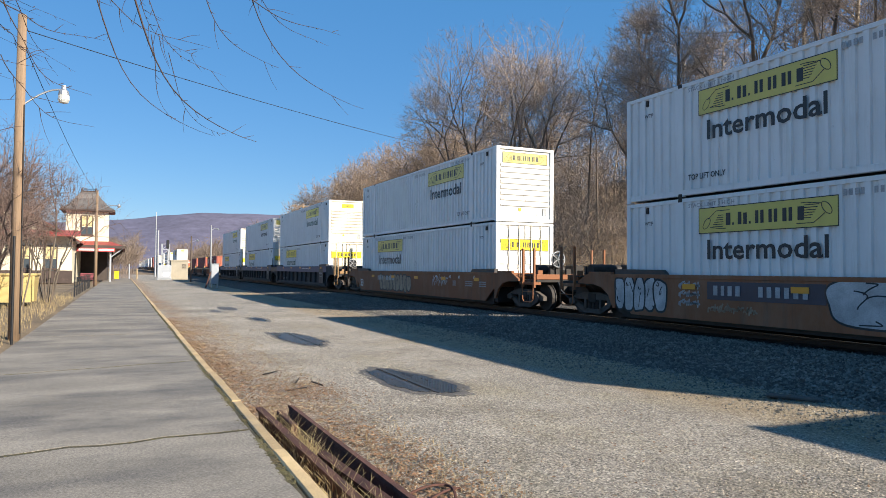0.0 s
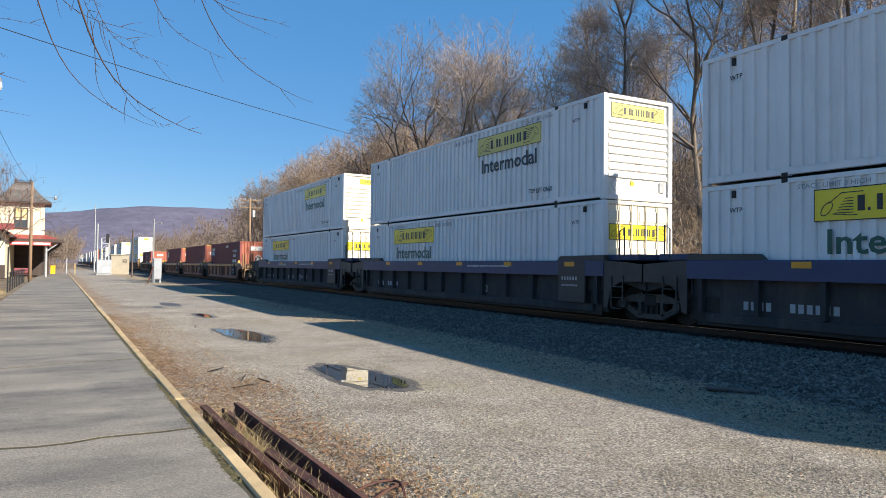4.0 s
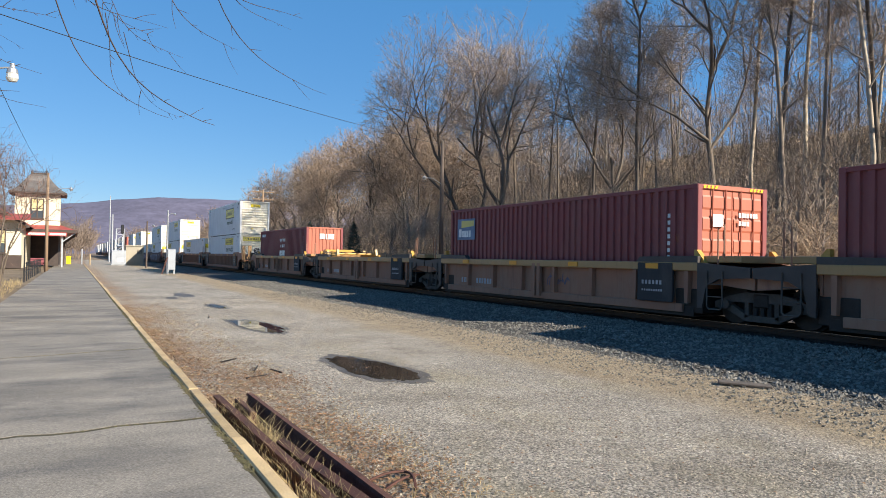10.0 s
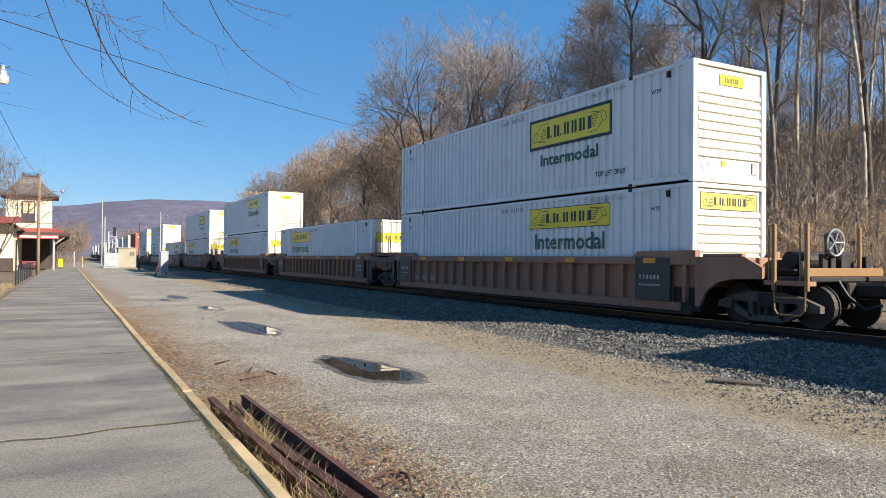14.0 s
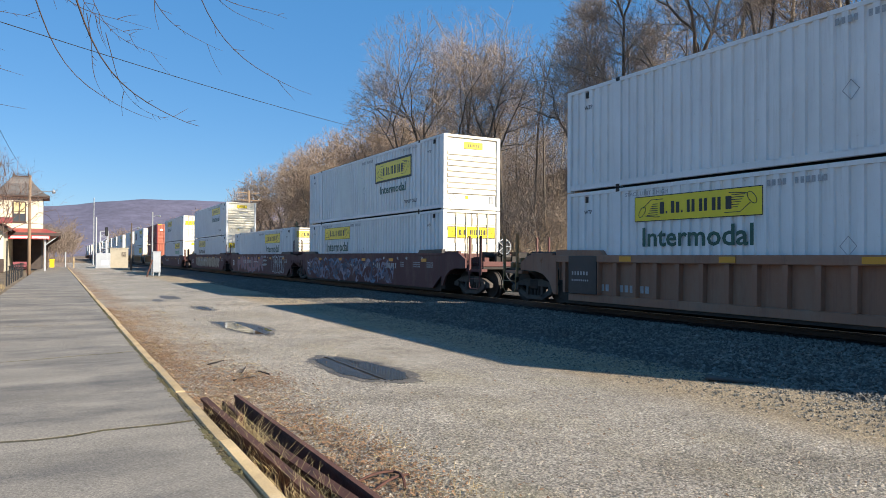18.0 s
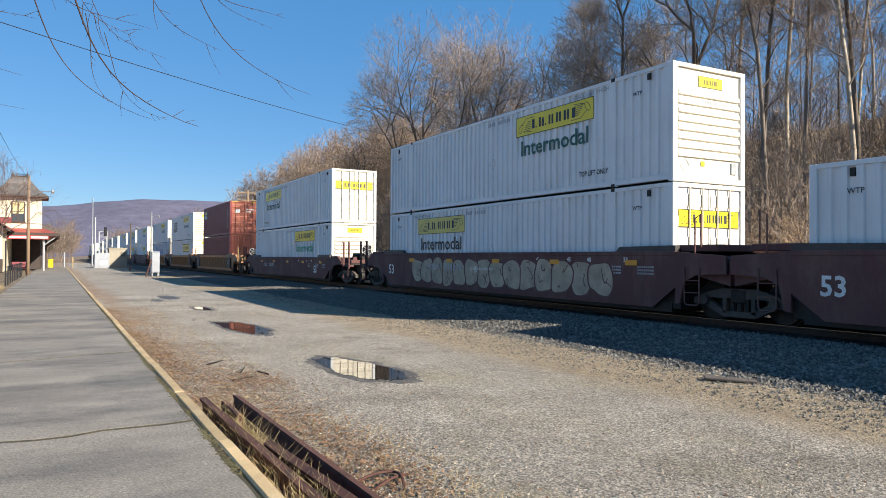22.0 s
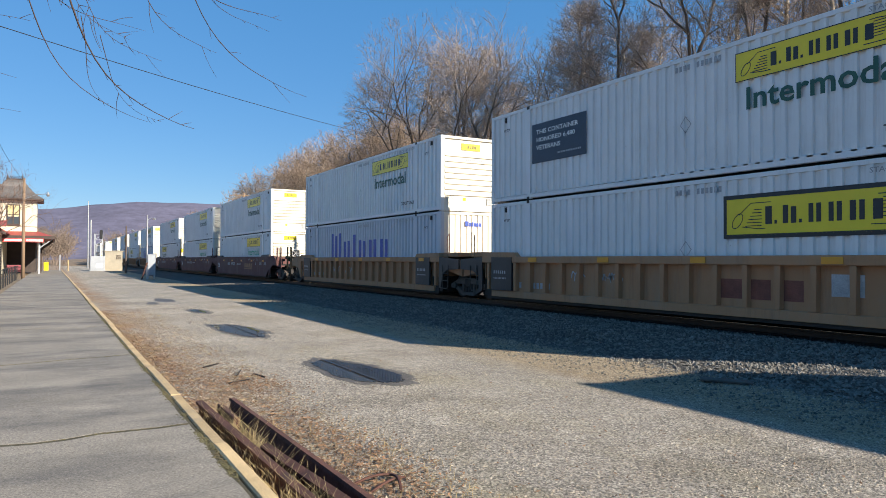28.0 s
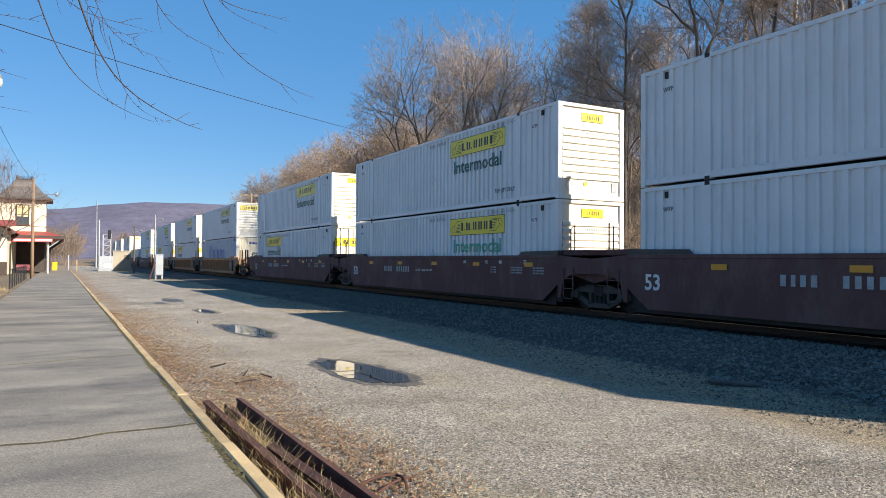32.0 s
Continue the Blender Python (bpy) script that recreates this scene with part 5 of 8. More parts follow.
    for sx in (-1, 1):
        for gy_ in (-1, 1):
            part("top_cover", Shape().prism([(gy_ * (hw - 2.0), top), (gy_ * (hw - 1.85), top + 0.13), (gy_ * hw, top + 0.15), (gy_ * hw, top)], 0, sx * 1.33, sx * 1.49), BLACKISH if style != "rib_brown" and style != "tan" else st["chord"], c)
    part("well_floor", Shape().box(-1.38, -hw + 0.2, 0.12, 1.38, hw - 0.2, 0.34), STEEL, c)
    for gy_ in (-1, 1):
        # added dark block, hides sunlit ground seen through the lower corner gaps
        part("dark_gap_filler", Shape().box(-1.36, gy_ * (hw - 0.78), 0.2, 1.36, gy_ * (hw + 0.04), 0.76, 0.02), STEEL, c)
        part("bulkhead", Shape().box(-1.38, gy_ * (hw - 0.06), 0.77, 1.38, gy_ * hw, top), st["side"], c)
    car_end(c, st, hw, -1, near)
    car_end(c, st, hw, 1, far)
    # marks on the side that the yard sees
    def on_side(yy, zz):
        return pose(-1.502, yy, zz) @ SIDE
    yy = -hw + 1.2
    while yy < hw - 1:
        part("reflector", Shape().box(0, 0, -0.006, 0.42, 0.13, 0.006), SIGN_ORANGE, c, at=on_side(yy + 0.42, top - 0.34 if not st["ribs"] else top - 0.165) @ pose(0, 0, 0.018))
        yy += 3.1
    if not st["ribs"]:
        number_at = {"brown": (4.7, 0.84), "maroon": (4.0 if seed != 5 else -1.84, 0.92)}.get(style, (hw - 3.4, top - 0.62))
        part("marking", blocks([(0.13, 1), (0.10, 1), (0.12, 1), (0.13, 1), (-0.3, 1)] + [(0.12, 1)] * 6, 0.10, 0.23, GREY_INK), GREY_INK if style != "brown" else WHITE_INK, c, at=on_side(*number_at) @ pose(0, 0, 0.016))
        part("lettering", words("53", 0.54, WHITE_INK, 0.012), WHITE_INK, c, at=on_side(hw - 0.6 if style != "fec" else -hw + 2.6, top - 0.85) @ pose(0, 0, 0.004))
        for yy, text in ((-hw + 5.4, "40"), (-hw + 3.95, "45"), (-hw + 3.1, "48"), (-hw + 1.7, "53")):
            part("lettering", words(text, 0.17, WHITE_INK, 0.003), WHITE_INK, c, at=on_side(yy, top - 0.26) @ pose(0, 0, 0.004))
        for yy, n in ((-hw + 2.4, 9), (-hw + 3.6, 5), (-hw + 1.2, 8)):
            for r in range(3):
                part("marking", blocks([(0.045, 1)] * n, 0.025, 0.045, GREY_INK), GREY_INK, c, at=on_side(yy, top - 0.4 - 0.08 * r) @ pose(0, 0, 0.004))
    else:
        part("marking", blocks([(0.12, 1)] * 4 + [(-0.3, 1)] + [(0.12, 1)] * 6, 0.06, 0.18, GREY_INK), GREY_INK, c, at=pose(-1.502, hw - 1.4, 0.52) @ SIDE @ pose(0, 0, -0.155))
    depth = 0.004 if not st["ribs"] else -0.155
    for kind, yy, zz, w, h, fill, line in TAGS.get((style, seed), ()):
        paint_tag(c, kind, on_side(yy, zz) @ pose(0, 0, 0.02 if st["ribs"] and zz > 1.2 else depth), w, h, fill, line, random.Random(round(100 * yy) + 7 * seed + 1000))
    if style == "brown" and seed == 1:
        part("dark_patch", Shape().box(-1.55, -0.21, -0.006, 1.55, 0.21, 0.002), NAVY_SIGN, c, "dark patch under the car's number", at=on_side(3.35, 0.95))
    if style == "slate":
        part("lettering", words("53", 0.34, GREY_INK, 0.01), GREY_INK, c, at=on_side(-2.05, 0.52) @ pose(0, 0, -0.155))
        part("lettering", words("53,900 LBS. MAX. GROSS WT. FOR 20 FT CONTAINERS", 0.085, WHITE_INK, 0.002, 2.6), WHITE_INK, c, at=on_side(-1.3, top - 0.2) @ pose(0, 0, 0.018))
    if style == "tan" and seed == 10:
        part("name_mark", blocks([(0.55, 1), (0.55, 1), (0.6, 1)], 0.12, 0.42, FADED_MARK), FADED_MARK, c, "faded red bars of an owner's name", at=on_side(-1.2, 0.58) @ pose(0, 0, -0.155))
        part("pale_panel", Shape().box(0, 0, -0.004, 0.62, 0.42, 0.004), SPRAY_PALE, c, at=on_side(-3.7, 0.72) @ pose(0, 0, -0.155))
    if style == "maroon":
        part("lettering", words("LD LMT 115,500 PER UNIT", 0.11, WHITE_INK, 0.002, 1.45), WHITE_INK, c, at=on_side(1.53 if seed == 5 else 0.9, 0.98) @ pose(0, 0, 0.012))
        if seed == 0 and near == "coupler":
            faded = blocks([(0.5, 1), (0.5, 1), (0.5, 1), (0.45, 1)], 0.12, 0.3, FADED_ORANGE)
            faded.transform(Matrix(((1, 0.35, 0, 0), (0, 1, 0, 0), (0, 0, 1, 0), (0, 0, 0, 1))))
            part("name_mark", faded, FADED_ORANGE, c, "faded orange slanting bars of an owner's name", at=on_side(-1.6, 0.78) @ pose(0, 0, 0.012))
            part("name_mark", Shape().add([(0, 0, 0), (2.4, 0, 0), (2.43, 0.07, 0), (0.03, 0.07, 0)], [(0, 1, 2, 3)]), FADED_ORANGE, c, at=on_side(-1.55, 0.66) @ pose(0, 0, 0.012))
        mark = {5: "A", 6: "C", 7: "B"}.get(seed)
        if mark:
            part("lettering", words(mark, 0.27, WHITE_INK, 0.006), WHITE_INK, c, at=on_side(3.5 if mark == "C" else -0.8 if mark == "A" else 0.62, 0.9) @ pose(0, 0, 0.012))
    return c


def yellow_hitch(c, y):
    """Folded trailer hitch on the deck of an empty well."""
    h = part("trailer_hitch", Shape().box(-1.3, y - 1.7, 1.4, -1.16, y + 1.9, 1.5, 0.02).box(1.16, y - 1.7, 1.4, 1.3, y + 1.9, 1.5, 0.02), YELLOW, c, "ochre folded trailer hitch")
    part("pivot_box", Shape().box(-1.0, y + 1.3, 1.44, 0.9, y + 1.85, 1.8, 0.1), YELLOW, h)
    part("pivot_box", Shape().box(-1.25, y + 1.0, 1.5, -0.7, y + 1.45, 1.68, 0.05), RUST, h)
    for yy, z1, x in ((-1.5, 1.78, -1.25), (-1.35, 1.82, 1.1), (0.35, 1.72, -1.2), (0.5, 1.75, 1.1), (-0.5, 1.6, -1.2)):
        part("strut", Shape().prism([(y + yy - 0.13, 1.48), (y + yy + 0.16, 1.48), (y + yy + 0.06, z1), (y + yy - 0.04, z1)], 0, x, x + 0.12), YELLOW, h)
    for xx, z0, z1, r, m in ((-1.22, 1.56, 1.62, 0.035, YELLOW), (-0.6, 1.6, 1.66, 0.03, RUST), (0.1, 1.58, 1.6, 0.045, POST_TAN), (0.7, 1.62, 1.66, 0.03, RUST)):
        part("tie_bar", Shape().tube((xx, y - 1.4, z0), (xx, y + 1.3, z1), r, n=6), m, h)
    for yy, zz, r in ((-1.1, 1.54, 0.06), (-0.2, 1.52, 0.05), (0.7, 1.55, 0.06)):
        part("cross_tube", Shape().tube((-1.2, y + yy, zz), (1.2, y + yy, zz), r, n=8), YELLOW, h)


made_cars = {}


def put_car(style, u, well, near, far, seed=0):
    key = (style, well, near, far, seed)
    at = pose(TRACK_X, u, RAIL_Z)
    if key not in made_cars:
        c = made_cars[key] = well_car(style, well, near, far, seed)
        c.matrix_basis = at
    else:
        c = copy_thing(made_cars[key], at)
    moving.append((c, u, 0.0))
    return c


W53, W40 = 16.154, 12.19
# place of the middle, car style, well length, near end, far end, seed, lower load, upper load
CONSIST = [
    (-217.9, "brown", W53, "bare", "joint", 0, "low_rusty", "low_rusty"),
    (-198.2, "brown", W53, "bare", "coupler", 1, "low_rusty", "low_rusty"),
    (-174.5, "brown", W53, "coupler", "coupler", 2, "low_rusty", "top_rusty"),
    (-150.85, "slate", W53, "coupler", "joint", 0, "low", "top"),
    (-131.4, "slate", W53, "bare", "joint", 0, "low", "top_rusty"),
    (-111.65, "slate", W53, "bare", "coupler", 3, "low", "top"),
    (-89.9, "taupe", W40, "coupler", "joint", 0, None, None),
    (-74.4, "taupe", W40, "bare", "joint", 0, "red_plain", None),
    (-58.8, "taupe", W40, "bare", "joint", 4, "red_board", None),
    (-43.2, "taupe", W40, "bare", "joint", 9, None, None),
    (-27.5, "taupe", W40, "bare", "coupler", 0, "red_stars", None),
    (-5.8, "rib_brown", W53, "coupler", "joint", 0, "low_ribs", "top_border"),
    (13.65, "rib_brown", W53, "bare", "joint", 0, "low", None),
    (33.25, "rib_brown", W53, "bare", "coupler", 0, "low", "top"),
    (56.8, "maroon", W53, "coupler", "joint", 5, "low", "top_border"),
    (76.35, "maroon", W53, "bare", "joint", 6, "low_ribs", None),
    (95.95, "maroon", W53, "bare", "coupler", 7, "low_rusty", "top"),
    (119.6, "fec", W53, "coupler", "coupler", 0, "low_sea", "low"),
    (143.05, "tan", W53, "coupler", "joint", 0, "crimson_low", "crimson"),
    (162.8, "tan", W53, "bare", "joint", 10, "low_board", "top_board"),
    (182.45, "tan", W53, "bare", "coupler", 8, "blue_name", "top"),
    (206.0, "maroon", W53, "coupler", "joint", 0, "low_sea", "top"),
    (225.5, "maroon", W53, "bare", "joint", 0, "low_sea", "top"),
    (245.2, "maroon", W53, "bare", "coupler", 0, "low", "top"),
    (268.5, "tan", W53, "coupler", "joint", 0, "blue_name", "top_rusty"),
    (288.2, "tan", W53, "bare", "joint", 0, "low", "top"),
    (307.9, "tan", W53, "bare", "coupler", 0, "low", "top_border"),
    (331.5, "maroon", W53, "coupler", "joint", 0, "low_ribs", "top"),
    (351.2, "maroon", W53, "bare", "joint", 0, "low", None),
    (370.9, "maroon", W53, "bare", "coupler", 0, "low", "top"),
    (394.5, "rib_brown", W53, "coupler", "joint", 0, "low", "top"),
    (414.2, "rib_brown", W53, "bare", "coupler", 0, "low", "top_border"),
]
for u, car, well, near, far, seed, low, up in CONSIST:
    unit_ = put_car(car, u, well, near, far, seed)
    if low is None and u < -40 and u > -50:
        yellow_hitch(unit_, 5.2)
    if low:
        put_container(low, u, 0)
    if up:
        put_container(up, u, 1)
put_container("red_short_stars", -89.9 - 3.06, 0)
put_container("red_short_board", -89.9 + 3.06, 0)


# ---- trees ----
def tubes(segs, sides):
    """One open-ended tapered tube for each (p0, p1, r0, r1)."""
    a = np.array([s[0] for s in segs], float)
    b = np.array([s[1] for s in segs], float)
    r0 = np.array([s[2] for s in segs])[:, None, None]
    r1 = np.array([s[3] for s in segs])[:, None, None]
    d = b - a
    d /= np.maximum(np.linalg.norm(d, axis=1), 1e-9)[:, None]
    ref = np.where(np.abs(d[:, 2:3]) < 0.9, np.array([[0, 0, 1.0]]), np.array([[1.0, 0, 0]]))
    s = np.cross(d, ref)
    s /= np.linalg.norm(s, axis=1)[:, None]
    w = np.cross(d, s)
    ang = np.arange(sides) * 2 * math.pi / sides
    ring = np.cos(ang)[None, :, None] * s[:, None, :] + np.sin(ang)[None, :, None] * w[:, None, :]
    v = np.concatenate([a[:, None, :] + ring * r0, b[:, None, :] + ring * r1], axis=1).reshape(-1, 3)
    i = np.arange(sides)
    j = (i + 1) % sides
    f = np.stack([i, j, j + sides, i + sides], axis=1)[None] + (np.arange(len(segs)) * 2 * sides)[:, None, None]
    return v, f.reshape(-1, 4)


def tube_mesh(name, segs, sides, mat):
    v, f = tubes(segs, sides)
    me = bpy.data.meshes.new(name)
    me.vertices.add(len(v))
    me.vertices.foreach_set("co", v.ravel())
    me.loops.add(f.size)
    me.loops.foreach_set("vertex_index", f.ravel().astype(np.int32))
    me.polygons.add(len(f))
    me.polygons.foreach_set("loop_start", np.arange(len(f), dtype=np.int32) * 4)
    me.materials.append(mat)
    me.update(calc_edges=True)
    me.polygons.foreach_set("use_smooth", [True] * len(f))
    return me


def unit(v):
    n = math.sqrt(v[0] ** 2 + v[1] ** 2 + v[2] ** 2) or 1.0
    return (v[0] / n, v[1] / n, v[2] / n)


def grow(rng, p, d, length, radius, level, last, out, st):
    """A branch with its side branches; out gathers (p0, p1, r0, r1, level)."""
    n = (7, 7, 5, 4, 3, 2)[level]
    step = length / n
    tip = radius * (0.62 if level == 0 and st["crown"] else 0.34)
    bend = st["bend"] * (0.45 if level == 0 else 1.0 if level < 3 else 1.5)
    for k in range(n):
        r0 = radius + (tip - radius) * k / n
        r1 = radius + (tip - radius) * (k + 1) / n
        lift = st["up"] * (0.6 if level == 0 else 1.0 if level < 3 else -0.4)
        d = unit((d[0] + rng.gauss(0, bend), d[1] + rng.gauss(0, bend), d[2] + rng.gauss(0, bend) + lift))
        q = (p[0] + d[0] * step, p[1] + d[1] * step, p[2] + d[2] * step)
        out.append((p, q, r0, r1, level))
        p = q
        if level < last and (k + 1) / n > ((0.55 if st["crown"] else 0.28) if level == 0 else 0.2):
            m = st["kids"][level] / (n * (0.45 if level == 0 and st["crown"] else 0.75))
            c = int(m) + (rng.random() < m - int(m))
            for _ in range(c):
                a = radians(rng.uniform(st["angle"] * 0.6, st["angle"] * 1.3))
                s = unit((rng.gauss(0, 1), rng.gauss(0, 1), rng.gauss(0, 1)))
                t = d[0] * s[0] + d[1] * s[1] + d[2] * s[2]
                s = unit((s[0] - t * d[0], s[1] - t * d[1], s[2] - t * d[2]))
                e = unit(tuple(d[i] * math.cos(a) + s[i] * math.sin(a) for i in range(3)))
                if level == 0 and st["crown"]:
                    ln = length * rng.uniform(0.95, 1.45)
                    rr = r1 * rng.uniform(0.5, 0.85)
                else:
                    ln = length * rng.uniform(0.4, 0.68) * (1.1 - 0.45 * k / n)
                    rr = r1 * rng.uniform(0.42, 0.66)
                grow(rng, p, e, ln, max(0.005, rr), level + 1, last, out, st)


def ribbons(segs, rng):
    """The finest twigs: a narrow blade each, turned at random."""
    a = np.array([s[0] for s in segs], float)
    b = np.array([s[1] for s in segs], float)
    r0 = np.array([s[2] for s in segs])[:, None]
    r1 = np.array([s[3] for s in segs])[:, None]
    d = b - a
    s = np.cross(d, rng.normal(size=a.shape))
    s /= np.maximum(np.linalg.norm(s, axis=1), 1e-9)[:, None]
    v = np.stack([a - s * r0, a + s * r0, b + s * r1, b - s * r1], axis=1).reshape(-1, 3)
    return v, np.arange(len(segs) * 4).reshape(-1, 4)


def quads_mesh(name, v, f, mat):
    me = bpy.data.meshes.new(name)
    me.vertices.add(len(v))
    me.vertices.foreach_set("co", v.ravel())
    me.loops.add(f.size)
    me.loops.foreach_set("vertex_index", f.ravel().astype(np.int32))
    me.polygons.add(len(f))
    me.polygons.foreach_set("loop_start", np.arange(len(f), dtype=np.int32) * 4)
    me.materials.append(mat)
    me.update(calc_edges=True)
    me.polygons.foreach_set("use_smooth", [True] * len(f))
    return me


def crown_mesh(name, segs, fine, mat, seed):
    v1, f1 = tubes(segs, 3)
    v2, f2 = ribbons(fine, np.random.RandomState(seed))
    return quads_mesh(name, np.concatenate([v1, v2]), np.concatenate([f1, f2 + len(v1)]), mat)


def tree_meshes(seed, blobs, trunks, radius, reach, bark=None, twig=0.007, sprays=3, depth=7, low=0.6, twig_mat=None):
    """Trunks that fork again and again within the crown's blobs (x, y, z, half width, half height): trunk and limbs, then thin branches and twigs as the crown."""
    rng = random.Random(seed)
    wood, mid, fine = [], [], []

    def outside(p):
        return min(math.sqrt(((p[0] - b[0]) ** 2 + (p[1] - b[1]) ** 2) / b[3] ** 2 + ((p[2] - b[2]) / b[4]) ** 2) for b in blobs)

    def turned(d, angle):
        q = unit((rng.gauss(0, 1), rng.gauss(0, 1), rng.gauss(0, 1)))
        t = d[0] * q[0] + d[1] * q[1] + d[2] * q[2]
        q = unit(tuple(q[i] - t * d[i] for i in range(3)))
        c, z = math.cos(radians(angle)), math.sin(radians(angle))
        return tuple(d[i] * c + q[i] * z for i in range(3))

    def put(p, q, r0, r1):
        (wood if r1 > 0.03 else mid).append((p, q, max(r0, twig * 1.7), max(r1, twig * 1.5)))

    def go(p, d, ln):
        return tuple(p[i] + d[i] * ln for i in range(3))

    def spray(p, d):
        for _ in range(sprays):
            e = unit(tuple(d[i] + rng.gauss(0, 0.42) + (0.12 if i == 2 else 0) for i in range(3)))
            ln = rng.uniform(0.35, 0.9)
            b = go(p, e, ln * 0.5)
            e2 = unit(tuple(e[i] + rng.gauss(0, 0.18) for i in range(3)))
            c = go(b, e2, ln * 0.5)
            fine.extend([(p, b, twig, twig * 0.85), (b, c, twig * 0.85, twig * 0.5)])
            for o, w in ((b, 0.5), (b, 0.4), (c, 0.34)):
                fine.append((o, go(o, turned(e, rng.uniform(22, 48)), ln * w), twig * 0.75, twig * 0.45))

    def branch(p, d, ln, r, level):
        n = 4 if level < 3 else 3 if level < 6 else 2
        tip = r * 0.9
        for k in range(n):
            bend = 0.11 if level < 5 else 0.15
            d = unit(tuple(d[i] + rng.gauss(0, bend) + ((0.035 if level < 4 else 0.015) if i == 2 else 0) for i in range(3)))
            q = go(p, d, ln / n)
            put(p, q, r + (tip - r) * k / n, r + (tip - r) * (k + 1) / n)
            p = q
            if level >= 1 and k < n - 1 and rng.random() < 0.34:
                e = turned(d, rng.uniform(35, 62))
                if level < depth - 2 and outside(p) < 1:
                    branch(p, e, ln * rng.uniform(0.6, 0.9), r * rng.uniform(0.3, 0.5), level + 2)
                else:
                    spray(p, e)
        far = outside(p)
        if level >= depth or far > 1.04:
            spray(p, d)
            return
        cut = 0.62 if far > 0.95 else 1.0
        branch(p, turned(d, rng.uniform(6, 20)), ln * rng.uniform(0.80, 0.95) * cut, tip * rng.uniform(0.78, 0.9), level + 1)
        branch(p, turned(d, rng.uniform(28, 52)), ln * rng.uniform(0.68, 0.9) * cut, tip * rng.uniform(0.6, 0.78), level + 1)
        if level < 3 and rng.random() < 0.45:
            branch(p, turned(d, rng.uniform(30, 55)), ln * rng.uniform(0.6, 0.85) * cut, tip * rng.uniform(0.4, 0.6), level + 1)

    for line, share in trunks:
        total = sum(math.dist(a, b) for a, b in zip(line, line[1:]))
        done, r0 = 0.0, radius * share
        for a, b in zip(line, line[1:]):
            n = max(2, int(math.dist(a, b) / 0.7))
            d = unit(tuple(b[i] - a[i] for i in range(3)))
            p = a
            for k in range(n):
                q = tuple(a[i] + (b[i] - a[i]) * (k + 1) / n + rng.gauss(0, 0.012) for i in range(3))
                f0, f1 = done / total, (done + math.dist(a, b) / n) / total
                wood.append((p, q, r0 * (1.12 - 0.5 * f0), r0 * (1.12 - 0.5 * f1)))
                done += math.dist(a, b) / n
                p = q
                if f1 > low and rng.random() < 0.75:
                    branch(p, turned(d, rng.uniform(35, 60)), reach * rng.uniform(0.55, 0.85), r0 * rng.uniform(0.22, 0.42), 2)
        for _ in range(2):
            branch(p, turned(d, rng.uniform(8, 26)), reach * rng.uniform(0.85, 1.1), r0 * rng.uniform(0.5, 0.68), 1)
    return tube_mesh("trunk", wood, 6, bark or BARK), crown_mesh("crown", mid, fine, twig_mat or TWIG, seed)


def slim(seed, h, r, lean, bark=None, low=0.35, wide=1.5, depth=6):
    """A forest tree: a long thin trunk with rising branches and a narrow crown."""
    q = random.Random(seed)
    ax, ay = lean * q.uniform(-1, 1), lean * q.uniform(-1, 1)
    def at_z(f):
        return (ax * h * f * f, ay * h * f * f, h * f)
    line = [(0, 0, -0.3)] + [tuple(c + (q.uniform(-0.1, 0.1) if i < 2 else 0) for i, c in enumerate(at_z(f))) for f in (0.2, 0.4, 0.6, 0.8)]
    blobs = [(*at_z(0.84), wide, h * 0.17), (*at_z(0.62), wide * 1.25, h * 0.2)]
    return tree_meshes(seed, blobs, [(line, 1.0)], r, h * 0.085, bark, 0.0075, 2, depth, low)


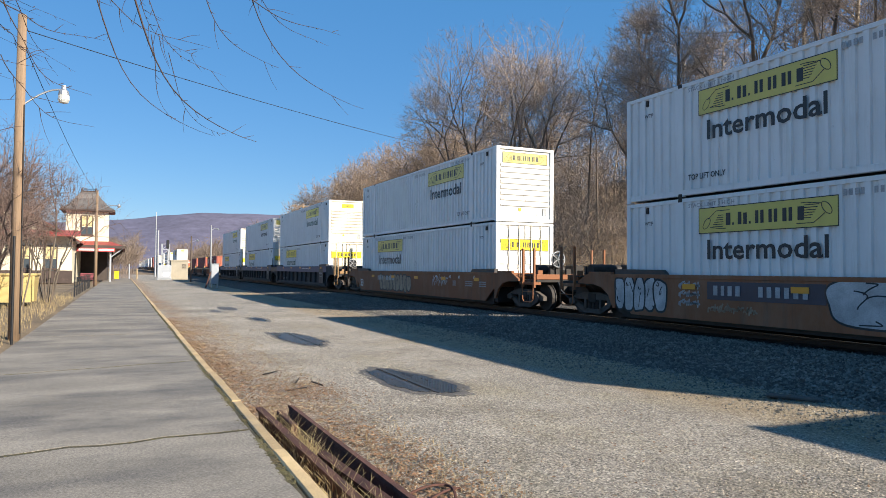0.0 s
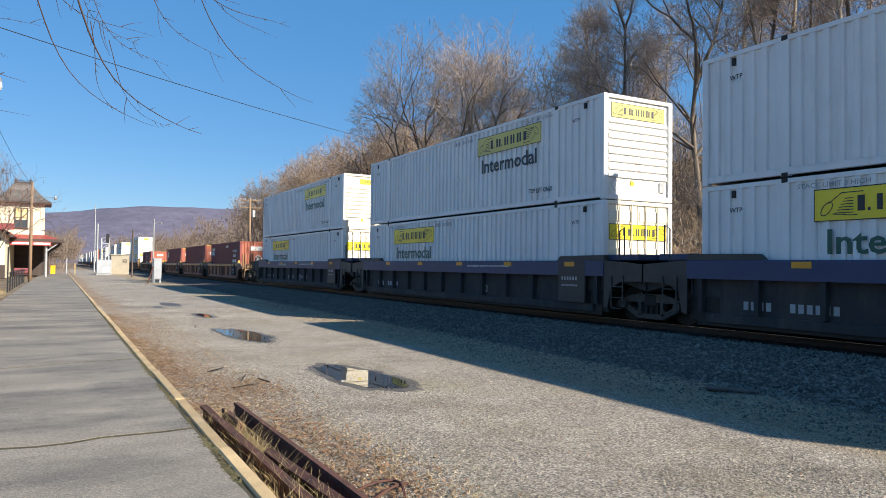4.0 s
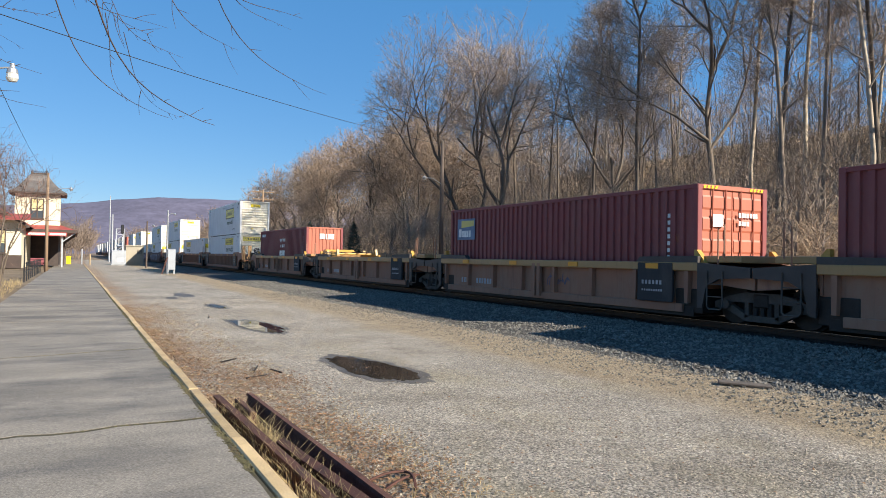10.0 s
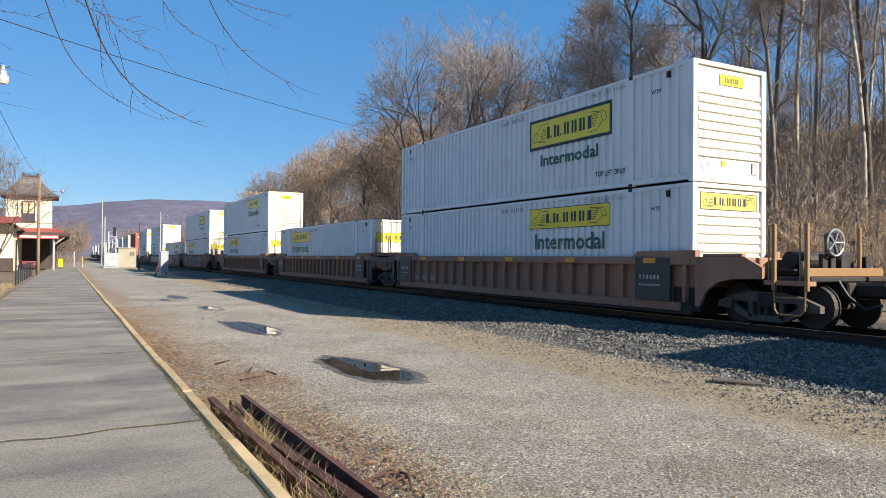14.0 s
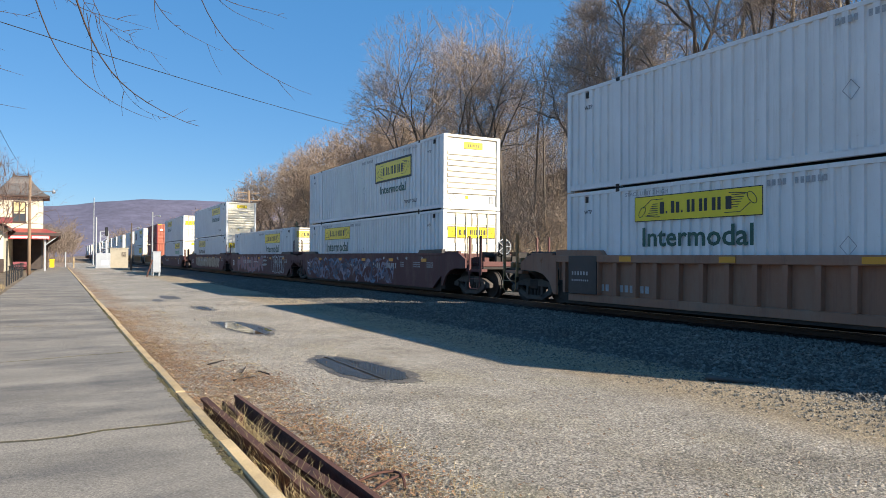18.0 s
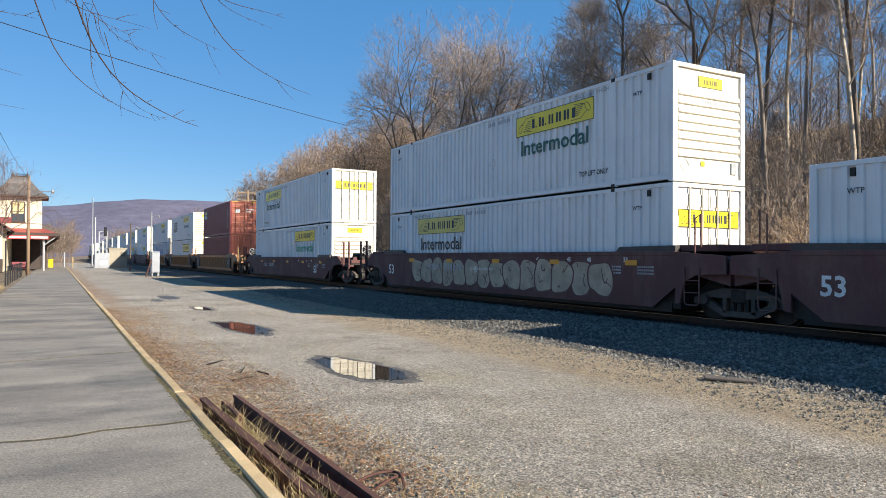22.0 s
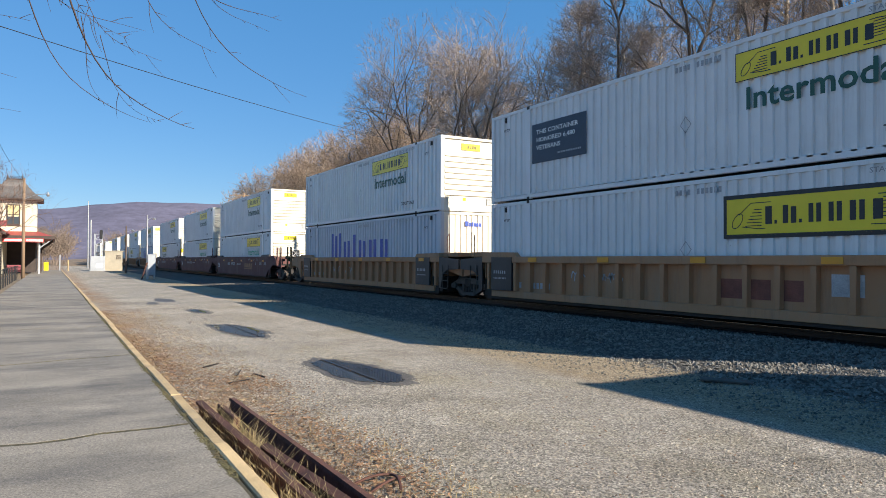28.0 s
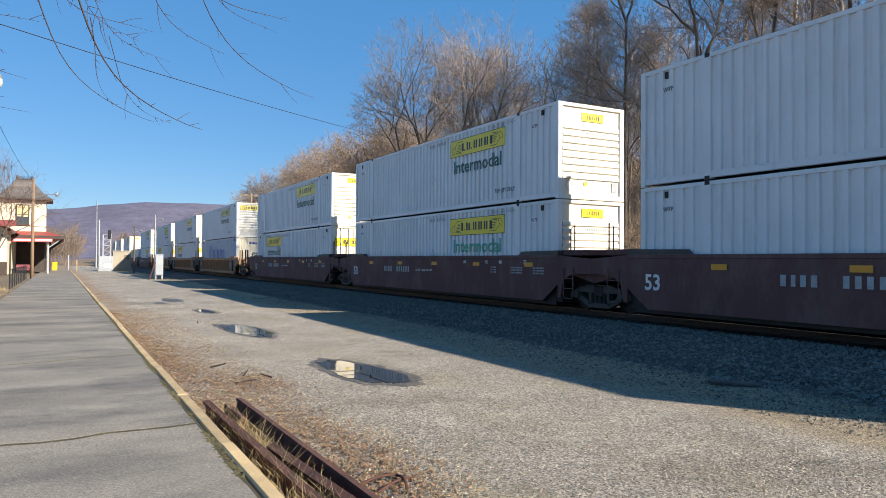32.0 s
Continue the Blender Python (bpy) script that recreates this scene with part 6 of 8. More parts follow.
KINDS = [
    # one short trunk, forked low, with a tall round crown
    tree_meshes(1, [(0.2, 0.3, 12.8, 3.4, 3.6), (-2.2, 0.6, 10.4, 2.8, 3.0), (2.5, -0.4, 10.2, 2.8, 2.8), (3.4, 1.2, 7.6, 2.0, 1.8), (-1.0, -2.2, 9.6, 2.4, 2.8), (0.6, 2.4, 9.4, 2.4, 2.8)],
                [([(0, 0, -0.3), (0.1, 0, 2.2), (0, 0.1, 3.6)], 1.0), ([(0, 0.1, 3.4), (1.2, 0.2, 5.2), (2.0, 0.5, 6.8)], 0.62), ([(0, 0.1, 3.4), (-0.6, -0.3, 5.6), (-0.7, 0, 7.4)], 0.7), ([(0, 0.1, 3.2), (-1.4, 0.8, 5.0), (-2.0, 1.0, 6.4)], 0.5)], 0.20, 2.2, sprays=3, twig=0.0065),
    # two trunks leaning apart, with a broad crown
    tree_meshes(2, [(-4.0, 0, 12.6, 3.4, 3.6), (-5.4, 0.8, 9.6, 2.8, 2.8), (-1.2, 0.4, 13.2, 3.0, 3.4), (-2.8, -1.8, 10.4, 2.6, 2.8), (-6.6, 0, 7.4, 2.2, 1.8), (0.9, 0.6, 9.4, 2.2, 2.6), (-4.0, 2.2, 9.0, 2.6, 2.6)],
                [([(0, 0, -0.3), (-0.9, 0.1, 1.6), (-2.2, 0.2, 4.2), (-3.0, 0.1, 6.6)], 0.9), ([(-2.1, 0.2, 4.0), (-3.8, 0.5, 5.6), (-4.8, 0.6, 7.0)], 0.5), ([(0.3, 0.2, -0.3), (-0.1, 0.3, 2.8), (0.3, 0.5, 5.0), (-0.3, 0.4, 7.2)], 0.8)], 0.20, 2.2, sprays=3, twig=0.0065),
    # low round crown of many fine twigs
    tree_meshes(3, [(0, 0, 8.4, 3.6, 3.2), (-2.6, 0.4, 6.4, 2.8, 2.6), (2.7, -0.2, 6.2, 2.8, 2.6), (0, 2.6, 6.4, 2.6, 2.4), (0.4, -2.6, 6.0, 2.6, 2.4)],
                [([(0, 0, -0.3), (0.2, 0, 1.6), (0.1, 0.2, 3.0)], 1.0), ([(0.2, 0, 1.4), (-1.0, 0.1, 3.0), (-1.6, 0.2, 4.0)], 0.6), ([(0.2, 0, 1.4), (1.2, 0.3, 3.0), (1.8, 0.3, 3.9)], 0.6)], 0.17, 1.8, twig=0.010, depth=7, sprays=3, twig_mat=BROWN_TWIG),
    slim(4, 17.5, 0.125, 0.12, wide=2.4, low=0.45, depth=7),
    slim(5, 16.5, 0.10, 0.16, wide=2.1),
    slim(6, 18, 0.13, 0.12, PALE_BARK, 0.42, 2.6, 7),
    slim(7, 13, 0.065, 0.18, None, 0.3, 1.7, 5),
    # a spray of young stems
    tree_meshes(8, [(0, 0, 5.0, 1.9, 2.4), (-1.6, 0.4, 3.8, 1.3, 1.7), (1.5, -0.4, 3.8, 1.3, 1.7)], [([(0, 0, -0.3), (0.1, 0, 2.6)], 1.0), ([(0.1, 0.1, -0.3), (-0.9, 0.2, 2.6)], 0.8), ([(0, -0.1, -0.3), (0.8, -0.3, 2.4)], 0.8)], 0.05, 1.1, depth=5, low=0.4),
    # great limbs reaching out to one side over the bank
    tree_meshes(9, [(-1.0, 0, 13.6, 3.6, 3.2), (-4.4, 0.6, 11.4, 2.8, 2.4), (-6.2, 0.4, 8.4, 2.4, 1.8), (-4.0, -1.8, 7.4, 2.2, 1.8), (1.8, 0.4, 11.2, 2.8, 2.8), (-1.4, 2.2, 10.2, 2.6, 2.6)],
                [([(0, 0, -0.3), (-0.3, 0, 3.6), (-0.6, 0.1, 7.0), (-0.4, 0.1, 9.0)], 1.0), ([(-0.5, 0, 5.4), (-2.2, 0.2, 6.8), (-3.8, 0.3, 7.6)], 0.5), ([(-0.6, 0.1, 6.8), (-2.0, 0.3, 8.6)], 0.45), ([(-0.4, 0, 5.0), (1.0, 0.3, 7.0), (1.6, 0.4, 8.6)], 0.5)], 0.17, 2.2, sprays=2, twig=0.0065),
]
TREE_LABELS = ["tall bare spreading tree on the wooded bank", "forked bare tree with wide crown on the bank", "bare two-stemmed tree with fine twigs", "slender bare tree on the hillside",
               "thin bare tree with upright branches", "bare tree with pale peeling bark", "bare sapling on the hillside", "clump of bare young stems on the bank", "bare tree with long limbs reaching over the bank"]
first_tree = {}


def plant(kind, x, y, size=1.0, turn=0.0, label=""):
    z = land(x, y) - 0.1
    m = pose(x, y, z, 0, 0, turn)
    if kind in first_tree:
        t = copy_thing(first_tree[kind], m)
    else:
        t = first_tree[kind] = thing("tree", TREE_LABELS[kind], "tree", m, group="bare trees on the bank")
        part("trunk", KINDS[kind][0], BARK, t)
        part("crown", KINDS[kind][1], TWIG, t)
    t.scale = (size, size, size)
    if label:
        t["label"] = label
    return t


FRONT_TREES = [
    (0, 28.0, 43.6, 1.10, 35), (1, 29.5, 49.0, 1.14, 340), (8, 36.0, 31.0, 1.15, 330),
    (2, 32.5, 71.0, 1.35, 10), (2, 31.5, 63.0, 1.15, 130), (2, 33.5, 82.0, 1.25, 60), (2, 32.5, 93.0, 1.3, 190), (2, 33.5, 105.0, 1.3, 250), (2, 33.0, 117.0, 1.35, 310), (2, 35.0, 130.0, 1.25, 20),
    (2, 36.5, 145.0, 1.15, 90), (0, 35.0, 64.0, 0.85, 200), (2, 37.0, 98.0, 1.4, 140), (2, 38.0, 119.0, 1.3, 75), (2, 36.0, 76.0, 1.3, 300),
    (5, 36.5, 21.5, 1.12, 60), (3, 35.0, 26.0, 1.1, 110), (4, 36.0, 24.0, 1.1, 170), (3, 38.0, 22.0, 1.15, 230), (3, 33.0, 35.0, 1.05, 350), (5, 38.5, 30.5, 1.05, 200),
    (8, 39.5, 18.5, 1.1, 75), (3, 37.5, 13.0, 1.1, 25), (3, 37.5, 9.0, 1.05, 205), (5, 39.5, 27.5, 1.1, 320), (7, 23.2, 27.5, 0.6, 0), (7, 23.0, 47.0, 0.6, 100), (0, 34.5, 39.0, 0.95, 140),
]
for k, x, y, s, a in FRONT_TREES:
    plant(k, x, y, s, a)
rng = random.Random(77)
placed = [(x, y) for _, x, y, _, _ in FRONT_TREES]
tries = 0
while len(placed) < 96 and tries < 3000:
    tries += 1
    x = 31.0 + 36 * rng.random() ** 1.15
    y = 5 + rng.random() ** 0.9 * (38 + x * 1.3)
    if y > 3.4 * x or min((x - a) ** 2 + (y - b) ** 2 for a, b in placed) < 4.0:
        continue
    placed.append((x, y))
    plant(rng.choice([3, 4, 4, 6, 6, 6, 6, 7, 3, 5]), x, y, rng.uniform(0.72, 1.0), rng.uniform(0, 360))

# tangled brush on the slope and a strip of dry weeds along its foot
rng = random.Random(5)
segs = []
for _ in range(34000):
    x = 19.6 + 44 * rng.random() ** 1.3
    y = 3 + 105 * rng.random() ** 1.3
    if noise.noise((x * 0.25, y * 0.16, 9.0)) + rng.gauss(0, 0.25) < -0.12:
        continue
    z = land(x, y)
    h = rng.uniform(0.5, 2.6) * (0.5 if x < 22 else 1.0 + 0.02 * (x - 22))
    a = rng.uniform(0, 6.28)
    lean = rng.uniform(0.1, 0.9)
    p = (x, y, z)
    for k in range(3):
        q = (p[0] + math.cos(a) * lean * h * 0.33 * (k + 0.4), p[1] + math.sin(a) * lean * h * 0.33 * (k + 0.4), p[2] + h * 0.36 * (1 - 0.28 * k * lean))
        segs.append((p, q, 0.012 - 0.003 * k, 0.009 - 0.003 * k))
        p = q
tagged(new("brush", tube_mesh("brush", segs, 3, BRUSH)), "tangled dry brush covering the wooded slope", "brush", kind="stuff")

# thickets of fine reddish stems at the foot of the slope
rng = random.Random(61)
segs = []
for _ in range(95):
    cx, cy = rng.uniform(20.5, 36), 8 + 100 * rng.random() ** 1.2
    wide, tall = rng.uniform(0.7, 1.8), rng.uniform(0.7, 2.0)
    for _ in range(90):
        a, f = rng.uniform(0, 6.28), rng.random() ** 0.6
        x, y = cx + wide * f * math.cos(a), cy + wide * f * math.sin(a)
        z = land(x, y) + tall * (1.1 - f) * rng.random()
        b = rng.uniform(0, 6.28)
        l = rng.uniform(0.3, 0.9)
        p = (x + 0.6 * l * math.cos(b), y + 0.6 * l * math.sin(b), z + 0.55 * l)
        segs += [((x, y, z - 0.1), p, 0.009, 0.007), (p, (p[0] + 0.5 * l * math.cos(b + 0.6), p[1] + 0.5 * l * math.sin(b + 0.6), p[2] + 0.12 * l), 0.007, 0.004)]
tagged(new("thicket", tube_mesh("thicket", segs, 3, THICKET)), "reddish thickets at the foot of the slope", "brush", kind="stuff")
# fallen logs on the slope
for k in range(14):
    x, y = rng.uniform(23, 40), rng.uniform(9, 46)
    a, l = rng.uniform(0, 6.28), rng.uniform(2.0, 5.0)
    x1, y1 = x + l * math.cos(a), y + l * math.sin(a)
    single("fallen_log", Shape().tube((x, y, land(x, y) + 0.1), (x1, y1, land(x1, y1) + rng.uniform(0.1, 0.8)), 0.12, 0.06, 8), BARK, "dark fallen log on the slope", "log", group="fallen logs on the slope")

far_style = dict(kids=(9, 7), up=0.06, bend=0.12, angle=44, crown=False)


def woods(name, label, seed, spots, tall, twig, mat=None):
    """A far wood: many light trees in one mesh."""
    rng = random.Random(seed)
    segs = []
    for x, y in spots(rng):
        out = []
        grow(rng, (x, y, land(x, y) - 0.2), (0, 0, 1), rng.uniform(*tall) * 0.62, 0.08, 0, 2, out, far_style)
        segs += [(o[0], o[1], max(o[2], twig), max(o[3], twig * 0.7)) for o in out]
    v, f = ribbons(segs, np.random.RandomState(seed))
    tagged(new(name, quads_mesh(name, v, f, mat or WOODS)), label, "woods", kind="stuff")


woods("far_woods", "bare brown woods at the valley's edge", 8,
      lambda r: [(r.uniform(27, 75), r.uniform(125, 330)) for _ in range(140)] + [(r.uniform(-60, 4), r.uniform(215, 420)) for _ in range(520)] + [(r.uniform(21, 70), r.uniform(300, 420)) for _ in range(120)], (10, 16), 0.05)
woods("hilltop_woods", "bare woods along the crest of the bank", 9, lambda r: [(r.uniform(46, 80), 4 + 110 * r.random() ** 1.3) for _ in range(240)] + [(r.uniform(38, 80), r.uniform(60, 165)) for _ in range(330)], (7, 12), 0.014, TWIG)
woods("hillside_saplings", "thin bare saplings on the slope", 10, lambda r: [(24 + 34 * r.random() ** 1.1, 5 + 90 * r.random() ** 1.3) for _ in range(560)] + [(r.uniform(24, 44), r.uniform(42, 110)) for _ in range(260)], (2.5, 7.0), 0.009, TWIG)

# spruces behind the track
def spruce(x, y, h, seed):
    rng = random.Random(seed)
    t = thing("spruce", "small dark blue-green spruce behind the track", "tree", pose(x, y, land(x, y)), group="spruces behind the track")
    part("trunk", Shape().tube((0, 0, -0.2), (0, 0, h * 0.95), 0.1, 0.02, 6), BARK, t)
    s = Shape()
    n = 1500
    for k in range(n):
        f = rng.random() ** 0.7
        z = h * (0.06 + 0.94 * (1 - f))
        r = (h * 0.27 * f + 0.05) * rng.uniform(0.45, 1.05)
        a = rng.uniform(0, 6.283)
        p = Vector((r * math.cos(a), r * math.sin(a), z - 0.12 * r))
        w, l = rng.uniform(0.03, 0.06), rng.uniform(0.14, 0.32)
        o = Vector((math.cos(a), math.sin(a), rng.uniform(-0.5, 0.15)))
        side = Vector((-math.sin(a), math.cos(a), rng.uniform(-0.4, 0.4))) * w
        s.add([tuple(p - side), tuple(p + o * l), tuple(p + side), tuple(p - o * 0.1 + Vector((0, 0, 0.05)))], [(0, 1, 2), (0, 2, 3)])
    part("crown", s, SPRUCE, t)


spruce(21.2, 69.0, 4.6, 1)
spruce(21.0, 56.0, 4.2, 2)
spruce(22.0, 74.0, 4.0, 3)

# the ridge across the valley
ridge = Shape()
rx = [-1600 + 40 * k for k in range(100)]
ry = [1100 + 60 * k for k in range(20)]
for yy in ry:
    for xx in rx:
        f = smooth(1150, 1750, yy)
        crest = 134 + 8 * smooth(60, 420, xx) + 3 * noise.noise((xx * 0.004, 1.0, 0)) - 26 * smooth(170, -60, xx) - 45 * smooth(-60, -500, xx)
        ridge.v.append((xx, yy, -4 + crest * f + 10 * noise.noise((xx * 0.012, yy * 0.012, 4.0)) * f))
ridge.f = [(j * 100 + i, j * 100 + i + 1, (j + 1) * 100 + i + 1, (j + 1) * 100 + i) for j in range(19) for i in range(99)]
single("backdrop_ridge", ridge, RIDGE, "long haze-tinted purple wooded mountain ridge", "mountain", kind="structure", smooth=True)


# ---- the station ----
def window(parent, x0, x1, z0, z1, y, mullions=1, rows=1, blind=True):
    """A sash window in a wall that faces -y."""
    w = part("window", Shape().box(x0, y - 0.02, z0, x1, y + 0.03, z1), GLASS, parent, "dark window with pale blinds behind")
    fr = Shape()
    t = 0.09
    fr.box(x0 - t, y - 0.07, z0 - t, x0, y + 0.02, z1 + t).box(x1, y - 0.07, z0 - t, x1 + t, y + 0.02, z1 + t)
    fr.box(x0, y - 0.07, z1, x1, y + 0.02, z1 + t).box(x0, y - 0.07, z0 - t, x1, y + 0.02, z0)
    part("window_frame", fr, UMBER, w)
    for k in range(mullions):
        xm = x0 + (x1 - x0) * (k + 1) / (mullions + 1)
        part("mullion", Shape().box(xm - 0.06, y - 0.06, z0, xm + 0.06, y - 0.028, z1), UMBER, w)
    for k in range(rows):
        zm = z0 + (z1 - z0) * (k + 1) / (rows + 1)
        part("glazing_bar", Shape().box(x0, y - 0.05, zm - 0.03, x1, y - 0.03, zm + 0.03), UMBER, w)
    part("window_sill", Shape().box(x0 - 0.15, y - 0.14, z0 - t - 0.09, x1 + 0.15, y + 0.0, z0 - t), UMBER, w)
    if blind:
        part("blind", Shape().box(x0 + 0.02, y - 0.026, z0 + (z1 - z0) * 0.42, x1 - 0.02, y - 0.022, z1 - 0.02), BLIND, w, "pale yellow window blind")
    return w


depot = thing("station_building", "cream boarded railway station with a tower and red roofs", "building", pose(0, 0, 0))
TX0, TX1, TY0, TY1, TZ = -5.55, -1.4, 86.0, 90.2, 7.75
tower = part("tower_wall", Shape().box(TX0, TY0, 3.7, TX1, TY1, TZ), CREAM, depot)
for k in range(14):
    part("board_joint", Shape().box(TX0 + 0.3 * k, TY0 - 0.012, 4.4, TX0 + 0.3 * k + 0.02, TY0 - 0.002, TZ), UMBER if k in (0,) else CREAM, tower)
for xx in (TX0 - 0.03, TX1 - 0.14):
    part("corner_board", Shape().box(xx, TY0 - 0.04, 3.7, xx + 0.17, TY0 + 0.05, TZ), CREAM, tower)
win = window(depot, -4.05, -3.0, 5.25, 7.2, TY0 - 0.03, 1, 1)
for k, xx in enumerate((-4.0, -3.48)):
    part("blind", Shape().box(xx, TY0 - 0.052, 6.0, xx + 0.42, TY0 - 0.049, 7.1), CREAM, win, "pale pulled-down blind")
# flared tower roof in rings of slate courses
cxr, cyr = (TX0 + TX1) / 2, (TY0 + TY1) / 2
roof = part("tower_roof", Shape().box(TX0 - 0.62, TY0 - 0.62, TZ, TX1 + 0.62, TY1 + 0.62, TZ + 0.18, 0.03), UMBER, depot)
rings = [(2.72, 0.18), (2.2, 0.52), (1.72, 0.98), (1.3, 1.5), (0.95, 2.02), (0.72, 2.3)]
for (r0, h0), (r1, h1) in zip(rings, rings[1:]):
    s = Shape()
    s.add([(cxr - r0, cyr - r0, TZ + h0), (cxr + r0, cyr - r0, TZ + h0), (cxr + r0, cyr + r0, TZ + h0), (cxr - r0, cyr + r0, TZ + h0),
           (cxr - r1, cyr - r1, TZ + h1), (cxr + r1, cyr - r1, TZ + h1), (cxr + r1, cyr + r1, TZ + h1), (cxr - r1, cyr + r1, TZ + h1)],
          [(0, 1, 5, 4), (1, 2, 6, 5), (2, 3, 7, 6), (3, 0, 4, 7), (4, 5, 6, 7)])
    part("slate_course", s, SHINGLE, roof)
part("roof_cap", Shape().box(cxr - 0.8, cyr - 0.8, TZ + 2.28, cxr + 0.8, cyr + 0.8, TZ + 2.4, 0.02), UMBER, roof)
for sx in (-0.7, 0.7):
    for sy in (-0.7, 0.7):
        part("finial", Shape().lathe([(0.05, 0), (0.09, 0.12), (0.04, 0.22), (0.01, 0.5)], (cxr + sx, cyr + sy, TZ + 2.4), 8), UMBER, roof)
for k in range(8):
    cr = Shape().tube((cxr - 0.7 + 0.2 * k, cyr - 0.7, TZ + 2.4), (cxr - 0.6 + 0.2 * k, cyr - 0.7, TZ + 2.66), 0.02, n=4).tube((cxr - 0.5 + 0.2 * k, cyr - 0.7, TZ + 2.4), (cxr - 0.6 + 0.2 * k, cyr - 0.7, TZ + 2.66), 0.02, n=4)
    part("iron_cresting", cr, IRON, roof)
# wing with gable, beside the platform
WY0, WY1 = 78.0, 96.0
part("eave_roof", Shape().prism([(76.4, 4.56), (78.02, 5.1), (78.02, 5.22), (76.4, 4.68)], 0, -15.6, -3.7), BARN_RED, depot, "brick red eave along the wing")
part("wing_wall", Shape().prism([(-15.5, 0), (-4.45, 0), (-4.45, 4.3), (-9.9, 7.6), (-15.5, 4.3)], 1, WY0, WY1), CREAM, depot)
part("wainscot", Shape().box(-15.5, WY0 - 0.05, 0, -4.4, WY0 - 0.004, 1.25), UMBER, depot, "dark brown lower boarding")
for sg, name in ((1, "wing_roof"), (-1, "wing_roof")):
    xa, xb = (-9.97, -3.75) if sg > 0 else (-16.2, -9.97)
    za, zb = (7.8, 4.02) if sg > 0 else (4.02, 7.8)
    part(name, Shape().prism([(xa, za), (xb, zb), (xb, zb + 0.16), (xa, za + 0.16)], 1, WY0 - 0.75, WY1 + 0.6), BARN_RED, depot)
part("eaves_board", Shape().prism([(-9.97, 7.6), (-3.75, 3.82), (-3.75, 4.06), (-9.97, 7.84)], 1, WY0 - 0.8, WY0 - 0.76), UMBER, depot)
for xx in (-6.3, -8.6, -11.0, -13.2):
    window(depot, xx - 0.5, xx + 0.5, 1.5, 3.6, WY0 - 0.03, 1, 1)
# canopy over the platform
can = part("canopy_roof", Shape().add([(-4.5, TY0 - 1.6, 3.76), (0.28, TY0 - 1.6, 3.76), (0.28, TY0 + 22, 3.76), (-4.5, TY0 + 22, 3.76), (-4.5, TY0 - 1.6, 3.9), (0.28, TY0 - 1.6, 3.9), (0.28, TY0 + 22, 3.9), (-4.5, TY0 + 22, 3.9),
                                       (-4.5, TY0 + 0.4, 4.6), (-1.55, TY0 + 0.4, 4.6), (-1.55, TY0 + 20, 4.6), (-4.5, TY0 + 20, 4.6)],
                                      [(3, 2, 1, 0), (0, 1, 5, 4), (1, 2, 6, 5), (2, 3, 7, 6), (3, 0, 4, 7), (4, 5, 9, 8), (5, 6, 10, 9), (6, 7, 11, 10), (7, 4, 8, 11), (8, 9, 10, 11)]), BARN_RED, depot)
part("canopy_edge", Shape().box(-4.5, TY0 - 1.66, 3.66, 0.34, TY0 - 1.61, 3.98), UMBER, can)
part("canopy_edge", Shape().box(0.285, TY0 - 1.6, 3.66, 0.34, TY0 + 22, 3.98), UMBER, can)
sgn = part("name_board", Shape().box(-4.4, TY0 - 1.76, 3.3, -0.7, TY0 - 1.7, 3.68), SIGN_RED, depot, "red station name board with pale bars")
part("board_text", blocks([(0.17, 1)] * 9 + [(-0.2, 1)] + [(0.17, 1)] * 8, 0.02, 0.2, WHITE_INK), WHITE_INK, sgn, at=pose(-4.2, TY0 - 1.765, 3.39) @ END)
# walls under the canopy, with its shade put into their colour
part("shade_coloured_wall", Shape().box(-4.44, TY0 + 8.0, 0, -1.6, TY0 + 8.2, 3.74), SHADE, depot)
part("shade_coloured_wall", Shape().box(-1.75, TY0 + 8.2, 0, -1.6, TY0 + 20, 3.74), SHADE, depot)
for yy in (TY0 - 1.3, TY0 + 4.5, TY0 + 10, TY0 + 16):
    post = part("canopy_post", Shape().box(-1.18, yy - 0.08, 0, -1.02, yy + 0.08, 3.75), UMBER if yy > TY0 else GREY_BOX, depot)
    part("brace", Shape().tube((-1.1, yy, 2.7), (0.15, yy, 3.7), 0.06, n=6), UMBER if yy > TY0 else GREY_BOX, post)

bench = thing("bench", "dark red slatted bench on the platform", "bench", pose(-2.85, 74.5, 0.0, 0, 0, 20))
for k in range(4):
    part("seat_slat", Shape().box(-0.6, -0.22 + 0.12 * k, 0.42, 0.6, -0.13 + 0.12 * k, 0.45), CHAIR_RED, bench)
for k in range(4):
    part("back_slat", Shape().box(-0.6, 0.24 + 0.02 * k, 0.52 + 0.13 * k, 0.6, 0.27 + 0.02 * k, 0.62 + 0.13 * k), CHAIR_RED, bench)
for sx in (-0.55, 0.55):
    part("leg", Shape().box(sx - 0.03, -0.2, 0, sx + 0.03, -0.14, 0.42).box(sx - 0.03, 0.2, 0, sx + 0.03, 0.27, 0.42), CHAIR_RED, bench)
    part("arm", Shape().box(sx - 0.03, -0.22, 0.6, sx + 0.03, 0.28, 0.65), CHAIR_RED, bench)

bin_ = thing("waste_bin", "bright yellow plastic bin on the platform", "bin", pose(-0.59, 108.0, 0))
part("body", Shape().prism([(-0.28, -0.28), (0.28, -0.28), (0.28, 0.28), (-0.28, 0.28)], 2, 0.0, 0.95), BIN_YELLOW, bin_)
part("lid", Shape().box(-0.33, -0.33, 0.95, 0.33, 0.33, 1.1, 0.05), BIN_YELLOW, bin_)

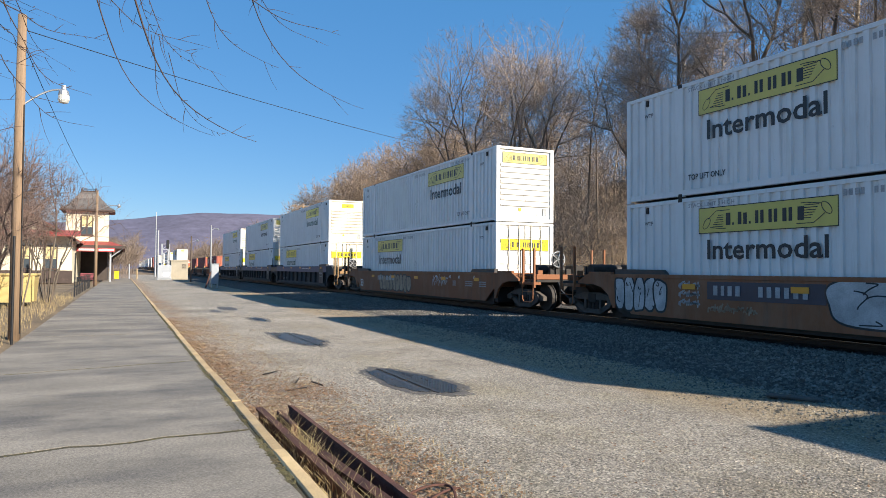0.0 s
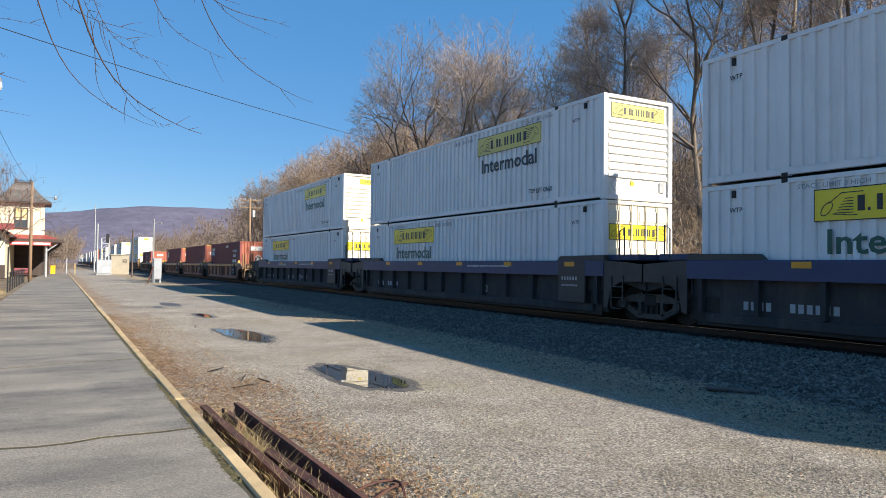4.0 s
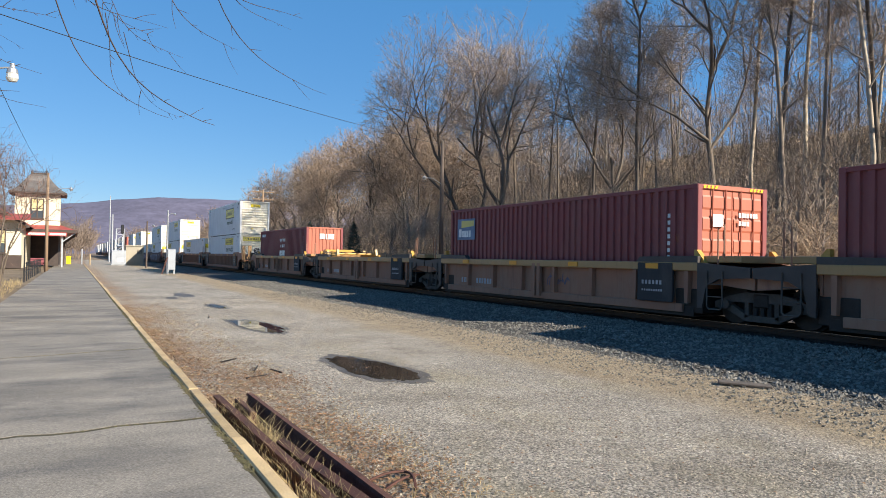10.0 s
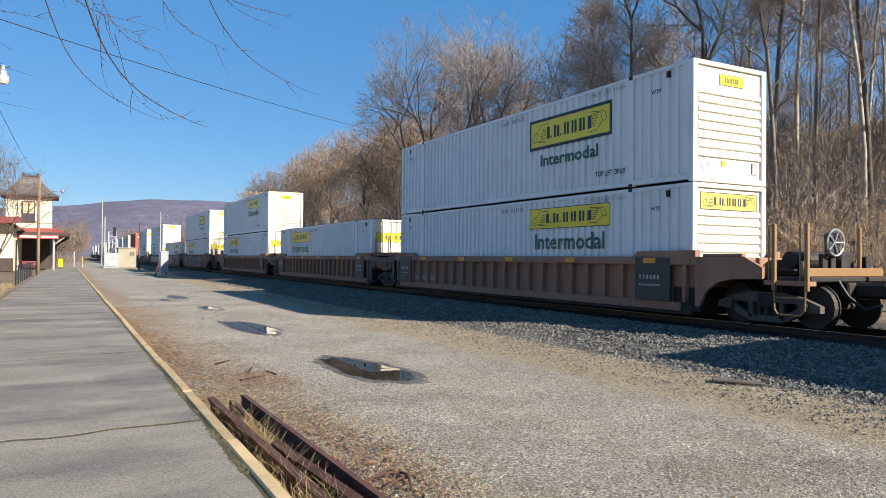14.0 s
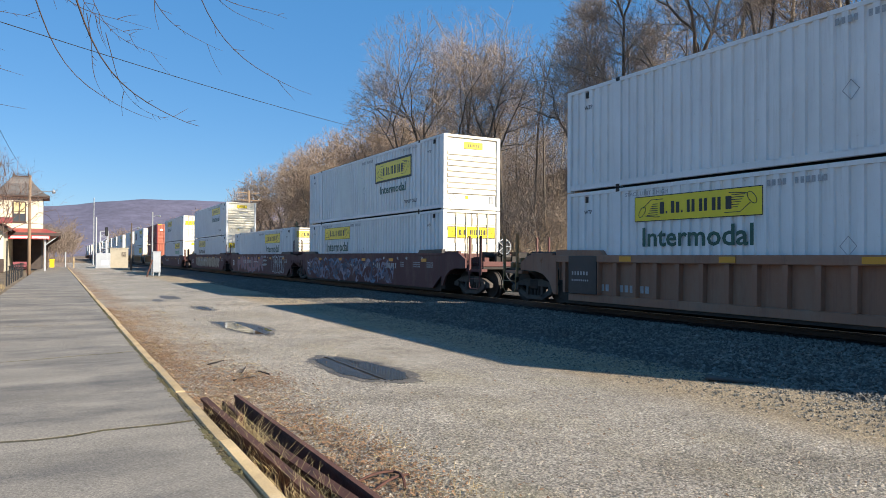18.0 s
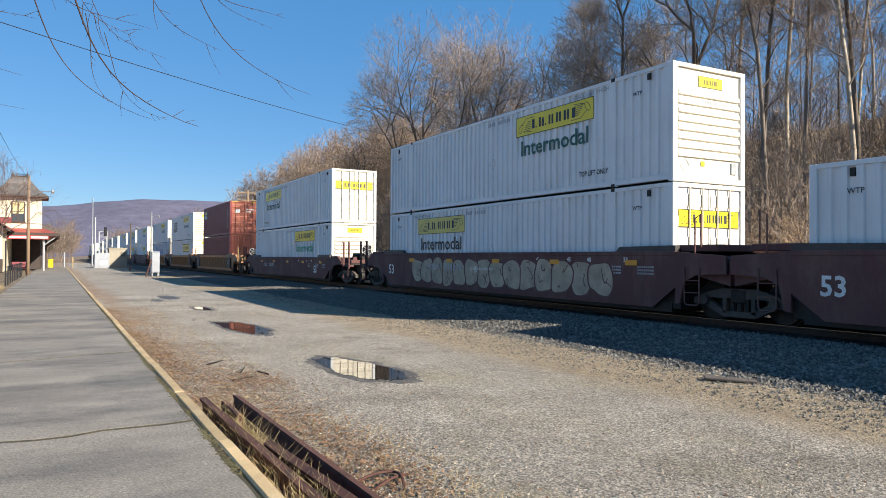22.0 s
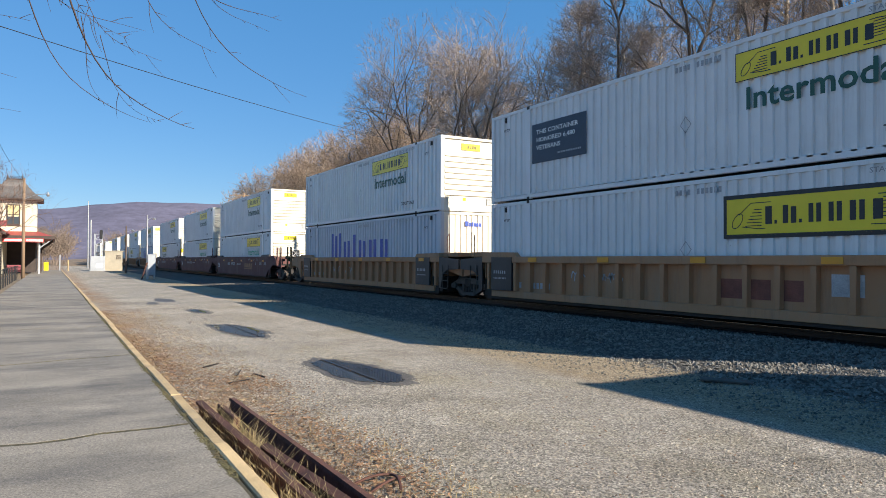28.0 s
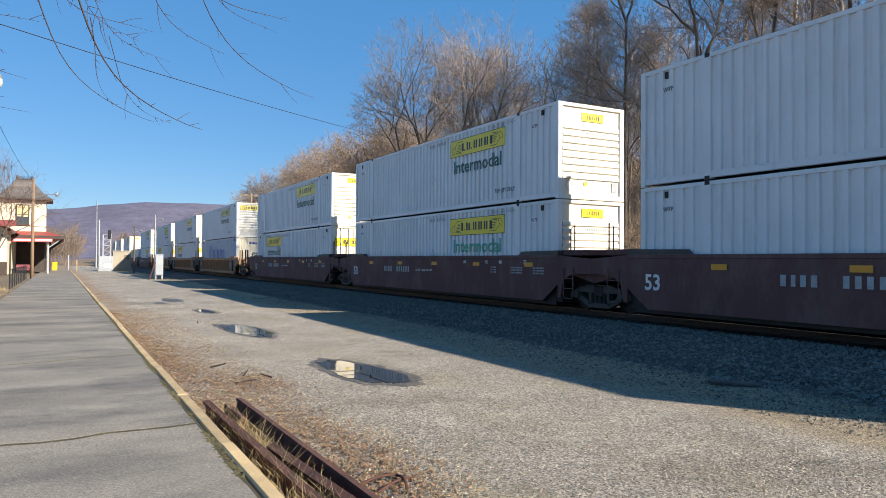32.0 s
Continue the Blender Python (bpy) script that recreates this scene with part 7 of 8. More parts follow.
fence = thing("platform_fence", "low black iron rail fence beside the platform", "fence", pose(0, 0, 0))
for k in range(10):
    yy = 45 + 2.33 * k
    part("post", Shape().box(-2.435, yy - 0.035, -0.1, -2.365, yy + 0.035, 1.0 if k else 2.4), IRON, fence)
for zz in (0.45, 0.93):
    part("rail", Shape().box(-2.415, 45, zz, -2.385, 66, zz + 0.03), IRON, fence)

# ---- poles, lamps and cables ----
pole = thing("utility_pole", "weathered wooden pole with a street lamp on an arm", "utility pole", pose(-2.3, 19.5, 0))
part("pole", Shape().tube((0, 0, -0.3), (0.0, 0, 7.7), 0.135, 0.095, 14), POLE_WOOD, pole, smooth=True)
arm = Shape().path([(0.1 + 0.78 * k / 8, 0, 5.55 + 0.42 * math.sin(k / 8 * 1.6)) for k in range(9)], 0.022, 6)
part("arm", arm, GALV, pole)
head = part("lamp_head", Shape().lathe([(0.05, 0.16), (0.06, 0.06), (0.11, 0.02), (0.13, -0.08)], (0.92, 0, 5.92), 14), GALV, pole)
part("lamp_globe", Shape().lathe([(0.125, -0.08), (0.135, -0.2), (0.1, -0.27), (0.02, -0.29)], (0.92, 0, 5.92), 14), LAMP_GLASS, head)
part("conduit", Shape().tube((0.12, -0.08, 0.0), (0.1, -0.08, 5.5), 0.015, n=6), IRON, pole)
single("post", Shape().tube((-2.24, 18.6, -0.2), (-2.24, 18.6, 2.3), 0.03, n=8), IRON, "thin black iron post beside the platform", "post")

pole2 = thing("utility_pole", "brown wooden pole by the station canopy", "utility pole", pose(-2.05, 68.0, 0))
part("pole", Shape().tube((0, 0, -0.3), (0, 0, 8.3), 0.15, 0.1, 12), POLE_WOOD, pole2, smooth=True)
part("bracket", Shape().path([(0.1, 0, 6.6), (1.0, -0.2, 7.0), (1.7, -0.3, 7.05)], 0.03), GALV, pole2)
part("lamp_head", Shape().lathe([(0.04, 0.2), (0.14, 0.0), (0.1, -0.16)], (1.75, -0.3, 7.0), 10), GALV, pole2)

pole3 = thing("utility_pole", "dark wooden pole with a small lamp behind the track", "utility pole", pose(20.0, 38.1, land(20, 38.1)))
part("pole", Shape().tube((0, 0, -0.3), (0, 0, 8.5), 0.15, 0.1, 10), DARK_POLE, pole3, smooth=True)
part("arm", Shape().path([(-0.1, 0, 5.9), (-0.6, 0.1, 6.2), (-1.1, 0.15, 6.2)], 0.025), GALV, pole3)
part("lamp_head", Shape().lathe([(0.03, 0.12), (0.16, 0.0), (0.08, -0.12)], (-1.15, 0.15, 6.2), 10), GALV, pole3)

pole4 = thing("power_pole", "pale wooden power pole with crossarms and a transformer", "utility pole", pose(20.5, 86.5, land(20.5, 86.5)))
part("pole", Shape().tube((0, 0, -0.3), (0, 0, 9.4), 0.17, 0.12, 10), POLE_WOOD, pole4, smooth=True)
for zz in (9.1, 8.2):
    cross = part("crossarm", Shape().box(-1.3, -0.07, zz - 0.06, 1.3, 0.07, zz + 0.06), POLE_WOOD, pole4)
    for k in range(5):
        part("insulator", Shape().lathe([(0.04, 0), (0.07, 0.05), (0.03, 0.16)], (-1.2 + 0.6 * k, 0, zz + 0.06), 6), GREY_BOX, cross)
part("transformer", Shape().lathe([(0.2, 0), (0.26, 0.05), (0.26, 0.8), (0.2, 0.9)], (0.42, 0, 7.0), 10), GALV, pole4)


def cable(a, b, sag, r=0.012):
    pts = [Vector(a).lerp(Vector(b), k / 24) - Vector((0, 0, sag * 4 * (k / 24) * (1 - k / 24))) for k in range(25)]
    return Shape().path(pts, r, 4)


single("overhead_cable", cable((-2.3, 19.5, 7.35), (20.0, 38.1, land(20, 38.1) + 8.3), 0.25, 0.011), CABLE, "thin black overhead cable across the yard", "cable")
single("overhead_cable", cable((-2.3, 19.5, 7.1), (-2.05, 68.0, 8.1), 0.5, 0.012), CABLE, "thin black service cable between the wooden poles", "cable")

lamp = thing("street_lamp", "pale metal lamp post with a short curved arm", "lamp post", pose(7.75, 70.0, -0.2))
part("pole", Shape().tube((0, 0, 0), (0, 0, 5.9), 0.09, 0.06, 8), GALV, lamp)
part("arm", Shape().path([(0, 0, 5.4), (0.3, 0, 5.62), (0.6, 0, 5.6)], 0.03), GALV, lamp)
part("lamp_head", Shape().lathe([(0.03, 0.1), (0.12, 0.02), (0.1, -0.1)], (0.62, 0, 5.55), 8), GALV, lamp)

cab = thing("signal_cabinet", "tall grey metal signal cabinet on legs", "cabinet", pose(7.76, 67.0, -0.2))
part("body", Shape().box(-0.33, -0.35, 0.35, 0.33, 0.35, 2.16, 0.02), GREY_BOX, cab)
part("door", Shape().box(-0.29, -0.375, 0.42, 0.29, -0.355, 2.08, 0.008), GREY_BOX, cab)
for sx in (-0.27, 0.27):
    for sy in (-0.28, 0.28):
        part("leg", Shape().box(sx - 0.04, sy - 0.04, 0, sx + 0.04, sy + 0.04, 0.35), GALV, cab)
part("roof", Shape().box(-0.37, -0.39, 2.16, 0.37, 0.39, 2.22, 0.01), GREY_BOX, cab)
single("leaning_board", Shape().prism([(-0.06, 0), (0.06, 0), (0.5, 1.5), (0.38, 1.5)], 1, 66.0, 66.06), RUST, "leaning rusty plank beside the cabinet", "board", at=pose(6.9, 0, -0.2))

hut = thing("equipment_hut", "beige metal railway equipment hut", "hut", pose(8.15, 115.0, -0.2))
part("wall", Shape().box(-1.25, 0, 0, 1.25, 3.0, 2.85, 0.03), TAN_BOX, hut)
part("roof", Shape().box(-1.35, -0.1, 2.85, 1.35, 3.1, 3.02, 0.03), TAN_BOX, hut)
v = part("vent", Shape().box(0.35, -0.06, 1.75, 0.95, 0.0, 2.35, 0.01), UMBER, hut)
for k in range(5):
    part("louvre", Shape().box(0.37, -0.085, 1.79 + 0.11 * k, 0.93, -0.062, 1.84 + 0.11 * k), TAN_BOX, v)
gen = thing("generator", "grey metal generator enclosure beside the hut", "generator", pose(5.9, 113.5, -0.2))
part("body", Shape().box(-0.98, 0, 0.15, 0.98, 1.6, 2.2, 0.05), GREY_BOX, gen)
part("base", Shape().box(-1.05, -0.08, 0, 1.05, 1.7, 0.15), GALV, gen)
part("louvre_panel", Shape().box(-0.2, -0.03, 0.5, 0.7, 0.0, 1.1), WHITE_INK, gen)

mast = thing("radio_mast", "slim pale steel mast", "mast", pose(6.1, 150.0, -0.2))
part("pole", Shape().tube((0, 0, 0), (0, 0, 12.9), 0.16, 0.08, 8), GALV, mast)
mast2 = thing("radio_mast", "shorter pale steel mast", "mast", pose(6.55, 150.0, -0.2))
part("pole", Shape().tube((0, 0, 0), (0, 0, 9.3), 0.2, 0.16, 8), GALV, mast2)
sig = thing("signal_mast", "lattice railway signal mast with ladder cage", "signal", pose(7.3, 138.0, -0.2))
for sx in (-0.6, 0.6):
    for sy in (-0.45, 0.45):
        part("upright", Shape().box(sx - 0.09, sy - 0.05, 0, sx + 0.09, sy + 0.05, 6.2), GREY_BOX, sig)
for k in range(6):
    part("brace", Shape().tube((-0.6, -0.45, k * 1.0 + 0.2), (0.6, -0.45, k * 1.0 + 1.1), 0.05, n=4), GREY_BOX, sig)
    part("rung", Shape().box(-0.62, -0.5, k * 1.0 + 1.1, 0.62, -0.44, k * 1.0 + 1.2), GREY_BOX, sig)
part("signal_head", Shape().box(0.1, -0.7, 5.3, 0.6, -0.5, 6.9, 0.1), IRON, sig)
for xx, yy, h, mat in ((8.1, 95.0, 5.9, DARK_POLE), (9.6, 165.0, 6.0, DARK_POLE)):
    p_ = thing("lamp_pole", "slim dark wooden pole with a small lamp", "lamp post", pose(xx, yy, -0.2))
    part("pole", Shape().tube((0, 0, 0), (0, 0, h), 0.11, 0.08, 8), mat, p_)
    part("lamp_head", Shape().lathe([(0.05, 0.14), (0.2, 0.0), (0.12, -0.14)], (0.75, 0, h - 0.55), 8), GALV, p_)
    part("arm", Shape().path([(0, 0, h - 0.8), (0.7, 0, h - 0.5)], 0.03), GALV, p_)
for xx, yy, h, mat in ((1.0, 108.0, 2.1, GREY_BOX), (2.2, 118.0, 1.4, KERB)):
    single("bollard", Shape().tube((xx, yy, -0.2), (xx, yy, h), 0.09, n=8), mat, "slim pale post at the platform's end", "bollard")

# skip and shrub beside the platform
skip = thing("skip", "faded yellow metal skip behind the shrubs", "skip", pose(-4.55, 34.0, -0.05))
part("body", Shape().prism([(-1.9, 0.15), (1.15, 0.15), (1.25, 1.3), (-2.1, 1.3)], 1, 0, 1.8), DUMP_YELLOW, skip)
part("rim", Shape().box(-2.15, -0.06, 1.26, 1.3, 1.86, 1.36, 0.02), DUMP_YELLOW, skip)
for k in range(6):
    part("rib", Shape().box(-1.85 + 0.6 * k, -0.05, 0.2, -1.77 + 0.6 * k, 0.0, 1.26), DUMP_YELLOW, skip)
shrub_kind = tree_meshes(21, [(0.2, 0, 5.0, 1.5, 1.7), (-1.2, 0.2, 3.9, 1.1, 1.5), (1.2, 0, 3.7, 1.1, 1.4), (0, 1.1, 3.7, 1.0, 1.5)],
                         [([(0, 0, -0.2), (0.1, 0, 1.4), (0.3, 0.1, 3.0)], 1.0), ([(-0.1, 0, -0.2), (-0.5, 0.1, 1.8), (-0.8, 0.1, 2.6)], 0.8), ([(0.1, 0.1, -0.2), (0.5, 0, 1.8), (0.8, 0.1, 2.6)], 0.8),
                          ([(0, -0.1, -0.2), (-0.1, -0.5, 2.2)], 0.6), ([(0.1, -0.1, -0.2), (0.3, -0.3, 1.2), (0.9, -0.2, 2.4)], 0.6), ([(-0.1, 0.1, -0.2), (-0.3, 0.3, 1.6), (-0.9, 0.5, 2.7)], 0.6)], 0.055, 0.9, BARK, 0.005, 2, 4, 0.45, SHRUB_TWIG)
for k, (x, y, s, a) in enumerate(((-3.05, 36.4, 1.08, 0), (-3.6, 31.5, 1.0, 120), (-3.1, 20.6, 0.85, 150), (-4.6, 28.0, 0.9, 210), (-3.9, 38.0, 0.9, 60), (-3.4, 23.0, 0.7, 300), (-5.2, 34.0, 1.0, 20), (-2.9, 17.5, 0.45, 80))):
    sh = thing("shrub", "bare multi-stemmed shrub beside the platform", "shrub", pose(x, y, land(x, y), 0, 0, a), group="shrubs beside the platform")
    part("stem", shrub_kind[0], BARK, sh)
    part("crown", shrub_kind[1], SHRUB_TWIG, sh)
    sh.scale = (s, s, s)
rng = random.Random(31)
segs = []
for _ in range(1500):
    x, y = -2.35 - 3.2 * rng.random() ** 1.5, rng.uniform(14, 44)
    z = land(x, y)
    a, h = rng.uniform(0, 6.28), rng.uniform(0.08, 0.36)
    q = (x + 0.3 * h * math.cos(a), y + 0.3 * h * math.sin(a), z + h)
    segs.append(((x, y, z - 0.02), q, 0.005, 0.002))
tagged(new("dry_weeds", tube_mesh("dry_weeds", segs, 3, STRAW)), "dry weed stalks beside the platform", "weeds", kind="stuff")


# ---- overhanging branches ----
def droop(rng, x0, z0, x1, z1, y0, y1, r, out, twigs):
    """A hanging branch: falls steeply, then sweeps out."""
    n = 16
    pts = []
    for k in range(n + 1):
        s = k / n
        pts.append((x0 + (x1 - x0) * (0.35 * s + 0.65 * s * s) + 0.02 * math.sin(9 * s + x0), y0 + (y1 - y0) * s, z0 + (z1 - z0) * (1 - (1 - s) ** 1.75) + 0.015 * math.sin(11 * s + z0)))
    for k in range(n):
        ra, rb = r * (1 - 0.8 * k / n), r * (1 - 0.8 * (k + 1) / n)
        out.append((pts[k], pts[k + 1], ra, rb))
        for _ in range(twigs):
            if k > 1 and rng.random() < 0.42:
                a = rng.choice((-1, 1)) * rng.uniform(0.5, 1.0)
                d = unit(tuple(pts[k + 1][i] - pts[k][i] for i in range(3)))
                e = unit((d[0] * math.cos(a) + d[2] * math.sin(a), d[1] + rng.uniform(-0.4, 0.4), d[2] * math.cos(a) - d[0] * math.sin(a)))
                p, ln = pts[k], rng.choice((0.03, 0.05, 0.05, 0.12, 0.3)) * rng.uniform(0.6, 1.2)
                for j in range(3):
                    q = tuple(p[i] + e[i] * ln / 3 for i in range(3))
                    out.append((p, q, 0.0032 - 0.0007 * j, 0.0026 - 0.0007 * j))
                    p = q
                    e = unit((e[0] + 0.15, e[1], e[2] + rng.uniform(-0.15, 0.1)))


rng = random.Random(12)
over = thing("overhanging_tree", "bare tree whose thin branches hang over the platform", "tree", pose(0, 0, 0))
part("trunk", tube_mesh("trunk", [((-4.8, 1.5, -0.2), (-4.6, 1.7, 1.6), 0.26, 0.22), ((-4.6, 1.7, 1.6), (-4.3, 2.2, 3.4), 0.22, 0.18), ((-4.3, 2.2, 3.4), (-4.1, 2.6, 5.6), 0.18, 0.12)], 10, BARK), BARK, over)
limbs = []
for tip, r in (((-0.2, 7.0, 4.7), 0.05), ((1.0, 7.2, 5.0), 0.05), ((-1.2, 7.4, 4.2), 0.04), ((2.2, 7.0, 5.0), 0.035)):
    p = (-4.15, 2.5, 4.9)
    for k in range(8):
        s = (k + 1) / 8
        q = (-4.15 + (tip[0] + 4.15) * s, 2.5 + (tip[1] - 2.5) * s, 4.9 + (tip[2] - 4.9) * s + 0.9 * math.sin(math.pi * s))
        limbs.append((p, q, r * (1.25 - s), r * (1.2 - s)))
        p = q
part("limb", tube_mesh("limb", limbs, 7, BARK), BARK, over)
hang = []
for x0, z0, x1, z1, r, tw in ((-0.42, 4.7, 0.78, 2.92, 0.0075, 1), (-0.1, 4.7, 1.22, 2.9, 0.011, 1), (0.95, 4.75, 2.42, 3.38, 0.008, 1), (0.55, 4.6, 1.4, 3.62, 0.006, 1),
                              (0.2, 3.75, 0.5, 3.0, 0.004, 1), (0.35, 3.6, 0.95, 2.95, 0.004, 1), (-0.3, 4.2, 0.75, 3.77, 0.006, 2), (-0.95, 3.9, -0.3, 3.2, 0.006, 2), (-0.95, 3.4, -0.27, 2.9, 0.005, 1),
                              (-1.0, 3.9, -0.2, 3.66, 0.006, 2), (1.0, 4.3, 2.11, 4.12, 0.007, 2), (1.1, 4.45, 2.0, 4.0, 0.005, 1), (0.0, 4.4, 0.62, 3.67, 0.005, 2), (0.1, 4.3, 0.9, 3.5, 0.005, 2)):
    droop(rng, x0, z0, x1, z1, 6.9, 7.2 + rng.uniform(-0.2, 0.3), r, hang, tw)
for k in range(26):
    x, z = rng.uniform(-3.0, -1.0), rng.uniform(3.2, 4.8)
    droop(rng, x, z, x + rng.uniform(0.3, 0.9), z - rng.uniform(0.1, 0.9), 7.0, rng.uniform(6.6, 8.5), 0.005, hang, 1)
part("crown", tube_mesh("crown", hang, 4, DARK_TWIG), DARK_TWIG, over, "thin drooping reddish twigs")

# ---- old rails and litter beside the kerb ----
def old_rail(x0, y0, x1, y1, z0, z1, roll):
    a, b = Vector((x0, y0, z0)), Vector((x1, y1, z1))
    d = (b - a).normalized()
    side = d.cross(Vector((0, 0, 1))).normalized()
    upv = side.cross(d)
    c, s_ = math.cos(roll), math.sin(roll)
    side, upv = side * c + upv * s_, upv * c - side * s_
    s = Shape()
    n = len(rail_out)
    s.v = [tuple(a + side * p + upv * q) for p, q in rail_out] + [tuple(b + side * p + upv * q) for p, q in rail_out]
    s.f = [tuple(range(n)), tuple(range(n, 2 * n))[::-1]] + [(i, n + i, n + (i + 1) % n, (i + 1) % n) for i in range(n)]
    return s


single("old_rail", old_rail(1.63, 2.4, 1.487, 8.24, -0.20, -0.16, 0.1), RUST, "rusted old rail lying beside the kerb", "rail", group="old rails beside the kerb")
single("old_rail", old_rail(1.93, 2.2, 1.80, 8.22, -0.20, -0.16, -0.25), RUST, "rusted old rail tilted against another", "rail", group="old rails beside the kerb")
single("old_rail", old_rail(1.99, 2.0, 1.68, 6.1, -0.20, -0.17, 0.3), RUST, "short rusted rail in the leaves beside the kerb", "rail", group="old rails beside the kerb")
single("rail_joint_bar", Shape().box(1.64, 7.3, -0.2, 1.71, 8.1, -0.02, 0.01), RUST, "dark rusted bar between the old rails", "metal bar")
for k, (x, y, ln, tilt, turn, curve) in enumerate(((1.98, 4.95, 0.55, 14, 24, 0.35), (2.15, 4.95, 0.42, 10, -50, 0.5), (2.36, 4.85, 0.36, 22, 8, 0.9), (2.05, 5.15, 0.4, 25, -75, 0.2))):
    pts = [(math.sin(s / 6 * curve * 2) * 0.12, s * ln / 6, 0.01 + 0.03 * math.sin(math.pi * s / 6) + s * 0.002 * tilt / 10) for s in range(7)]
    sh = Shape().path(pts, 0.012, 5)
    single("scrap_strap", sh, RUST, "bent rusty metal strap on the gravel", "scrap metal", group="scrap beside the old rails", at=pose(x, y, -0.19, 0, 0, turn))
for k, (x, y, ln, turn) in enumerate(((2.5, 10.9, 0.5, 70), (2.25, 10.3, 0.35, 20), (2.85, 10.6, 0.3, 110), (2.2, 12.0, 0.4, 40), (3.4, 20.5, 0.5, 80))):
    single("stick", Shape().tube((0, 0, 0.015), (ln, 0, 0.03), 0.014, 0.008, 6), TIE, "dark broken stick on the gravel", "stick", group="sticks on the gravel", at=pose(x, y, GROUND_Z, 0, 0, turn))
single("plank", Shape().box(-0.36, -0.11, 0, 0.36, 0.11, 0.035, 0.008), OLD_BOARD, "grey weathered plank lying on the ballast", "plank", at=pose(8.72, 6.98, -0.185, 0, 2, -47))


def puddle(x, y, w, ln, seed, lean):
    """Water in a shallow hollow with a wet rim."""
    rng = random.Random(seed)
    ph = [rng.uniform(0, 6.28) for _ in range(5)]
    def outline(grow_by):
        pts = []
        for k in range(160):
            a = 2 * math.pi * k / 160
            r = 1 + 0.10 * math.sin(2 * a + ph[0]) + 0.06 * math.sin(3 * a + ph[1]) + 0.05 * math.sin(5 * a + ph[2]) + 0.025 * math.sin(11 * a + ph[3]) + 0.012 * math.sin(23 * a + ph[4])
            r += 0.16 * noise.noise((4 * math.cos(a), 4 * math.sin(a), seed * 3.1)) + 0.08 * noise.noise((11 * math.cos(a), 11 * math.sin(a), seed * 5.3))
            ragged = grow_by * (1 + 0.7 * noise.noise((3 * math.cos(a), 3 * math.sin(a), seed * 1.7)) + 0.12 * math.sin(19 * a + ph[1]))
            px, py = (w / 2 * r + ragged) * math.cos(a), (ln / 2 * r + ragged * 2.4) * math.sin(a)
            pts.append((px + lean * py, py))
        return pts
    p = thing("puddle", "muddy rain puddle in a hollow of the gravel yard", "puddle", pose(x, y, GROUND_Z), group="puddles in the yard")
    part("wet_rim", Shape().prism(outline(0.12), 2, -0.02, 0.004), WET, p, "dark wet gravel rim")
    part("water", Shape().prism(outline(0.0), 2, -0.02, 0.009), WATER, p, "still brown water")


puddle(4.30, 10.6, 0.82, 2.9, 3, -0.10)
puddle(4.16, 18.0, 0.76, 3.9, 4, -0.06)
puddle(4.45, 25.2, 0.42, 1.7, 6, -0.05)
for x, y, w, ln, seed in ((4.3, 32.5, 0.8, 3.0, 9), (3.6, 30.5, 0.4, 1.6, 11)):
    pts = []
    for k in range(48):
        a = 2 * math.pi * k / 48
        r = 1 + 0.25 * noise.noise((2 * math.cos(a), 2 * math.sin(a), seed * 1.3)) + 0.15 * noise.noise((6 * math.cos(a), 6 * math.sin(a), seed * 2.1))
        pts.append((w / 2 * r * math.cos(a), ln / 2 * r * math.sin(a)))
    single("damp_patch", Shape().prism(pts, 2, -0.02, 0.004), WET, "dark damp patch in a hollow of the gravel", "damp patch", group="damp patches in the yard", at=pose(x, y, GROUND_Z))


# ---- loose stones, leaves and dry grass ----
def scatter(name, count, spot, size, mat, label, category, seed, flat=0.75, kinds=6):
    """Small uneven stones, joined in one mesh."""
    rng = np.random.RandomState(seed)
    base_v = np.array([(1, 0, 0), (-1, 0, 0), (0, 1, 0), (0, -1, 0), (0, 0, 1), (0, 0, -1)], float)
    base_f = np.array([(0, 2, 4), (2, 1, 4), (1, 3, 4), (3, 0, 4), (2, 0, 5), (1, 2, 5), (3, 1, 5), (0, 3, 5)])
    pts = spot(rng, count)
    n = len(pts)
    v = base_v[None] * (1 + rng.uniform(-0.4, 0.4, (n, 6, 1))) + rng.uniform(-0.25, 0.25, (n, 6, 3))
    sz = size[0] + (size[1] - size[0]) * rng.rand(n) ** 2
    v *= sz[:, None, None] * np.array([1, 1, flat])
    a = rng.uniform(0, 6.283, n)
    ca, sa = np.cos(a)[:, None], np.sin(a)[:, None]
    x, y = v[..., 0] * ca - v[..., 1] * sa, v[..., 0] * sa + v[..., 1] * ca
    v = np.stack([x, y, v[..., 2]], axis=-1) + pts[:, None, :]
    f = (base_f[None] + (np.arange(n) * 6)[:, None, None]).reshape(-1, 3)
    me = bpy.data.meshes.new(name)
    me.from_pydata(v.reshape(-1, 3).tolist(), [], f.tolist())
    me.materials.append(mat)
    me.update()
    return tagged(new(name, me), label, category, kind="stuff")


def island_tint(mat, amount):
    """Each loose piece gets a tint of its own."""
    nt = mat.node_tree
    b = nt.nodes["Principled BSDF"]
    old = b.inputs["Base Color"].links[0].from_socket
    geo = nt.nodes.new("ShaderNodeNewGeometry").outputs["Random Per Island"]
    k = ramp(nt, geo, [(0, (1 - amount,) * 3), (1, (1 + amount * 0.8,) * 3)])
    nt.links.new(mix(nt, 1.0, old, k, "MULTIPLY"), b.inputs["Base Color"])


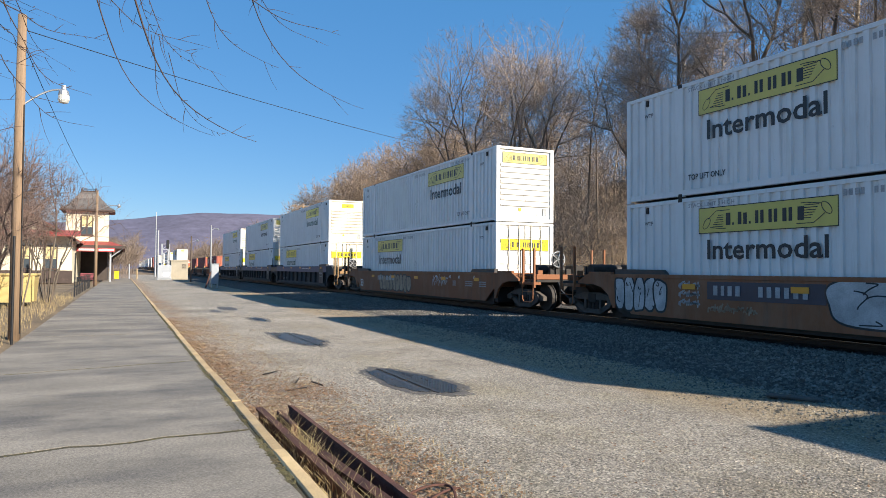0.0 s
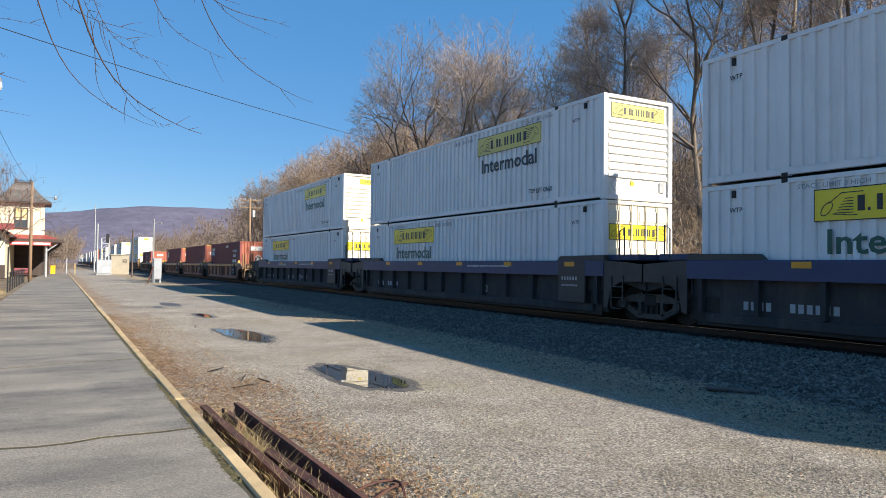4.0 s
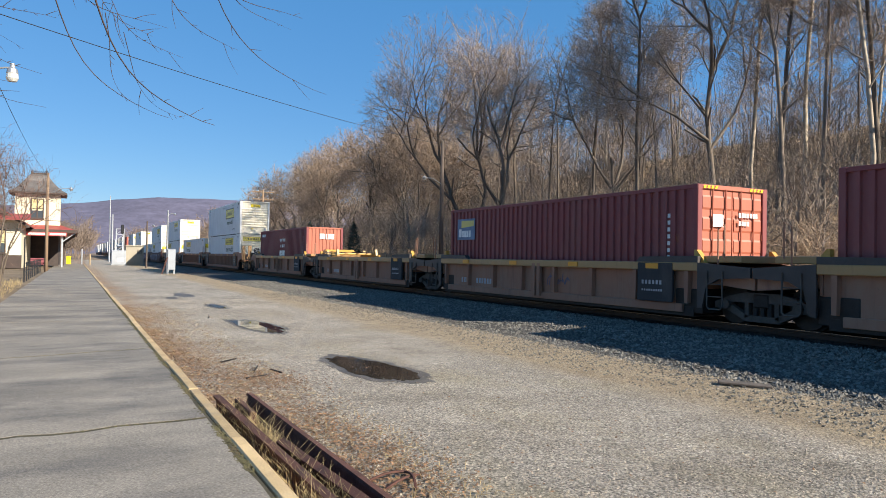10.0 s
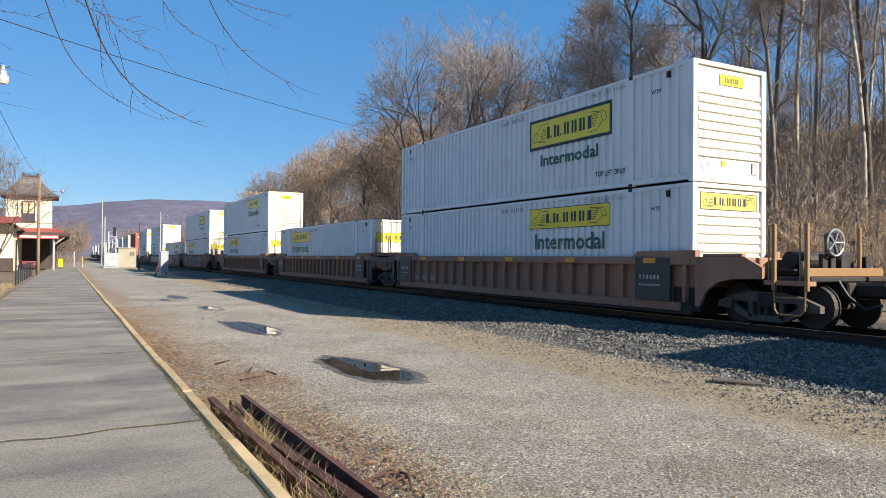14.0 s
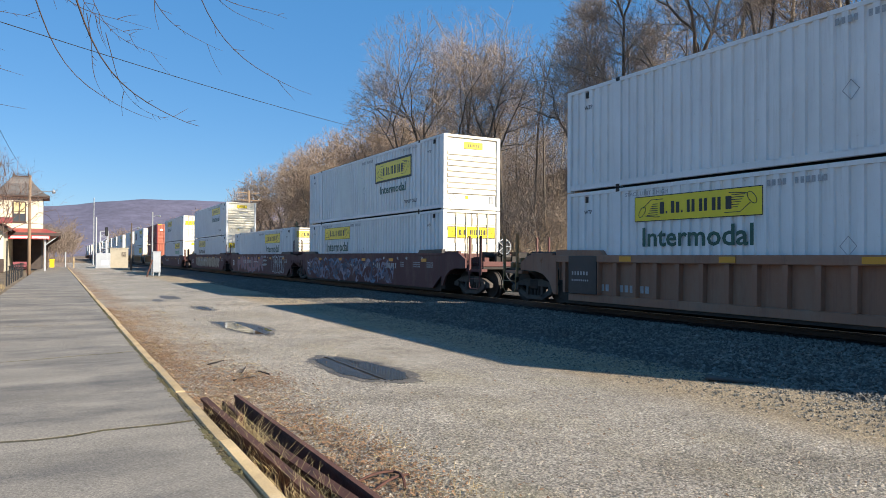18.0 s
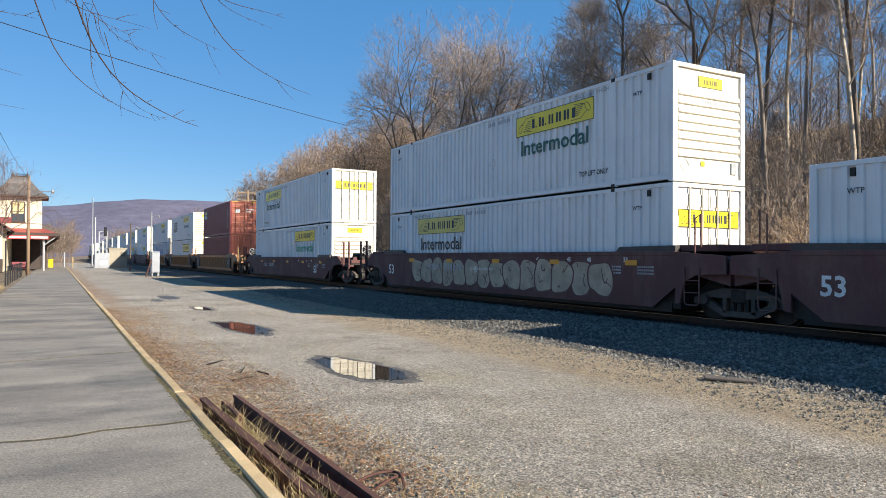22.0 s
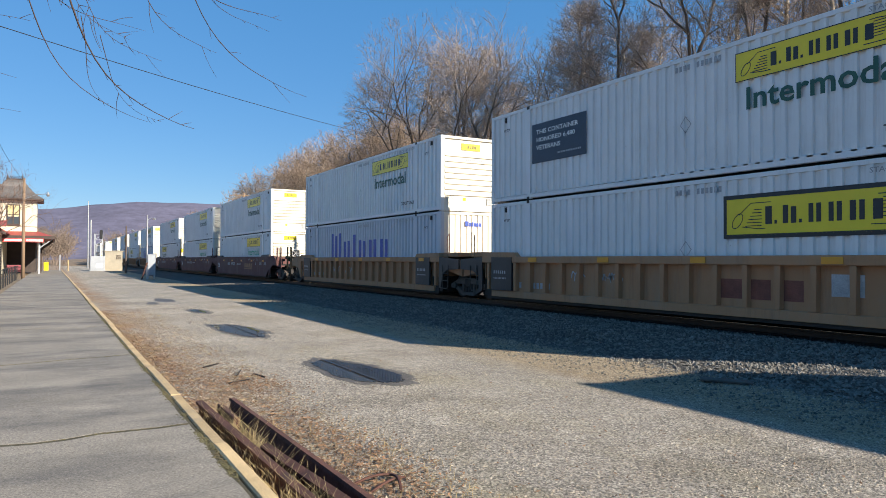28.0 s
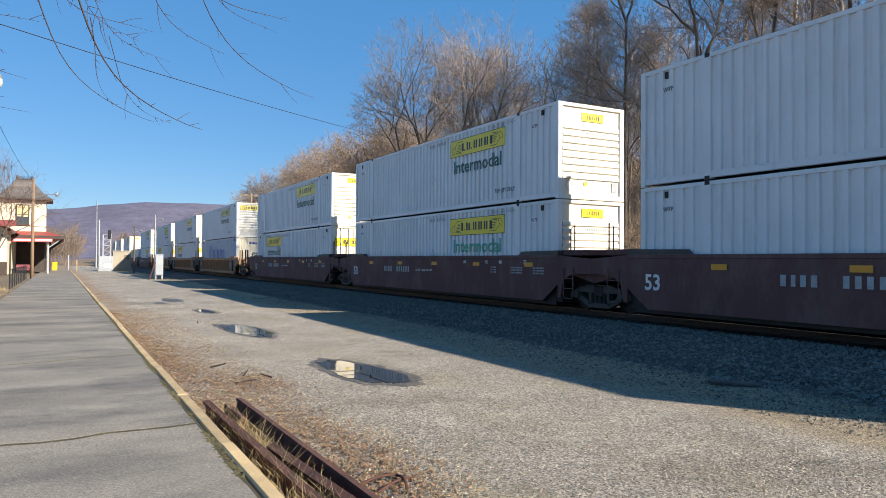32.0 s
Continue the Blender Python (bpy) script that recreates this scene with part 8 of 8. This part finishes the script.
for m_, q_ in ((STONE, 0.5), (CAR_SHADE_STONE, 0.5), (PEBBLE, 0.38), (LEAF, 0.5), (STRAW, 0.4), (BRUSH, 0.4)):
    island_tint(m_, q_)


def bed_height(x):
    return np.interp(x, [p[0] for p in prof], [p[1] for p in prof])


def on_shoulder(rng, n):
    y = 3.5 + 46 * rng.rand(n) ** 1.7
    x = 8.75 + 4.2 * rng.rand(n) ** 0.85
    return np.stack([x, y, bed_height(x) + 0.012], axis=1)


def between_rails(rng, n):
    y = 3.5 + 40 * rng.rand(n) ** 1.5
    x = rng.uniform(12.8, 17.5, n)
    return np.stack([x, y, bed_height(x) + 0.01], axis=1)


def on_yard(rng, n):
    y = 3.2 + 26 * rng.rand(n) ** 1.8
    x = 1.9 + 7.3 * rng.rand(n)
    z = np.full(n, GROUND_Z + 0.002)
    keep = (((x - 4.28) / 0.45) ** 2 + ((y - 10.55) / 1.45) ** 2 > 1) & (((x - 4.12) / 0.45) ** 2 + ((y - 17.8) / 2.0) ** 2 > 1) & (((x - 4.45) / 0.4) ** 2 + ((y - 25.2) / 1.3) ** 2 > 1)
    return np.stack([x, y, z], axis=1)[keep]


def strewn(rng, n):
    y = 3.5 + 30 * rng.rand(n) ** 1.6
    x = 7.2 + 2.2 * rng.rand(n) ** 0.6
    return np.stack([x, y, np.maximum(bed_height(x), GROUND_Z) + 0.008], axis=1)


scatter("ballast_stones", 36000, on_shoulder, (0.018, 0.046), STONE, "loose grey ballast stones on the shoulder", "stones", 1)
scatter("track_stones", 9000, between_rails, (0.022, 0.05), CAR_SHADE_STONE, "ballast stones between the ties, coloured dark for the shade under the cars", "stones", 2)
scatter("strewn_stones", 6500, strewn, (0.009, 0.026), STONE, "ballast stones strewn on the yard", "stones", 3)
def by_kerb(rng, n):
    y = 4 + 18 * rng.rand(n) ** 1.4
    x = 1.48 + 1.6 * rng.rand(n) ** 1.3
    return np.stack([x, y, np.full(n, GROUND_Z + 0.004)], axis=1)


scatter("pale_stones", 900, by_kerb, (0.006, 0.022), PEBBLE, "pale stones among the leaves by the kerb", "stones", 8)


def round_puddles(rng, n):
    """Stones along the wet rims and a few that stand out of the water."""
    spots = np.array([(4.28, 10.55, 0.40, 1.35, -0.10), (4.12, 17.8, 0.38, 1.85, -0.06), (4.45, 25.2, 0.32, 1.15, -0.05)])[rng.randint(0, 3, n)]
    a = rng.uniform(0, 6.283, n)
    f = 1.06 + rng.normal(size=n) * 0.13
    py = spots[:, 3] * f * np.sin(a)
    return np.stack([spots[:, 0] + spots[:, 2] * f * np.cos(a) + spots[:, 4] * py, spots[:, 1] + py, np.full(n, GROUND_Z + 0.003)], axis=1)


scatter("puddle_stones", 900, round_puddles, (0.006, 0.018), STONE, "small stones round the rims of the puddles", "stones", 31)
scatter("gravel_chips", 40000, on_yard, (0.004, 0.015), PEBBLE, "pale gravel chips on the yard", "gravel", 4)

rng = random.Random(44)
s = Shape()
for _ in range(22000):
    y = 3.0 + 24 * rng.random() ** 1.5
    spread = 1.5 if y > 8 else 1.0
    x = 1.37 + spread * rng.random() ** 2.0 + (0.3 if y < 8.8 and rng.random() < 0.6 else 0)
    pick = rng.random()
    if pick < 0.05:
        x = rng.uniform(2.0, 6.0)
    elif pick < 0.42:
        cx, cy, wx, wy = rng.choice(((2.15, 10.4, 0.38, 0.9), (2.6, 10.0, 0.3, 0.5), (2.35, 7.4, 0.22, 0.8), (2.5, 6.3, 0.25, 0.7), (1.75, 12.5, 0.2, 1.4), (2.3, 5.2, 0.3, 0.4), (1.6, 16.0, 0.16, 2.5)))
        x, y = max(1.37, rng.gauss(cx, wx)), max(3.0, rng.gauss(cy, wy))
    z = GROUND_Z + rng.uniform(0.006, 0.03)
    r, a = rng.uniform(0.007, 0.024), rng.uniform(0, 6.28)
    ca, sa = r * math.cos(a), r * math.sin(a)
    t1, t2 = rng.uniform(-0.5, 0.9) * r, rng.uniform(-0.5, 0.9) * r
    s.add([(x - ca, y - sa, z), (x - sa * 0.6, y + ca * 0.6, z + t1 * 0.5), (x + ca, y + sa, z + t2), (x + sa * 0.6, y - ca * 0.6, z + 0.002)], [(0, 1, 2, 3)])
single("fallen_leaves", s, LEAF, "dry brown leaves drifted against the kerb", "leaves", kind="stuff")
segs = []
for _ in range(1500):
    cl = rng.random()
    if cl < 0.6:
        x, y = rng.uniform(1.39, 1.75), rng.uniform(3.5, 8.0)
    elif cl < 0.8:
        x, y = rng.uniform(1.36, 1.45), rng.uniform(8, 22)
    else:
        x, y = rng.uniform(1.95, 3.0), rng.uniform(4, 7.5)
    a, h = rng.uniform(0, 6.28), rng.uniform(0.05, 0.26) * (1.0 if cl < 0.6 else 0.4)
    p = (x, y, GROUND_Z)
    for k in range(2):
        q = (p[0] + 0.35 * h * math.cos(a) * (k + 0.3), p[1] + 0.35 * h * math.sin(a) * (k + 0.3), p[2] + h * (0.6 - 0.15 * k))
        segs.append((p, q, 0.003 - 0.001 * k, 0.002 - 0.001 * k))
        p = q
tagged(new("dead_grass", tube_mesh("dead_grass", segs, 3, STRAW)), "dead grass tufts between the old rails and kerb", "grass", kind="stuff")

segs = []
for _ in range(2600):
    y = 3.2 + 22 * rng.random() ** 1.5
    x = 1.42 + 1.6 * rng.random() ** 1.7
    a, h = rng.uniform(0, 6.28), rng.uniform(0.03, 0.14)
    segs.append(((x, y, GROUND_Z + 0.008), (x + h * math.cos(a), y + h * math.sin(a), GROUND_Z + rng.uniform(0.008, 0.03)), 0.003, 0.0015))
tagged(new("straw_litter", tube_mesh("straw_litter", segs, 3, STRAW)), "broken straw and twigs strewn beside the kerb", "litter", kind="stuff")


# moss between slab and kerb and in the slab joints
def mossy(rng, n):
    y = 3.0 + 30 * rng.rand(n) ** 1.7
    keep = np.sin(y * 2.3) + np.sin(y * 5.9 + 1) + rng.normal(size=n) * 0.8 > 0.1
    x = 1.2 + rng.normal(size=n) * 0.022
    return np.stack([x, y, np.full(n, 0.0)], axis=1)[keep]


def in_joints(rng, n):
    k = rng.randint(0, 3, n)
    x = rng.uniform(-1.97, 1.18, n)
    y = np.array([7.02, 12.42, 18.4])[k] + np.array([0.095, 0.253, 0.032])[k] * (x + 0.4) + rng.normal(size=n) * 0.02
    keep = np.sin(x * 3 + k) + np.sin(x * 7.7) + rng.normal(size=n) * 0.7 > -0.2
    return np.stack([x, y, np.full(n, -0.003)], axis=1)[keep]


scatter("kerb_moss", 9000, mossy, (0.005, 0.02), MOSS, "olive moss and dirt along the kerb", "moss", 21, flat=0.4)
scatter("joint_moss", 1300, in_joints, (0.005, 0.016), MOSS, "moss in the joints of the platform slabs", "moss", 22, flat=0.4)


# ---- what moves ----
def motions():
    steps = [0, 4, 8, 12, 16, 20, 24, 28, 32]
    for ob, u, h in moving:
        walk(ob, [(t, pose(TRACK_X, u + travelled(t), RAIL_Z + h)) for t in steps])


motions()
